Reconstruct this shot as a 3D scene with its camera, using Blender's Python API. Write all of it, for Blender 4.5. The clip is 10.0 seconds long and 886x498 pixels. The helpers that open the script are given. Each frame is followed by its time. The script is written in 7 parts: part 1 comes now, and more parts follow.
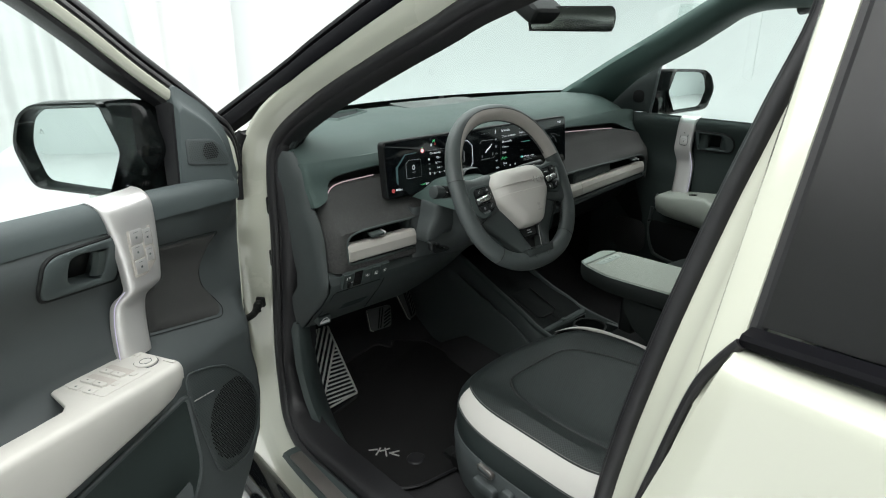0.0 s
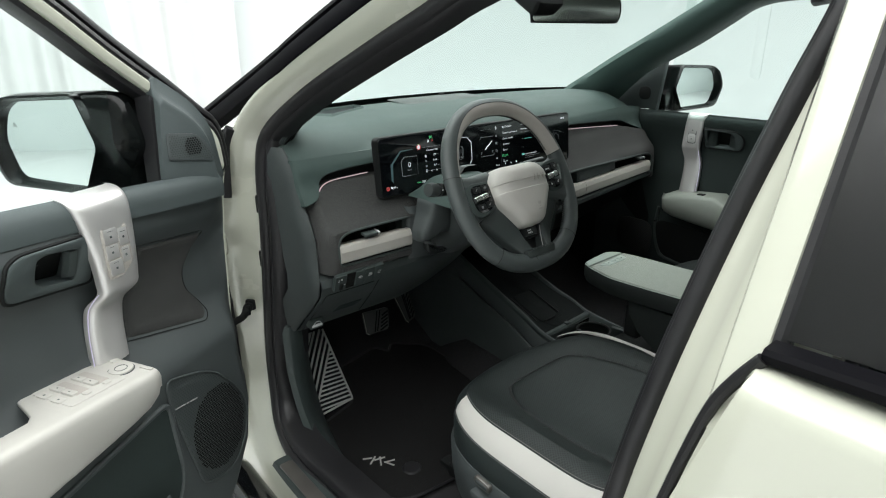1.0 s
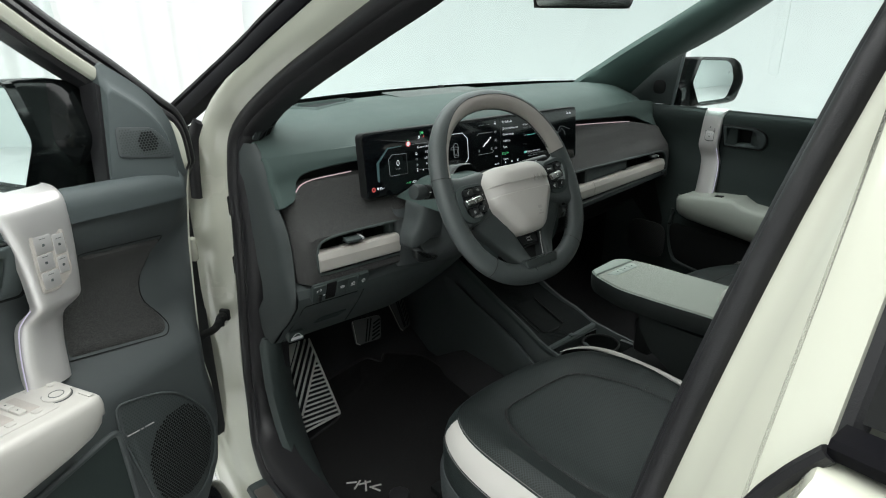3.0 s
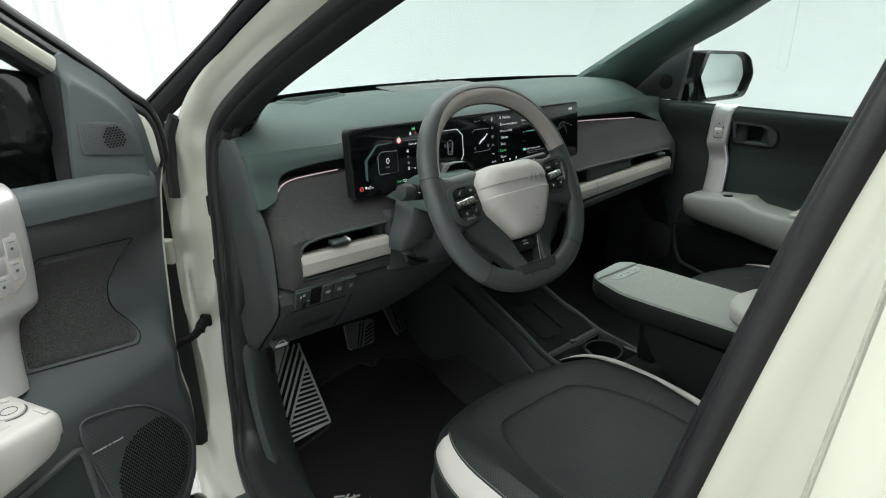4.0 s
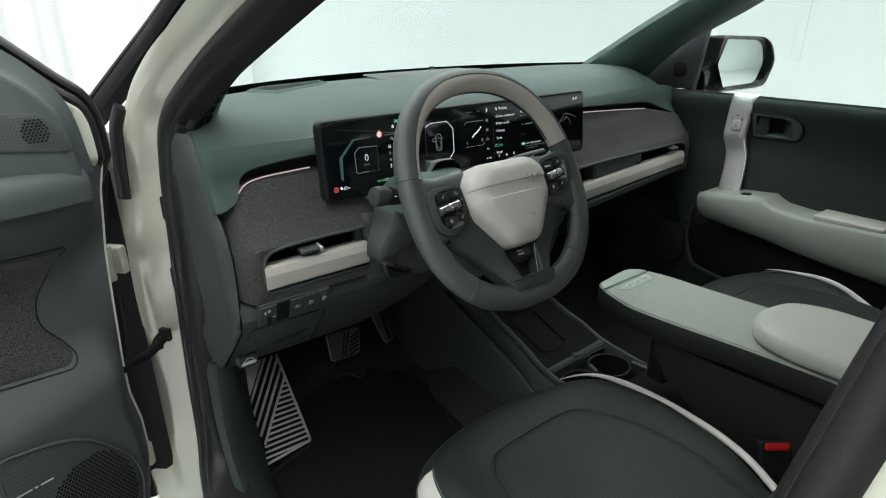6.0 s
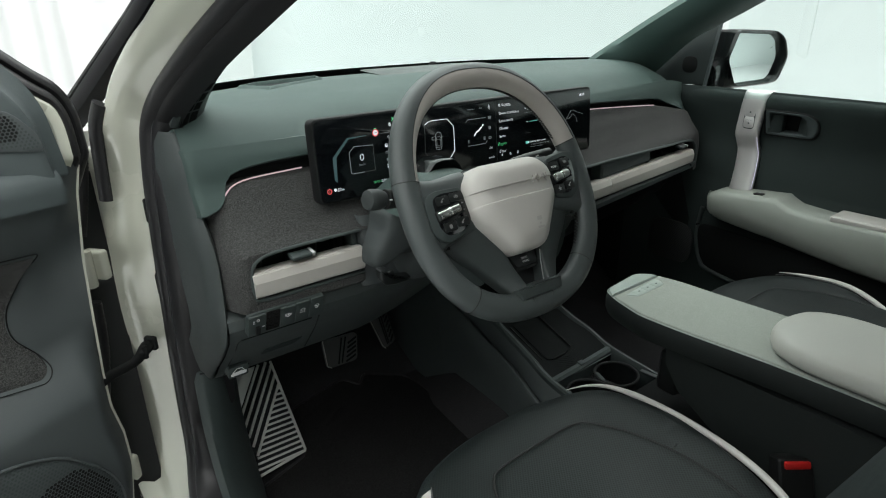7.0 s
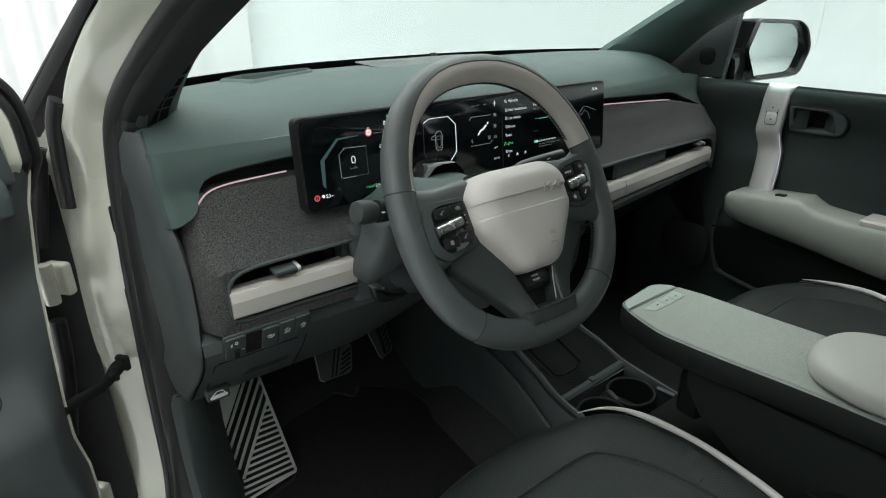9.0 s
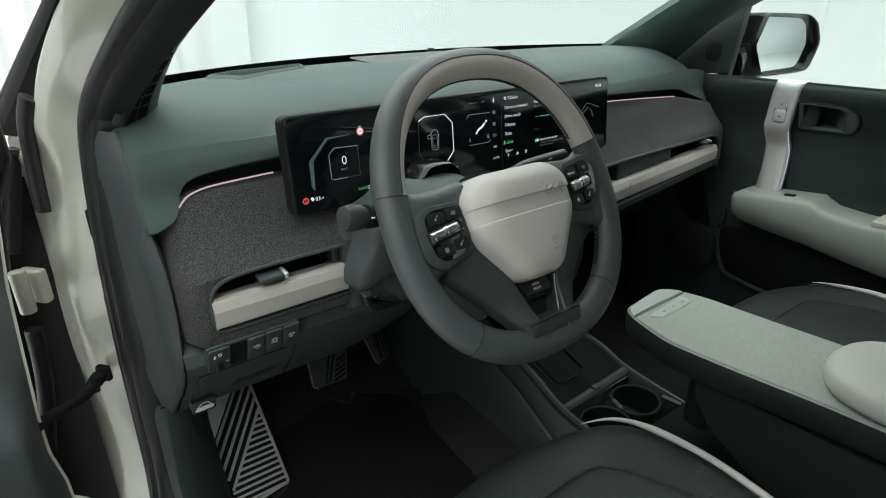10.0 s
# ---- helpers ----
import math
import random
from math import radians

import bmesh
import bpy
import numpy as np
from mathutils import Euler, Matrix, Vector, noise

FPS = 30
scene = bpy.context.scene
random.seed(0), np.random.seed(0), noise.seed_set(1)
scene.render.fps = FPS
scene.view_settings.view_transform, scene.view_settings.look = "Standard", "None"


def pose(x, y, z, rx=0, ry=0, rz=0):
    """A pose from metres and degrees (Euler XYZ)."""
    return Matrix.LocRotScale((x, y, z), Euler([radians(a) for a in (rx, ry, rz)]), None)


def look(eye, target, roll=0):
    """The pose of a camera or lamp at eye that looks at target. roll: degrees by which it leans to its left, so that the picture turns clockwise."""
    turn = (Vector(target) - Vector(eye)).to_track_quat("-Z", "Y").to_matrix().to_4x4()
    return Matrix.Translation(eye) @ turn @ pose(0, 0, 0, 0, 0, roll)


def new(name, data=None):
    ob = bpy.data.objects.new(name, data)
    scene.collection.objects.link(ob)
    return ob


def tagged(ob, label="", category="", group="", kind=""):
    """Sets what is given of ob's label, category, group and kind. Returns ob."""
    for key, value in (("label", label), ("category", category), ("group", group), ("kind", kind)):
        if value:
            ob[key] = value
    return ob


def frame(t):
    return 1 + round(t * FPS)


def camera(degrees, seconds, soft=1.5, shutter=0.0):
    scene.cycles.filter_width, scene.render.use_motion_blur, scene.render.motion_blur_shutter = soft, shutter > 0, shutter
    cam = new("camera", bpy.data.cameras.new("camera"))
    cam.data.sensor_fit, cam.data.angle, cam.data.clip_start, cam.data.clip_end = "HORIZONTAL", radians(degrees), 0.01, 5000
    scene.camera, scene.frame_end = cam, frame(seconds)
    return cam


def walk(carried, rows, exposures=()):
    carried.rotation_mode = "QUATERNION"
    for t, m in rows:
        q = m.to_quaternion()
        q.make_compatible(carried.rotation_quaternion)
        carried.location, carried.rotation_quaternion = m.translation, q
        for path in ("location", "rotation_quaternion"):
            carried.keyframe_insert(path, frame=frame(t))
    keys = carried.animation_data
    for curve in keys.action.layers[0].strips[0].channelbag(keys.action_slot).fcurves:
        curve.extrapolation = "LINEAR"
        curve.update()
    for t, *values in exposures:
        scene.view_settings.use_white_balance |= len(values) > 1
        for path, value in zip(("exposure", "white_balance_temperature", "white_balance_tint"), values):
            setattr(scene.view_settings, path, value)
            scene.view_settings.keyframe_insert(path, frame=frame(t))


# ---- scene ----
cam = camera(74.00, 10.0, soft=1.1)
# seconds, place, turn
ROWS = [
    (0.0, -1.3889, -0.1922, 1.4333, 69.810, 0.460, -40.865),
    (0.5, -1.3629, -0.1756, 1.4230, 69.832, 0.450, -40.641),
    (1.0, -1.3342, -0.1598, 1.4111, 69.890, 0.528, -40.343),
    (1.5, -1.3057, -0.1418, 1.4026, 69.862, 0.523, -40.056),
    (2.0, -1.2762, -0.1233, 1.3969, 69.797, 0.463, -39.771),
    (2.5, -1.2459, -0.1055, 1.3928, 69.689, 0.465, -39.464),
    (4.0, -1.1462, -0.0459, 1.3738, 69.259, 0.447, -38.657),
    (4.5, -1.1138, -0.0247, 1.3673, 69.063, 0.479, -38.491),
    (5.0, -1.0811, -0.0011, 1.3623, 68.801, 0.463, -38.343),
    (5.5, -1.0514, 0.0219, 1.3590, 68.522, 0.436, -38.189),
    (7.0, -0.9829, 0.0897, 1.3458, 68.017, 0.471, -37.738),
    (7.5, -0.9663, 0.1125, 1.3441, 67.802, 0.458, -37.684),
    (8.0, -0.9496, 0.1349, 1.3407, 67.666, 0.452, -37.642),
    (8.5, -0.9333, 0.1545, 1.3398, 67.442, 0.443, -37.588),
    (9.0, -0.9149, 0.1743, 1.3384, 67.211, 0.417, -37.540),
    (9.5, -0.8973, 0.1917, 1.3349, 67.080, 0.451, -37.527),
    (10.0, -0.8789, 0.2088, 1.3308, 66.940, 0.486, -37.477),
]
walk(cam, [(t, pose(x, y, z, rx, ry, rz)) for t, x, y, z, rx, ry, rz in ROWS])

# ---- light: a white studio under one wide ceiling softbox, plus an added wall fill ----
world = bpy.data.worlds.new("studio_world")
world.use_nodes = True
scene.world = world
world.node_tree.nodes["Background"].inputs[0].default_value = (0.93, 0.97, 1.0, 1)
world.node_tree.nodes["Background"].inputs[1].default_value = 0.3


def area_lamp(name, place, target, sx, sy, watts, colour=(1, 1, 1)):
    data = bpy.data.lights.new(name, "AREA")
    data.shape, data.size, data.size_y, data.energy, data.color = "RECTANGLE", sx, sy, watts, colour
    ob = new(name, data)
    ob.matrix_world = look(place, target)
    return ob


area_lamp("ceiling_softbox", (0.0, 1.1, 4.35), (0.0, 1.1, 0), 9.5, 8.5, 1530, (0.985, 1.0, 0.99))
# unseen extra lamp, added only to brighten the back wall
area_lamp("added_wall_fill", (1.0, 5.2, 4.3), (1.5, 8.3, 1.6), 8.0, 1.2, 170, (0.95, 1.0, 0.99))
scene.view_settings.exposure = -0.55

# ---- building helpers ----
V = Vector


def spline(pts, n=8, closed=False):
    """Smooth curve through points, n steps a span."""
    pts = [V(p) for p in pts]
    k = len(pts)
    out = []
    spans = k if closed else k - 1
    for i in range(spans):
        if closed:
            a, b, c, d = pts[(i - 1) % k], pts[i], pts[(i + 1) % k], pts[(i + 2) % k]
        else:
            a, b, c, d = pts[max(i - 1, 0)], pts[i], pts[i + 1], pts[min(i + 2, k - 1)]
        for j in range(n):
            t = j / n
            out.append(0.5 * ((2 * b) + (c - a) * t + (2 * a - 5 * b + 4 * c - d) * t * t + (3 * b - a - 3 * c + d) * t ** 3))
    if not closed:
        out.append(pts[-1].copy())
    return out


def round_poly(pts, r, seg=5):
    """A flat outline with its corners rounded."""
    out = []
    k = len(pts)
    for i in range(k):
        p, a, b = V(pts[i]).to_2d(), V(pts[i - 1]).to_2d(), V(pts[(i + 1) % k]).to_2d()
        ri = r[i] if isinstance(r, (list, tuple)) else r
        da, db = (a - p), (b - p)
        m = min(ri, da.length * 0.48, db.length * 0.48)
        p0, p1 = p + da.normalized() * m, p + db.normalized() * m
        for j in range(seg + 1):
            t = j / seg
            out.append((1 - t) ** 2 * p0 + 2 * t * (1 - t) * p + t * t * p1)
    return out


def loft(rows, closed_u=False, closed_v=False, caps=False):
    """Skin through rows of equal length."""
    bm = bmesh.new()
    vs = [[bm.verts.new(p) for p in row] for row in rows]
    nr, nc = len(vs), len(vs[0])
    for i in range(nr if closed_v else nr - 1):
        for j in range(nc if closed_u else nc - 1):
            a, b = vs[i], vs[(i + 1) % nr]
            q = (a[j], a[(j + 1) % nc], b[(j + 1) % nc], b[j])
            try:
                bm.faces.new(q)
            except ValueError:
                pass
    if caps:
        for row in (vs[0], vs[-1]):
            try:
                bm.faces.new(row)
            except ValueError:
                pass
    bmesh.ops.recalc_face_normals(bm, faces=bm.faces)
    return bm


def join(*bms):
    out = bmesh.new()
    for b in bms:
        me = bpy.data.meshes.new("tmp")
        b.to_mesh(me)
        b.free()
        out.from_mesh(me)
        bpy.data.meshes.remove(me)
    return out


def basis(o, u, v):
    """The matrix whose x is u, y is v (made square to u), z their cross product, at o."""
    u = V(u).normalized()
    w = u.cross(V(v)).normalized()
    v = w.cross(u)
    m = Matrix((u, v, w)).transposed().to_4x4()
    m.translation = V(o)
    return m


def plate(outline, depth, m=None, bevel=0.0, seg=2):
    """An outline in x, y, thickened from z = 0 to depth; the rim at depth is bevelled."""
    bm = bmesh.new()
    m = m or Matrix()
    n = len(outline)
    c = sum((V(p).to_2d() for p in outline), V((0, 0))) / n
    levels = [(0.0, 0.0)]
    if bevel:
        levels += [(depth - bevel, 0.0)] if abs(depth) > bevel else []
        for j in range(1, seg + 1):
            a = j / seg * math.pi / 2
            levels.append((depth - bevel * (1 - math.sin(a)), bevel * (1 - math.cos(a))))
    else:
        levels.append((depth, 0.0))
    rings = []
    for z, inset in levels:
        ring = []
        for i in range(n):
            p, a, b = V(outline[i]).to_2d(), V(outline[i - 1]).to_2d(), V(outline[(i + 1) % n]).to_2d()
            t = (b - a)
            if t.length < 1e-9:
                t = V((1, 0))
            nrm = V((-t.y, t.x)).normalized()
            if nrm.dot(c - p) < 0:
                nrm = -nrm
            q = p + nrm * inset
            ring.append(bm.verts.new(m @ V((q.x, q.y, z))))
        rings.append(ring)
    for a, b in zip(rings, rings[1:]):
        for i in range(n):
            bm.faces.new((a[i], a[(i + 1) % n], b[(i + 1) % n], b[i]))
    bm.faces.new(rings[0])
    bm.faces.new(rings[-1])
    bmesh.ops.recalc_face_normals(bm, faces=bm.faces)
    return bm


def rect(w, h, r=0.0, cx=0.0, cy=0.0, seg=4):
    p = [(cx - w / 2, cy - h / 2), (cx + w / 2, cy - h / 2), (cx + w / 2, cy + h / 2), (cx - w / 2, cy + h / 2)]
    return round_poly(p, r, seg) if r else [V(q) for q in p]


def box(sx, sy, sz, m=None, bevel=0.004, seg=2):
    bm = bmesh.new()
    bmesh.ops.create_cube(bm, size=1, matrix=Matrix.Diagonal((sx, sy, sz, 1)))
    if bevel:
        bmesh.ops.bevel(bm, geom=bm.edges[:], offset=bevel, segments=seg, profile=0.6, affect="EDGES", clamp_overlap=True)
    if m:
        bm.transform(m)
    return bm


def rod(a, b, r, r2=None, seg=20, bevel=0.0):
    a, b = V(a), V(b)
    d = b - a
    bm = bmesh.new()
    bmesh.ops.create_cone(bm, cap_ends=True, segments=seg, radius1=r, radius2=r if r2 is None else r2, depth=d.length)
    if bevel:
        rim = [e for e in bm.edges if abs(e.verts[0].co.z - e.verts[1].co.z) < 1e-6]
        bmesh.ops.bevel(bm, geom=rim, offset=bevel, segments=2, profile=0.6, affect="EDGES")
    bm.transform(Matrix.Translation((a + b) / 2) @ d.to_track_quat("Z", "Y").to_matrix().to_4x4())
    return bm


def tube(path, r, seg=10, closed=False, flat=1.0):
    """A round cord along a path; r is a number or one per point."""
    path = [V(p) for p in path]
    k = len(path)
    rows = []
    side = None
    for i, p in enumerate(path):
        a = path[i - 1] if closed or i else p
        b = path[(i + 1) % k] if closed or i < k - 1 else p
        t = (b - a).normalized()
        if side is None:
            side = t.orthogonal().normalized()
        side = (side - t * side.dot(t)).normalized()
        up = t.cross(side)
        ri = r[i] if isinstance(r, (list, tuple)) else r
        rows.append([p + side * math.cos(x) * ri + up * math.sin(x) * ri * flat for x in (2 * math.pi * j / seg for j in range(seg))])
    return loft(rows, closed_u=True, closed_v=closed, caps=not closed)


def along(path, outward, profile, closed=False, size=None):
    """A profile of (a, b) carried along a path: b along outward(point), a square to it and to the path."""
    k = len(path)
    rows = []
    for i, p in enumerate(path):
        a = path[i - 1] if closed or i else p
        b = path[(i + 1) % k] if closed or i < k - 1 else p
        t = (b - a).normalized()
        o = outward(p)
        o = (o - t * o.dot(t)).normalized()
        s = t.cross(o)
        f = size(p) if size else 1.0
        rows.append([p + s * (x * f) + o * (y * f) for x, y in profile])
    return rows


def part(name, bm, material, parent=None, label="", sharp=35):
    me = bpy.data.meshes.new(name)
    bm.to_mesh(me)
    bm.free()
    me.materials.append(material)
    me.shade_smooth()
    me.set_sharp_from_angle(angle=radians(sharp))
    ob = new(name, me)
    if parent:
        ob.parent = parent
    if label:
        ob["label"] = label
    return ob


def thing(name, label, category, group="", kind="", at=(0, 0, 0)):
    ob = new(name)
    ob.empty_display_size = 0.05
    return tagged(ob, label, category, group, kind)


def letters(body, size, m, material, parent, name="lettering", depth=0.0004, align="LEFT", stretch=1.0, thin=0.0):
    """Raised letters of the built-in font, on the x-y plane of m."""
    cu = bpy.data.curves.new(name, "FONT")
    cu.body, cu.size, cu.extrude, cu.align_x, cu.align_y, cu.resolution_u = body, size, depth, align, "CENTER", 3
    cu.offset = -thin * size
    tmp = bpy.data.objects.new(name, cu)
    me = bpy.data.meshes.new_from_object(tmp)
    bpy.data.objects.remove(tmp)
    me.transform(m @ Matrix.Diagonal((stretch, 1, 1, 1)))
    me.materials.clear()
    me.materials.append(material)
    ob = new(name, me)
    ob.parent = parent
    return ob


def sheet(fn, us, vs):
    return loft([[fn(u, v) for u in us] for v in vs])


def steps(a, b, n):
    return [a + (b - a) * i / n for i in range(n + 1)]


def patch(outline, fn, rings=6):
    """A skin over a flat outline, laid on fn(u, z)."""
    n = len(outline)
    cx, cy = sum(p.x for p in outline) / n, sum(p.y for p in outline) / n
    rows = []
    for r in range(rings + 1):
        k = 1 - r / (rings + .3)
        rows.append([fn(cx + (p.x - cx) * k, cy + (p.y - cy) * k, r) for p in outline])
    return loft(rows, closed_u=True, caps=True)

# ---- materials ----
def material(name, colour, rough=0.5, metal=0.0, vary=0.08, scale=6.0, bump=0.0, grain=400.0, coat=0.0, rough_vary=0.06, sheen=0.0, spec=0.5):
    """Base colour with broad unevenness and fine grain; bump is the height of the grain in metres."""
    m = bpy.data.materials.new(name)
    m.use_nodes = True
    n, l = m.node_tree.nodes, m.node_tree.links
    b = n["Principled BSDF"]
    b.inputs["Roughness"].default_value, b.inputs["Metallic"].default_value = rough, metal
    b.inputs["Coat Weight"].default_value, b.inputs["Coat Roughness"].default_value = coat, 0.06
    b.inputs["Sheen Weight"].default_value = sheen
    b.inputs["Specular IOR Level"].default_value = spec
    tc = n.new("ShaderNodeTexCoord")
    broad = n.new("ShaderNodeTexNoise")
    broad.inputs["Scale"].default_value, broad.inputs["Detail"].default_value = scale, 5
    l.new(tc.outputs["Object"], broad.inputs["Vector"])
    ramp = n.new("ShaderNodeMapRange")
    ramp.inputs["From Min"].default_value, ramp.inputs["From Max"].default_value = 0.3, 0.7
    ramp.inputs["To Min"].default_value, ramp.inputs["To Max"].default_value = 1 - vary, 1 + vary
    l.new(broad.outputs["Fac"], ramp.inputs["Value"])
    mul = n.new("ShaderNodeVectorMath")
    mul.operation = "SCALE"
    mul.inputs[0].default_value = colour
    l.new(ramp.outputs["Result"], mul.inputs["Scale"])
    l.new(mul.outputs["Vector"], b.inputs["Base Color"])
    rr = n.new("ShaderNodeMapRange")
    rr.inputs["From Min"].default_value, rr.inputs["From Max"].default_value = 0.3, 0.7
    rr.inputs["To Min"].default_value, rr.inputs["To Max"].default_value = max(rough - rough_vary, 0.02), min(rough + rough_vary, 1)
    l.new(broad.outputs["Fac"], rr.inputs["Value"])
    l.new(rr.outputs["Result"], b.inputs["Roughness"])
    if bump:
        fine = n.new("ShaderNodeTexNoise")
        fine.inputs["Scale"].default_value, fine.inputs["Detail"].default_value = grain, 3
        l.new(tc.outputs["Object"], fine.inputs["Vector"])
        bp = n.new("ShaderNodeBump")
        bp.inputs["Distance"].default_value, bp.inputs["Strength"].default_value = bump, 1.0
        l.new(fine.outputs["Fac"], bp.inputs["Height"])
        l.new(bp.outputs["Normal"], b.inputs["Normal"])
    return m


def heather(name, dark, light, scale=900.0, bump=0.0006, rough=0.95):
    """Woven cloth of two yarns."""
    m = material(name, dark, rough, vary=0.1, scale=8)
    n, l = m.node_tree.nodes, m.node_tree.links
    b = n["Principled BSDF"]
    tc = n["Texture Coordinate"]
    a = n.new("ShaderNodeTexNoise")
    a.inputs["Scale"].default_value, a.inputs["Detail"].default_value, a.inputs["Roughness"].default_value = scale, 4, 0.75
    l.new(tc.outputs["Object"], a.inputs["Vector"])
    r = n.new("ShaderNodeValToRGB")
    r.color_ramp.elements[0].position, r.color_ramp.elements[1].position = 0.42, 0.66
    r.color_ramp.elements[0].color, r.color_ramp.elements[1].color = (*dark, 1), (*light, 1)
    l.new(a.outputs["Fac"], r.inputs["Fac"])
    l.new(r.outputs["Color"], b.inputs["Base Color"])
    bp = n.new("ShaderNodeBump")
    bp.inputs["Distance"].default_value = bump
    l.new(a.outputs["Fac"], bp.inputs["Height"])
    l.new(bp.outputs["Normal"], b.inputs["Normal"])
    return m


def perforated(name, colour, pitch=0.0045, hole=0.30, axes=("X", "Y"), rough=0.55, deep=0.25, bump=0.0004):
    """Leather or plastic with rows of fine holes, staggered, on the plane of two axes."""
    m = material(name, colour, rough, vary=0.07, scale=7)
    n, l = m.node_tree.nodes, m.node_tree.links
    b = n["Principled BSDF"]
    tc = n["Texture Coordinate"]
    sep = n.new("ShaderNodeSeparateXYZ")
    l.new(tc.outputs["Object"], sep.inputs["Vector"])

    def math_node(op, x, y=None):
        k = n.new("ShaderNodeMath")
        k.operation = op
        for i, v in enumerate((x, y)):
            if v is None:
                continue
            if isinstance(v, (int, float)):
                k.inputs[i].default_value = v
            else:
                l.new(v, k.inputs[i])
        return k.outputs[0]

    def dots(off):
        u = math_node("ADD", math_node("DIVIDE", sep.outputs[axes[0]], pitch), off)
        v = math_node("ADD", math_node("DIVIDE", sep.outputs[axes[1]], pitch * 1.2), off)
        u = math_node("SUBTRACT", math_node("FRACT", u), 0.5)
        v = math_node("SUBTRACT", math_node("FRACT", v), 0.5)
        return math_node("SQRT", math_node("ADD", math_node("MULTIPLY", u, u), math_node("MULTIPLY", v, v)))

    d = math_node("MINIMUM", dots(0.0), dots(0.5))
    mask = math_node("LESS_THAN", d, hole)
    mix = n.new("ShaderNodeMix")
    mix.data_type = "RGBA"
    src = b.inputs["Base Color"].links[0].from_socket
    l.new(mask, mix.inputs["Factor"])
    l.new(src, mix.inputs["A"])
    mix.inputs["B"].default_value = tuple(c * deep for c in colour) + (1,)
    l.new(mix.outputs["Result"], b.inputs["Base Color"])
    bp = n.new("ShaderNodeBump")
    bp.inputs["Distance"].default_value = bump
    l.new(math_node("MINIMUM", d, hole), bp.inputs["Height"])
    l.new(bp.outputs["Normal"], b.inputs["Normal"])
    return m


def glass(name, tint, gloss=1.0, rough=0.01):
    m = bpy.data.materials.new(name)
    m.use_nodes = True
    n, l = m.node_tree.nodes, m.node_tree.links
    n.remove(n["Principled BSDF"])
    t, g, f, mix = (n.new(k) for k in ("ShaderNodeBsdfTransparent", "ShaderNodeBsdfGlossy", "ShaderNodeLayerWeight", "ShaderNodeMixShader"))
    t.inputs[0].default_value = (*tint, 1)
    g.inputs["Roughness"].default_value = rough
    f.inputs["Blend"].default_value = 0.5
    p = n.new("ShaderNodeMath")
    p.operation, p.inputs[1].default_value = "POWER", 5.0
    q = n.new("ShaderNodeMath")
    q.operation, q.use_clamp, q.inputs[1].default_value, q.inputs[2].default_value = "MULTIPLY_ADD", True, 0.6 * gloss, 0.04 * gloss
    l.new(f.outputs["Facing"], p.inputs[0])
    l.new(p.outputs[0], q.inputs[0])
    l.new(q.outputs[0], mix.inputs[0])
    l.new(t.outputs[0], mix.inputs[1])
    l.new(g.outputs[0], mix.inputs[2])
    l.new(mix.outputs[0], n["Material Output"].inputs[0])
    return m


def glow(name, colour, strength):
    m = bpy.data.materials.new(name)
    m.use_nodes = True
    b = m.node_tree.nodes["Principled BSDF"]
    b.inputs["Base Color"].default_value = (0.02, 0.02, 0.02, 1)
    b.inputs["Emission Color"].default_value = (*colour, 1)
    b.inputs["Emission Strength"].default_value = strength
    return m


PAINT = material("cream_green_paint", (0.447, 0.455, 0.382), 0.26, vary=0.015, scale=3, coat=0.85, rough_vary=0.03, spec=0.35)
RUBBER = material("black_rubber", (0.011, 0.011, 0.012), 0.40, vary=0.15, bump=0.0002, grain=900, spec=0.3)
GLOSS_BLACK = material("gloss_black", (0.006, 0.007, 0.008), 0.12, vary=0.1, coat=0.6, rough_vary=0.03)
DARK_TRIM = material("dark_grey_plastic", (0.042, 0.050, 0.051), 0.58, vary=0.06, bump=0.0002, grain=1500)
PILLAR = material("green_grey_pillar_plastic", (0.051, 0.084, 0.076), 0.62, vary=0.05, bump=0.0003, grain=1300, spec=0.35)
PAD = material("green_grey_soft_pad", (0.035, 0.055, 0.050), 0.66, vary=0.05, bump=0.0003, grain=1300, spec=0.28)
DOOR_PAD = material("grey_door_pad", (0.052, 0.065, 0.066), 0.62, vary=0.05, bump=0.0003, grain=1300, spec=0.35)
# darker copy of the dark grey plastic, with the end cover's shade in its colour
SHADED_CAP = material("shaded_end_cover_plastic", (0.0205, 0.0275, 0.0270), 0.6, vary=0.06, bump=0.0002, grain=1400)
KNEE_TRIM = material("dark_grey_knee_plastic", (0.033, 0.041, 0.0405), 0.58, vary=0.06, bump=0.0002, grain=1400)
LOW_TRIM = material("charcoal_lower_plastic", (0.0235, 0.033, 0.032), 0.6, vary=0.08, bump=0.00025, grain=1100)
# darker door trim: shade of the far door and of hollows, put into the colour
SHADED_TRIM = material("shaded_door_trim", (0.020, 0.0285, 0.0270), 0.68, vary=0.08, bump=0.0003, grain=1200, spec=0.22)
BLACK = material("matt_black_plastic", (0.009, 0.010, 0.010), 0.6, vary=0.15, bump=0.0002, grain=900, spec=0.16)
CREAM = material("cream_grey_soft_plastic", (0.43, 0.42, 0.39), 0.5, vary=0.03, bump=0.00012, grain=1600)
STONE = material("warm_grey_leather", (0.36, 0.335, 0.305), 0.5, vary=0.04, bump=0.0002, grain=1500)
PADSTONE = material("airbag_cover_stone_grey", (0.43, 0.415, 0.385), 0.5, vary=0.03, bump=0.0002, grain=1700)
SATIN = material("satin_champagne_metal", (0.50, 0.48, 0.44), 0.34, metal=0.35, vary=0.03, rough_vary=0.05)
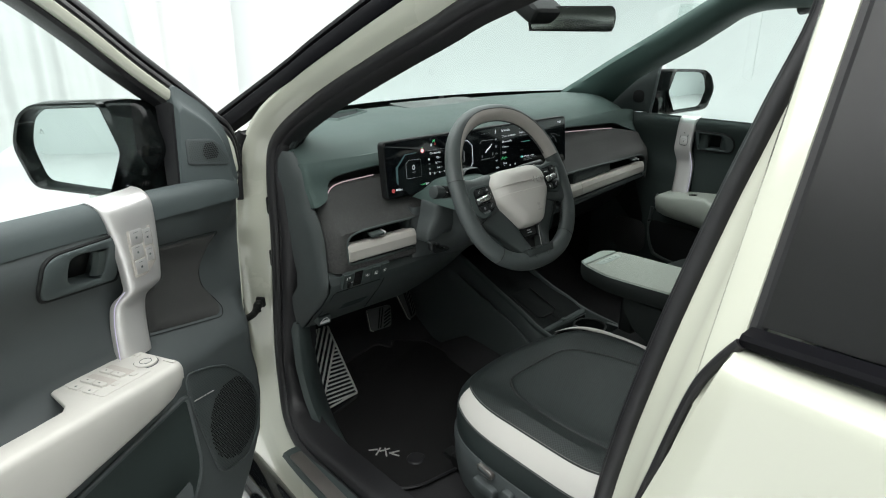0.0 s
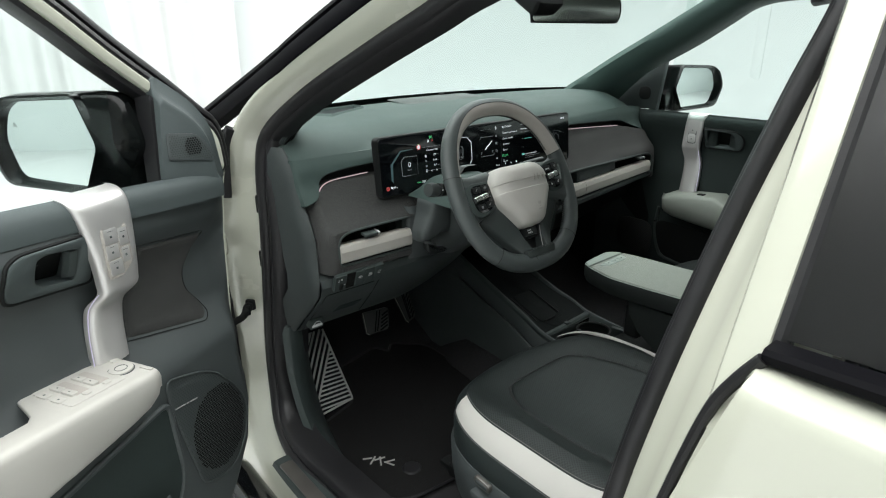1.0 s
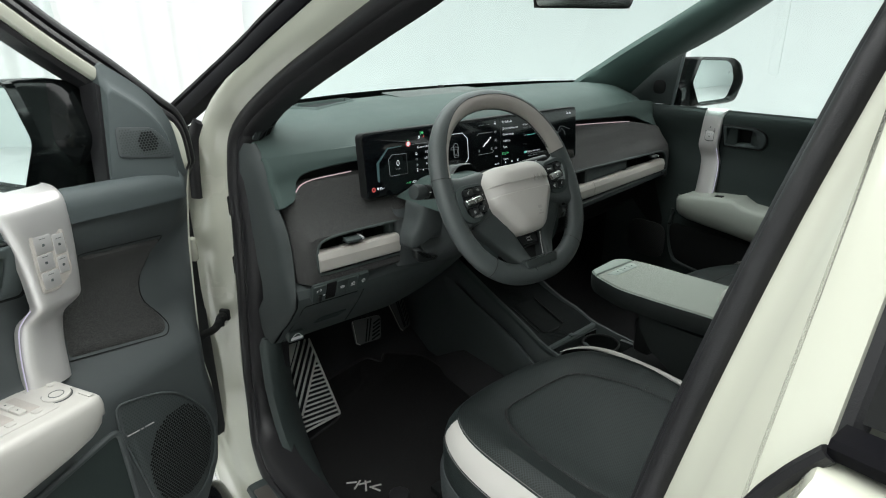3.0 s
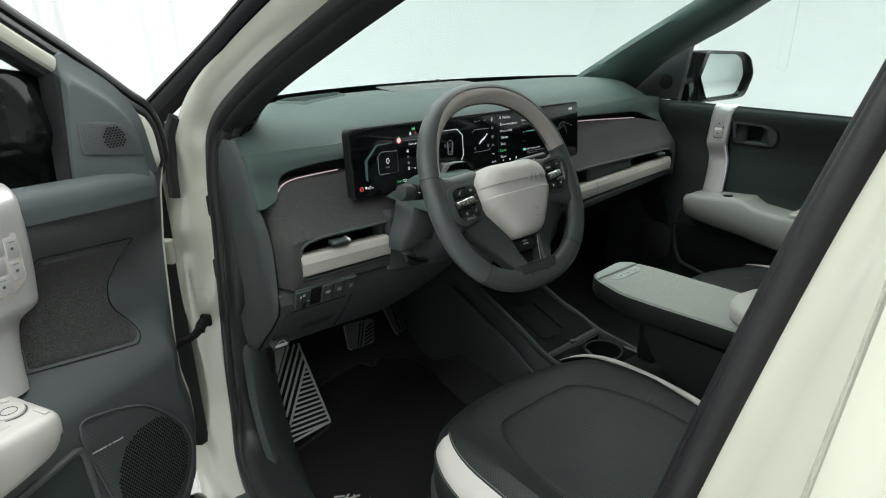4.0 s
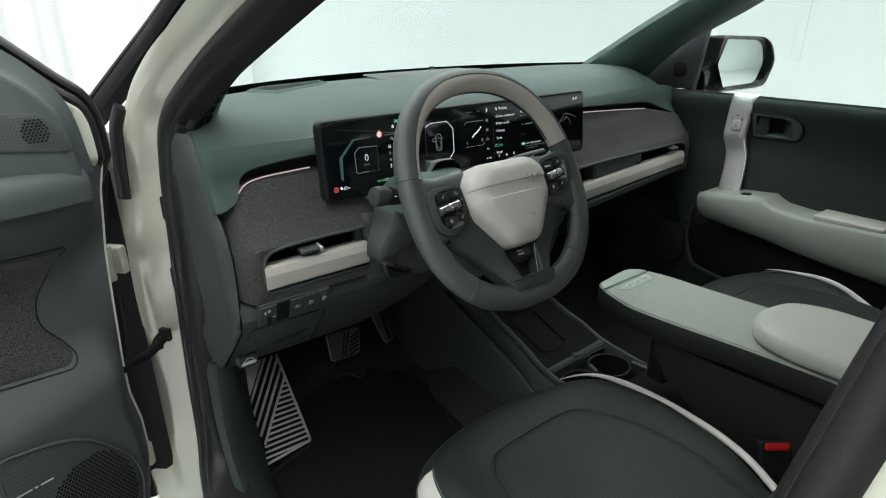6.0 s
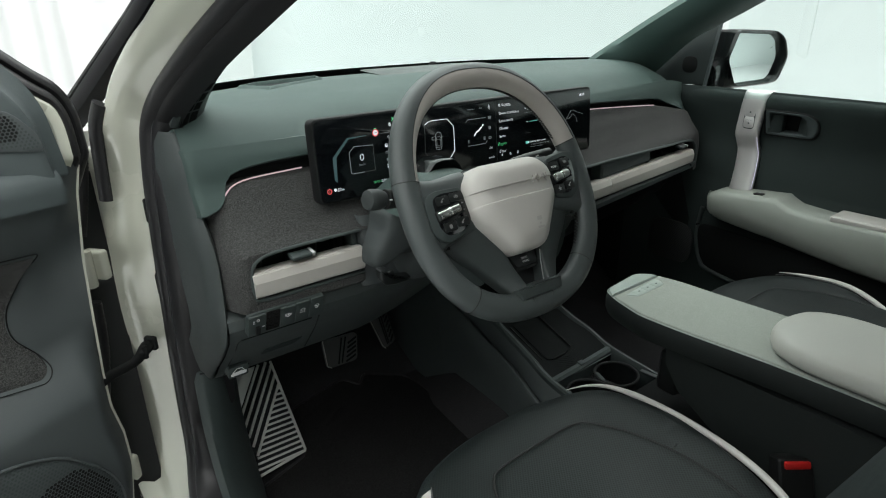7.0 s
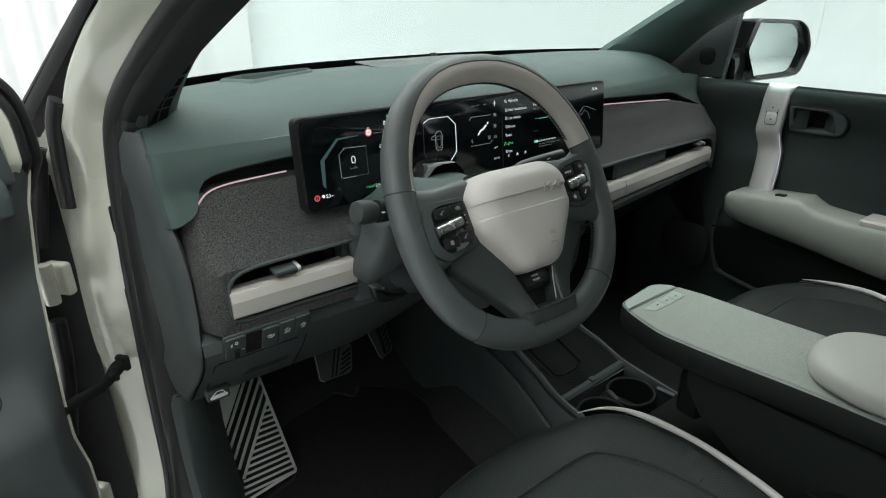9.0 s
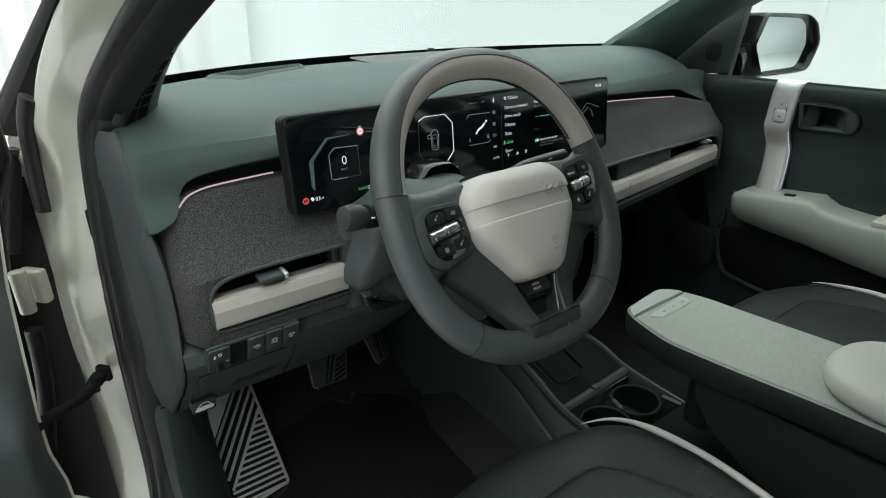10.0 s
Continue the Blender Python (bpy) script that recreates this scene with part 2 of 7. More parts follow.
SILVER = material("satin_silver", (0.60, 0.59, 0.58), 0.40, metal=0.65, vary=0.03)
CHROME = material("polished_metal", (0.75, 0.75, 0.75), 0.12, metal=1.0, vary=0.03)
PEDAL = material("dark_pedal_steel", (0.10, 0.105, 0.10), 0.42, metal=0.6, vary=0.08, bump=0.0001, grain=1200)
STEEL = material("brushed_pedal_steel", (0.58, 0.57, 0.54), 0.40, metal=0.6, vary=0.08, bump=0.0001, grain=1200)
FABRIC = heather("charcoal_heather_cloth", (0.0048, 0.005, 0.0048), (0.080, 0.082, 0.079), 600, .0007)
ARMCLOTH = heather("sage_grey_cloth", (0.195, 0.215, 0.19), (0.345, 0.372, 0.335), 800, 0.0004)
SAGE = material("sage_satin_plastic", (.265, .312, .282), .4, vary=.03)
ARMBODY = material("charcoal_armrest_plastic", (.013, .0165, .016), .6, vary=.06, bump=.0002, grain=1200, spec=.25)
CARPET = heather("grey_carpet", (0.014, 0.014, 0.015), (0.050, 0.050, 0.051), 500, 0.002)
MATPILE = heather("black_mat_pile", (0.005, 0.005, 0.005), (0.024, 0.024, 0.024), 360, 0.002)
for cloth_ in (CARPET, MATPILE):
    cloth_.node_tree.nodes["Principled BSDF"].inputs["Specular IOR Level"].default_value = 0.05
LEATHER = material("dark_green_grey_leather", (0.0165, 0.023, 0.0225), 0.5, vary=0.05, bump=0.0003, grain=900, spec=0.3)
PERF = perforated("perforated_dark_leather", (0.0158, 0.0222, 0.0215), 0.0056, 0.27)
PERF.node_tree.nodes["Principled BSDF"].inputs["Specular IOR Level"].default_value = 0.3
WHITELEATHER = material("off_white_leather", (0.50, 0.49, 0.46), 0.5, vary=0.03, bump=0.0002, grain=1100)
RIMLEATHER = material("dark_grey_rim_leather", (0.047, 0.056, 0.0555), 0.46, vary=0.05, bump=0.0002, grain=1300)
PILLAR_BLACK = material("black_pillar_film", (0.002, 0.002, 0.003), 0.5, vary=0.05, spec=0.06)
POD = material("black_switch_plastic", (0.010, 0.012, 0.012), 0.42, vary=0.08, spec=0.35)
MIRROR_BLACK = material("gloss_black_mirror_shell", (0.004, 0.005, 0.005), 0.10, vary=0.08, spec=0.22, rough_vary=0.03)
PADMARK = material("embossed_stone_grey", (0.36, 0.348, 0.322), 0.55, vary=0.03)
COLUMN = material("column_grey_plastic", (0.038, 0.045, 0.045), 0.62, vary=0.05, bump=0.0003, grain=1300, spec=0.3)
WHEEL_TRIM = material("wheel_spoke_plastic", (0.031, 0.039, 0.038), 0.5, vary=0.06, bump=0.0002, grain=1200)
ROLLER = material("brushed_roller_metal", (0.42, 0.42, 0.41), 0.28, metal=0.9, vary=0.05)
STALK = material("dark_stalk_plastic", (0.028, 0.033, 0.033), 0.6, vary=0.08, spec=0.3)
THREAD = material("black_thread", (0.01, 0.01, 0.01), 0.7)
PALETHREAD = material("grey_thread", (0.12, 0.12, 0.12), 0.7)
SCREEN = material("black_display_glass", (0.003, 0.004, 0.005), 0.10, vary=0.05, coat=0.3, rough_vary=0.02)
WSGLASS = glass("green_tinted_windscreen", (0.84, 0.925, 0.905))
SIDEGLASS = glass("green_tinted_side_glass", (0.86, 0.935, 0.915))
DARKGLASS = glass("dark_privacy_glass", (0.050, 0.053, 0.058), 0.95, 0.28)
MIRROR = material("mirror_silvering", (0.56, 0.615, 0.605), 0.02, metal=1.0, vary=0.0, rough_vary=0.0)
LINER = material("pale_grey_headliner_cloth", (0.27, 0.285, 0.27), 0.95, vary=0.04, bump=0.0003, grain=900)
SCUFF = material("dark_brushed_scuff_metal", (0.16, 0.15, 0.14), 0.36, metal=0.7, vary=0.10, scale=14)
TRAY = material("black_tray_rubber", (0.006, 0.0075, 0.0075), 0.8, vary=0.12, bump=0.0003, grain=700, spec=0.12)
RED = material("red_button_plastic", (0.45, 0.012, 0.01), 0.4, vary=0.05)
WALL = material("white_studio_wall", (0.74, 0.77, 0.765), 0.9, vary=0.01, scale=0.8)
CLOTHWHITE = material("white_curtain_cloth", (0.63, 0.635, 0.63), 0.95, vary=0.03, scale=2, bump=0.0005, grain=300)
STUDIOFLOOR = material("pale_studio_floor", (0.70, 0.70, 0.70), 0.35, vary=0.04, scale=1.5)
G_WHITE = glow("display_white", (0.9, 0.95, 1.0), 1.3)
G_GREY = glow("display_grey", (0.6, 0.68, 0.7), 0.35)
G_TEAL = glow("display_teal", (0.16, 0.40, 0.42), 0.22)
G_TEALHI = glow("display_bright_teal", (0.20, 0.85, 0.72), 0.7)
G_DIM = glow("display_dim_grey", (0.5, 0.6, 0.6), 0.06)
G_GREEN = glow("display_green", (0.12, 0.95, 0.35), 0.8)
G_RED = glow("display_red", (1.0, 0.10, 0.10), 0.7)
G_LILAC = glow("lilac_light_guide", (0.85, 0.80, 1.0), 0.9)
G_PINK = glow("pink_light_guide", (1.0, 0.72, 0.78), 0.75)
PRINT = material("white_print", (0.6, 0.6, 0.6), 0.6)
FAINTPRINT = material("dim_print", (0.22, 0.22, 0.22), 0.6)

# ---- the studio ----
def slab(name, x0, x1, y0, y1, z0, z1, mat):
    ob = part(name, box(x1 - x0, y1 - y0, z1 - z0, pose((x0 + x1) / 2, (y0 + y1) / 2, (z0 + z1) / 2), bevel=0), mat)
    return tagged(ob, kind="structure")


slab("floor", -7.2, 9.2, -6.2, 9.2, -0.2, 0.0, STUDIOFLOOR)
slab("ceiling", -7.2, 9.2, -6.2, 9.2, 4.5, 4.7, WALL)
slab("wall_south", -7.2, 9.2, -6.2, -6.0, 0.0, 4.5, WALL)
slab("wall_west", -7.2, -7.0, -6.0, 9.0, 0.0, 4.5, WALL)
# north and east wall run into one another and into the floor in a round cove
plan = [V((-7.0, 9.0, 0))] + [V((4.0 + 5.0 * math.sin(radians(a)), 4.0 + 5.0 * math.cos(radians(a)), 0)) for a in range(0, 91, 6)] + [V((9.0, -6.0, 0))]
cyc = []
for i, p in enumerate(plan):
    a, b = plan[max(i - 1, 0)], plan[min(i + 1, len(plan) - 1)]
    t = (b - a).normalized()
    n = V((t.y, -t.x, 0))
    cyc.append([p + n * (0.8 * (1 - math.sin(radians(q)))) + V((0, 0, 0.002 + 0.8 * (1 - math.cos(radians(q))))) for q in range(0, 91, 10)] + [p + V((0, 0, 4.5)), p - n * 0.2 + V((0, 0, 4.5)), p - n * 0.2])
tagged(part("wall_north", loft(cyc), WALL), kind="structure")
tagged(part("trim", box(.03, .16, 4.4, pose(8.995, 4.15, 2.20), .012), WALL), kind="structure")


def curtain():
    rows = []
    for k in range(0, 13):
        z = 0.002 + 4.37 * k / 12
        row = []
        for i in range(900):
            x = -6.6 + 8.75 * i / 899
            ph = x * 5.2 + 1.1 * math.sin(x * 1.7) + 0.6 * math.sin(x * 3.9 + 1)
            d = 0.11 * math.sin(ph) + 0.045 * math.sin(2.3 * ph + 0.7 + 0.15 * z) + 0.010 * math.sin(5.1 * ph)
            row.append((x + 0.03 * math.sin(ph * 0.5 + z), 8.55 + d * (1.05 - 0.06 * z), z))
        rows.append(row)
    return loft(rows)


c = thing("curtain", "tall white pleated studio curtain hanging near the back wall", "curtain")
part("curtain_cloth", curtain(), CLOTHWHITE, c)
part("curtain_rail", box(8.9, 0.05, 0.04, pose(-2.2, 8.55, 4.4)), SILVER, c)

# ---- the car's body ----
body = thing("car", "cream-green painted car body with the front side doorway open", "car")
RING = spline([(-.80, .30, .42), (-.815, .60, .40), (-.825, .85, .395), (-.832, 1.01, .40), (-.815, 1.13, .425), (-.795, 1.188, .50),
               (-.79, 1.195, .62), (-.79, 1.16, .82), (-.785, 1.145, .98), (-.775, 1.155, 1.11), (-.762, 1.130, 1.20), (-.732, .99, 1.292),
               (-.699, .80, 1.38), (-.676, .65, 1.443), (-.660, .555, 1.484), (-.625, .35, 1.55), (-.607, .2, 1.575), (-.612, .075, 1.55),
               (-.641, .046, 1.465), (-.678, .068, 1.349), (-.719, .091, 1.226), (-.778, .115, 1.055), (-.797, .144, .88), (-.80, .18, .62),
               (-.797, .222, .48)], 6, closed=True)


def out_side(p):
    """Away from the car's middle, leaning up with the tumblehome."""
    k = max(0.0, min(1.0, (p.z - 1.0) / 0.25))
    return V((-1, 0, 0.36 * k)).normalized()


def clamp(v):
    return max(0.0, min(1.0, v))


def jamb_size(p):
    k = clamp((p.y - .9) / .2) * clamp((p.z - .44) / .1) * clamp((1.10 - p.z) / .12)
    return (0.9 if p.z < 0.46 else 1.0) + .30 * k + .28 * k * clamp((.95 - p.z) / .2)


JAMB = [(-.012, -.02), (-.012, .004), (.012, .010), (.030, .018), (.044, .038), (.060, .052), (.084, .060), (.098, .074), (.104, .092), (.112, .104), (.135, .108), (.150, .104), (.150, .05)]
JAMB_A = [(-.014, -.02), (-.014, .004), (.003, .012), (.009, .026), (.012, .038), (.017, .048), (.022, .055), (.027, .060), (.030, .064), (.034, .066), (.038, .066), (.041, .064), (.041, .03)]
wide = [[q if j < 4 else q + (q - r[3]) * (jamb_size(p) - 1) for j, q in enumerate(r)] for p, r in zip(RING, along(RING, out_side, [(-x, y) for x, y in JAMB], True))]
slim = along(RING, out_side, [(-x, y) for x, y in JAMB_A], True)
rows = []
for p, r0, r1 in zip(RING, wide, slim):
    k = clamp((p.z - 1.06) / .12) * clamp((p.y - .12) / .2)
    k = k * k * (3 - 2 * k)
    rows.append([q0.lerp(q1, k) for q0, q1 in zip(r0, r1)])
part("door_frame", loft(rows, closed_v=True), PAINT, body)
SEAL = [(-.015, -.02), (-.0165, .000), (-.0155, .008), (-.012, .0145), (-.006, .019), (.001, .0205), (.008, .0185), (.013, .013), (.0155, .006), (.016, -.002), (.018, -.010), (.019, -.022), (.018, -.036)]


def seal_size(p):
    """The seal is slimmer down the rear pillar."""
    return 1 - .14 * clamp((.30 - p.y) / .12) * clamp((p.z - .5) / .1)


part("door_seal", loft(along(RING, out_side, SEAL, True, seal_size), closed_v=True), RUBBER, body, "black rubber weather seal round the doorway")
LIP = [(.014, -.03), (.0165, -.004), (.019, .004), (.024, .009), (.031, .009), (.038, .004), (.043, -.006), (.046, -.018), (.047, -.036), (.048, -.08)]
def lip_size(p):
    """The lip shrinks away under the pillar trim."""
    if p.z < .62 and p.y > .3:
        return .85
    return 0.45 if p.z > 1.2 or (p.y < .25 and p.z > .5) else 0.7 if p.z > 1.1 and p.y > 0.5 else 1.0 + .25 * clamp((p.y - 1.0) / .1) * clamp((1.08 - p.z) / .1) * clamp((p.z - .78) / .1)


part("inner_seal_lip", loft(along(RING, out_side, LIP, True, lip_size), closed_v=True), RUBBER, body)
# dark cover between the seal and the dashboard's end
HP = [p for p in RING if p.y > 1.10 and .44 < p.z < 1.17]
part("hinge_pillar_cover", loft([[p + V((dx, dy, 0)) for dx, dy in ((.010, -.022), (.022, -.020), (.034, -.006), (.044, .040), (.046, .12))] for p in HP]), RUBBER, body)

# A-pillar: dark strip and glass edge outside the cream frame
AP = [p for p in RING if p.z > 1.13 and p.y > 0.25]
AP.sort(key=lambda p: -p.y)
AP = [p for p in AP if p.y < 1.0]
down = (AP[0] - AP[8]).normalized()
AP = [AP[0] + down * d for d in (.50, .40, .30, .20, .10)] + AP
STRIP = [(-.028, .045), (-.031, .068), (-.037, .072), (-.050, .075), (-.062, .074), (-.070, .067), (-.072, .04)]
part("windscreen_trim", loft(along(AP, out_side, STRIP)), PILLAR_BLACK, body, "black trim beside the windscreen")


part("pillar_cover", loft(along(AP, out_side, [(-.070, .040), (-.073, .064), (-.077, .069), (-.086, .068), (-.096, .060), (-.100, .042)])), PILLAR_BLACK, body, "black pillar cover")


def windscreen():
    rows = []
    for k in range(13):
        v = k / 12
        row = []
        for i in range(25):
            s = -1 + 2 * i / 24
            half = 0.74 - 0.12 * v
            x = 0.03 + s * half
            y = (1.70 - 0.24 * abs(s) ** 2.4) * (1 - v) + (0.80 - 0.10 * s * s) * v
            z = 1.165 * (1 - v) + 1.575 * v + 0.035 * math.sin(math.pi * v) - 0.01 * s * s * v
            row.append((x, y, z))
        rows.append(row)
    return loft(rows)


g = part("windscreen", windscreen(), WSGLASS, body, "green-tinted laminated windscreen")
g.visible_shadow = False
rows = []
for dy, dz in ((-.03, -.004), (0.0, -.01), (.08, -.03), (.10, -.05), (.9, -.12), (1.35, -.22), (1.40, -.75)):
    rows.append([(0.03 + s * (0.78 + 0.1 * min(1, max(0, dy))), 1.70 - 0.24 * abs(s) ** 2.4 + dy * (1 - 0.1 * s * s), 1.165 + dz - 0.04 * s * s * (dy > .2)) for s in (-1 + 2 * i / 24 for i in range(25))])
bonnet_rows = rows[2:]
part("bonnet", loft(bonnet_rows), PAINT, body, "cream-green bonnet")
part("cowl", loft(rows[:3]), BLACK, body)

# roof, headliner and rear
def roof_rows(z, drop, half, y0=0.80, y1=-2.0):
    out = []
    for k in range(11):
        v = k / 10
        y = y0 + (y1 - y0) * v
        out.append([(0.03 + s * half, y - 0.10 * s * s * (1 - v), z - drop * abs(s) ** 3 + 0.03 * math.sin(math.pi * min(1, v * 1.2)) ) for s in (-1 + 2 * i / 16 for i in range(17))])
    return out


part("roof_panel", loft(roof_rows(1.615, 0.03, 0.655)), PAINT, body, "cream-green roof")
part("headliner", loft(roof_rows(1.575, 0.035, 0.60)), LINER, body, "pale grey cloth headliner")
part("tail_panel", box(1.66, 0.06, 0.85, pose(0.03, -2.0, 0.78), 0.02), DARK_TRIM, body)
part("rear_bulkhead", box(1.40, 0.12, 0.62, pose(0.03, -0.85, 0.70), 0.05, 4), DARK_TRIM, body)


def pillar_trim(path, w, name, mat=PAD, label="", out=(0.0, -0.55, -0.8)):
    prof = [(-w / 2, .03), (-w / 2, .008), (-w / 2 + .012, -.004), (0, -.010), (w / 2 - .012, -.004), (w / 2, .008), (w / 2, .03)]
    return part(name, loft(along(spline(path, 8), lambda p: -V(out), prof)), mat, body, label)


# inner pillar trims: the far one broad, the near one seen beside the seal
far = [((.735, 1.50, 1.13), (.79, 1.33, 1.075)), ((.645, 1.40, 1.185), (.770, 1.20, 1.19)), ((.633, 1.28, 1.252), (.755, 1.11, 1.262)), ((.620, 1.154, 1.3205), (.741, 1.025, 1.304)), ((.603, .983, 1.408), (.719, .888, 1.3725)), ((.590, .85, 1.478), (.698, .773, 1.439)), ((.582, .76, 1.525), (.686, .706, 1.476)), ((.575, .68, 1.555), (.681, .62, 1.493)), ((.56, .50, 1.585), (.681, .45, 1.494))]
rows = []
for a, b in [(V(p).lerp(V(q), 0), V(q)) for p, q in far]:
    out = V((-.55, -.75, -.35)).normalized()
    rows.append([a - out * .03, a, a.lerp(b, .10) + out * .012, a.lerp(b, .28) + out * .026, a.lerp(b, .45) + out * .032, a.lerp(b, .62) + out * .028, a.lerp(b, .85) + out * .012, b, b - out * .04])
fine = []
for j in range(len(rows[0])):
    fine.append(spline([r[j] for r in rows], 5))
part("pillar_trim", loft(fine), PILLAR, body, "grey-green windscreen pillar trim", sharp=60)
near = [p for p in RING if p.z > 1.16 and p.y > 0.25]
near.sort(key=lambda p: -p.y)
NT = []
near = [V((-.776, 1.152, 1.105)), V((-.768, 1.143, 1.175))] + [p for p in near if p.y < 1.129]
for p in near:
    f = 1.0 + 0.75 * max(0.0, min(1.0, (1.285 - p.z) / 0.085))
    a, b = p + V((.014, -.016, -.018)), p + V((.030 + .030 * f, .020 * f, -.010 * f))
    NT.append([a + V((0, 0, .02)), a, a.lerp(b, .08) + V((.003, -.004, -.002)), a.lerp(b, .35) + V((.004, -.005, -.002)), a.lerp(b, .75) + V((.003, -.004, -.001)), b, b + V((.004, .016, .004)), b + V((.002, .06, .012))])
part("pillar_trim", loft(NT), DARK_TRIM, body, "dark grey windscreen pillar trim", sharp=60)
# roof rail on the far side, over the passenger window
pillar_trim([(0.69, 0.56, 1.492), (0.68, 0.40, 1.512), (0.67, 0.1, 1.515), (0.67, -0.6, 1.51)], .05, "roof_rail", DARK_TRIM, "", out=(-0.8, -0.2, -0.5))
part("windscreen_frit", loft([[V((0.03 + s * (.735 - .01 * v), 1.695 - .24 * abs(s) ** 2.4 - .05 * v, 1.168 + .030 * v)) for s in (-1 + i / 12 for i in range(25))] for v in (0, 1)]), BLACK, body, "black band along the windscreen's foot")
# closed far side behind the front passenger door
part("side_panel", box(0.06, 1.6, 0.85, pose(0.84, -0.72, 0.72), 0.02), DARK_TRIM, body)
part("pillar_cover", loft(along(spline([(0.80, 0.10, 0.4), (0.79, 0.08, 1.1), (0.70, 0.02, 1.5)], 8), lambda p: V((1, 0, 0)), [(-.06, .05), (-.06, -.01), (.06, -.01), (.06, .05)])), DARK_TRIM, body)

# sill with scuff plate, floor and inner sill trim
part("sill_plate", loft(along(spline([(-.842, 1.035, .398), (-.845, .9, .397), (-.84, .6, .40), (-.83, .3, .41)], 6), lambda p: V((0, 0, 1)), [(-.055, 0), (-.05, .008), (-.03, .012), (.03, .012), (.045, .009), (.05, 0)])), LOW_TRIM, body, "dark plastic sill cover")
part("scuff_plate", plate(rect(.62, .034, .006), .003, basis((-.868, .70, .411), (0.0, -1, 0.005), (1, 0, 0)), .001), SCUFF, body, "brushed metal scuff plate")
part("outer_sill", box(.10, 1.9, .16, pose(-.95, .25, .27), .04, 4), GLOSS_BLACK, body)
OT = spline([(-.772, 1.125, .715), (-.773, 1.122, .66), (-.774, 1.112, .57), (-.775, 1.055, .462), (-.775, .95, .410), (-.772, .80, .394), (-.770, .5, .40), (-.770, .3, .41)], 6)
IT = spline([(-.704, 1.160, .715), (-.700, 1.175, .62), (-.700, 1.172, .53), (-.700, 1.13, .412), (-.708, 1.03, .356), (-.722, .88, .349), (-.726, .6, .349), (-.726, .3, .354)], 6)
rows = []
for o, q in zip(OT, IT):
    k = clamp((.62 - o.z) / .2)
    n = V((-.15, -1 + k, .1 + k)).normalized()
    rows.append([o + V((-.010, .016, -.010)), o - n * .004, o.lerp(q, .10) + n * .002, o.lerp(q, .35) + n * .012, o.lerp(q, .60) + n * .016, o.lerp(q, .82) + n * .013, o.lerp(q, .95) + n * .006, q, q - n * .02 + V((.008, 0, 0)), q - n * .10 + V((.01, 0, 0))])
part("inner_sill_trim", loft(rows), LOW_TRIM, body, "dark grey kick and sill trim", sharp=60)
part("trim_seam", tube([p + V((-.001, -.001, .0)) for p in rows[1][1:8]], .0014, 6), BLACK, body)
rows = []
for y, z in ((-.9, .345), (0.0, .338), (.6, .334), (1.15, .334), (1.32, .36), (1.52, .50), (1.62, .70), (1.66, .95)):
    rows.append([(-.78 + 1.62 * i / 12, y, z + (.20 * math.exp(-((-.78 + 1.62 * i / 12 - .03) / .16) ** 4) if y < 1.3 else 0)) for i in range(13)])
part("floor_carpet", loft(rows), CARPET, body, "dark grey carpet on the car floor")
part("kick_panel", loft([[(-.762, 1.16, 1.12), (-.765, 1.30, .3)], [(-.768, 1.42, 1.15), (-.768, 1.42, .3)], [(-.76, 1.74, 1.15), (-.76, 1.74, .3)]]), DARK_TRIM, body)
part("firewall", loft([[(0.03 + (-1 + i / 8) * .82, 1.72 - .22 * abs(-1 + i / 8) ** 2.4, z) for i in range(17)] for z in (.3, .9, 1.160)]), BLACK, body)
# passenger side: black instead of grey trim, footwell shade put into the colour
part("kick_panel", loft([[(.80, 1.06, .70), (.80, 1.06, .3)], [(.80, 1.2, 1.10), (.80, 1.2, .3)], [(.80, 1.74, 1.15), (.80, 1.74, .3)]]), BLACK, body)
part("striker", tube(spline([(-.806, .088, .905), (-.845, .080, .905), (-.853, .080, .895), (-.853, .082, .868), (-.845, .084, .858), (-.806, .094, .858)], 5), .0048), CHROME, body, "chrome latch loop")
part("striker_plate", plate(rect(.03, .075, .008), .003, basis((-.812, .088, .882), (0.15, .98, 0), (0, 0, 1)) @ pose(0, 0, 0), .001), STEEL, body)
for q in ((-.799, 1.152, 1.035), (-.803, 1.160, .895)):
    part("plug", plate(rect(.014, .045, .006), .003, basis(q, (-.69, .72, 0), (0, 0, 1)), .0015), BLACK, body)
part("corner_seal", tube(spline([(-.832, 1.180, 1.215), (-.842, 1.196, 1.18), (-.846, 1.205, 1.13), (-.850, 1.21, 1.05)], 5), .0075, 10, flat=1.6), RUBBER, body)

# rear side door, closed
rear = thing("rear_car_door", "closed cream-green rear car door with dark privacy glass", "car door")
rows = []
for z, dx in ((.36, .03), (.45, .012), (.62, 0), (.80, -.012), (.98, -.010), (1.08, -.009), (1.120, -.0082), (1.150, -.0076), (1.161, -.0060), (1.166, -.0020), (1.1685, .006), (1.169, .050)):
    e = max(0.0, (z - .93)) * .30
    yf = .058 - e
    rows.append([(-.925 + dx + .030 * (k == 0) + .006 * (k == 1), yf - y, z) for k, y in enumerate((0.0, .004, .02, .1, .25, .45, .7, 1.0))])
part("door_skin", loft(rows), PAINT, rear)
part("shut_line", tube(spline([(-.908, .066, .86), (-.908, .056, .93), (-.906, .038, 1.01), (-.903, .025, 1.07), (-.900, .012, 1.12), (-.898, -.003, 1.152), (-.896, -.018, 1.176)], 8), .0055, 8), RUBBER, rear)
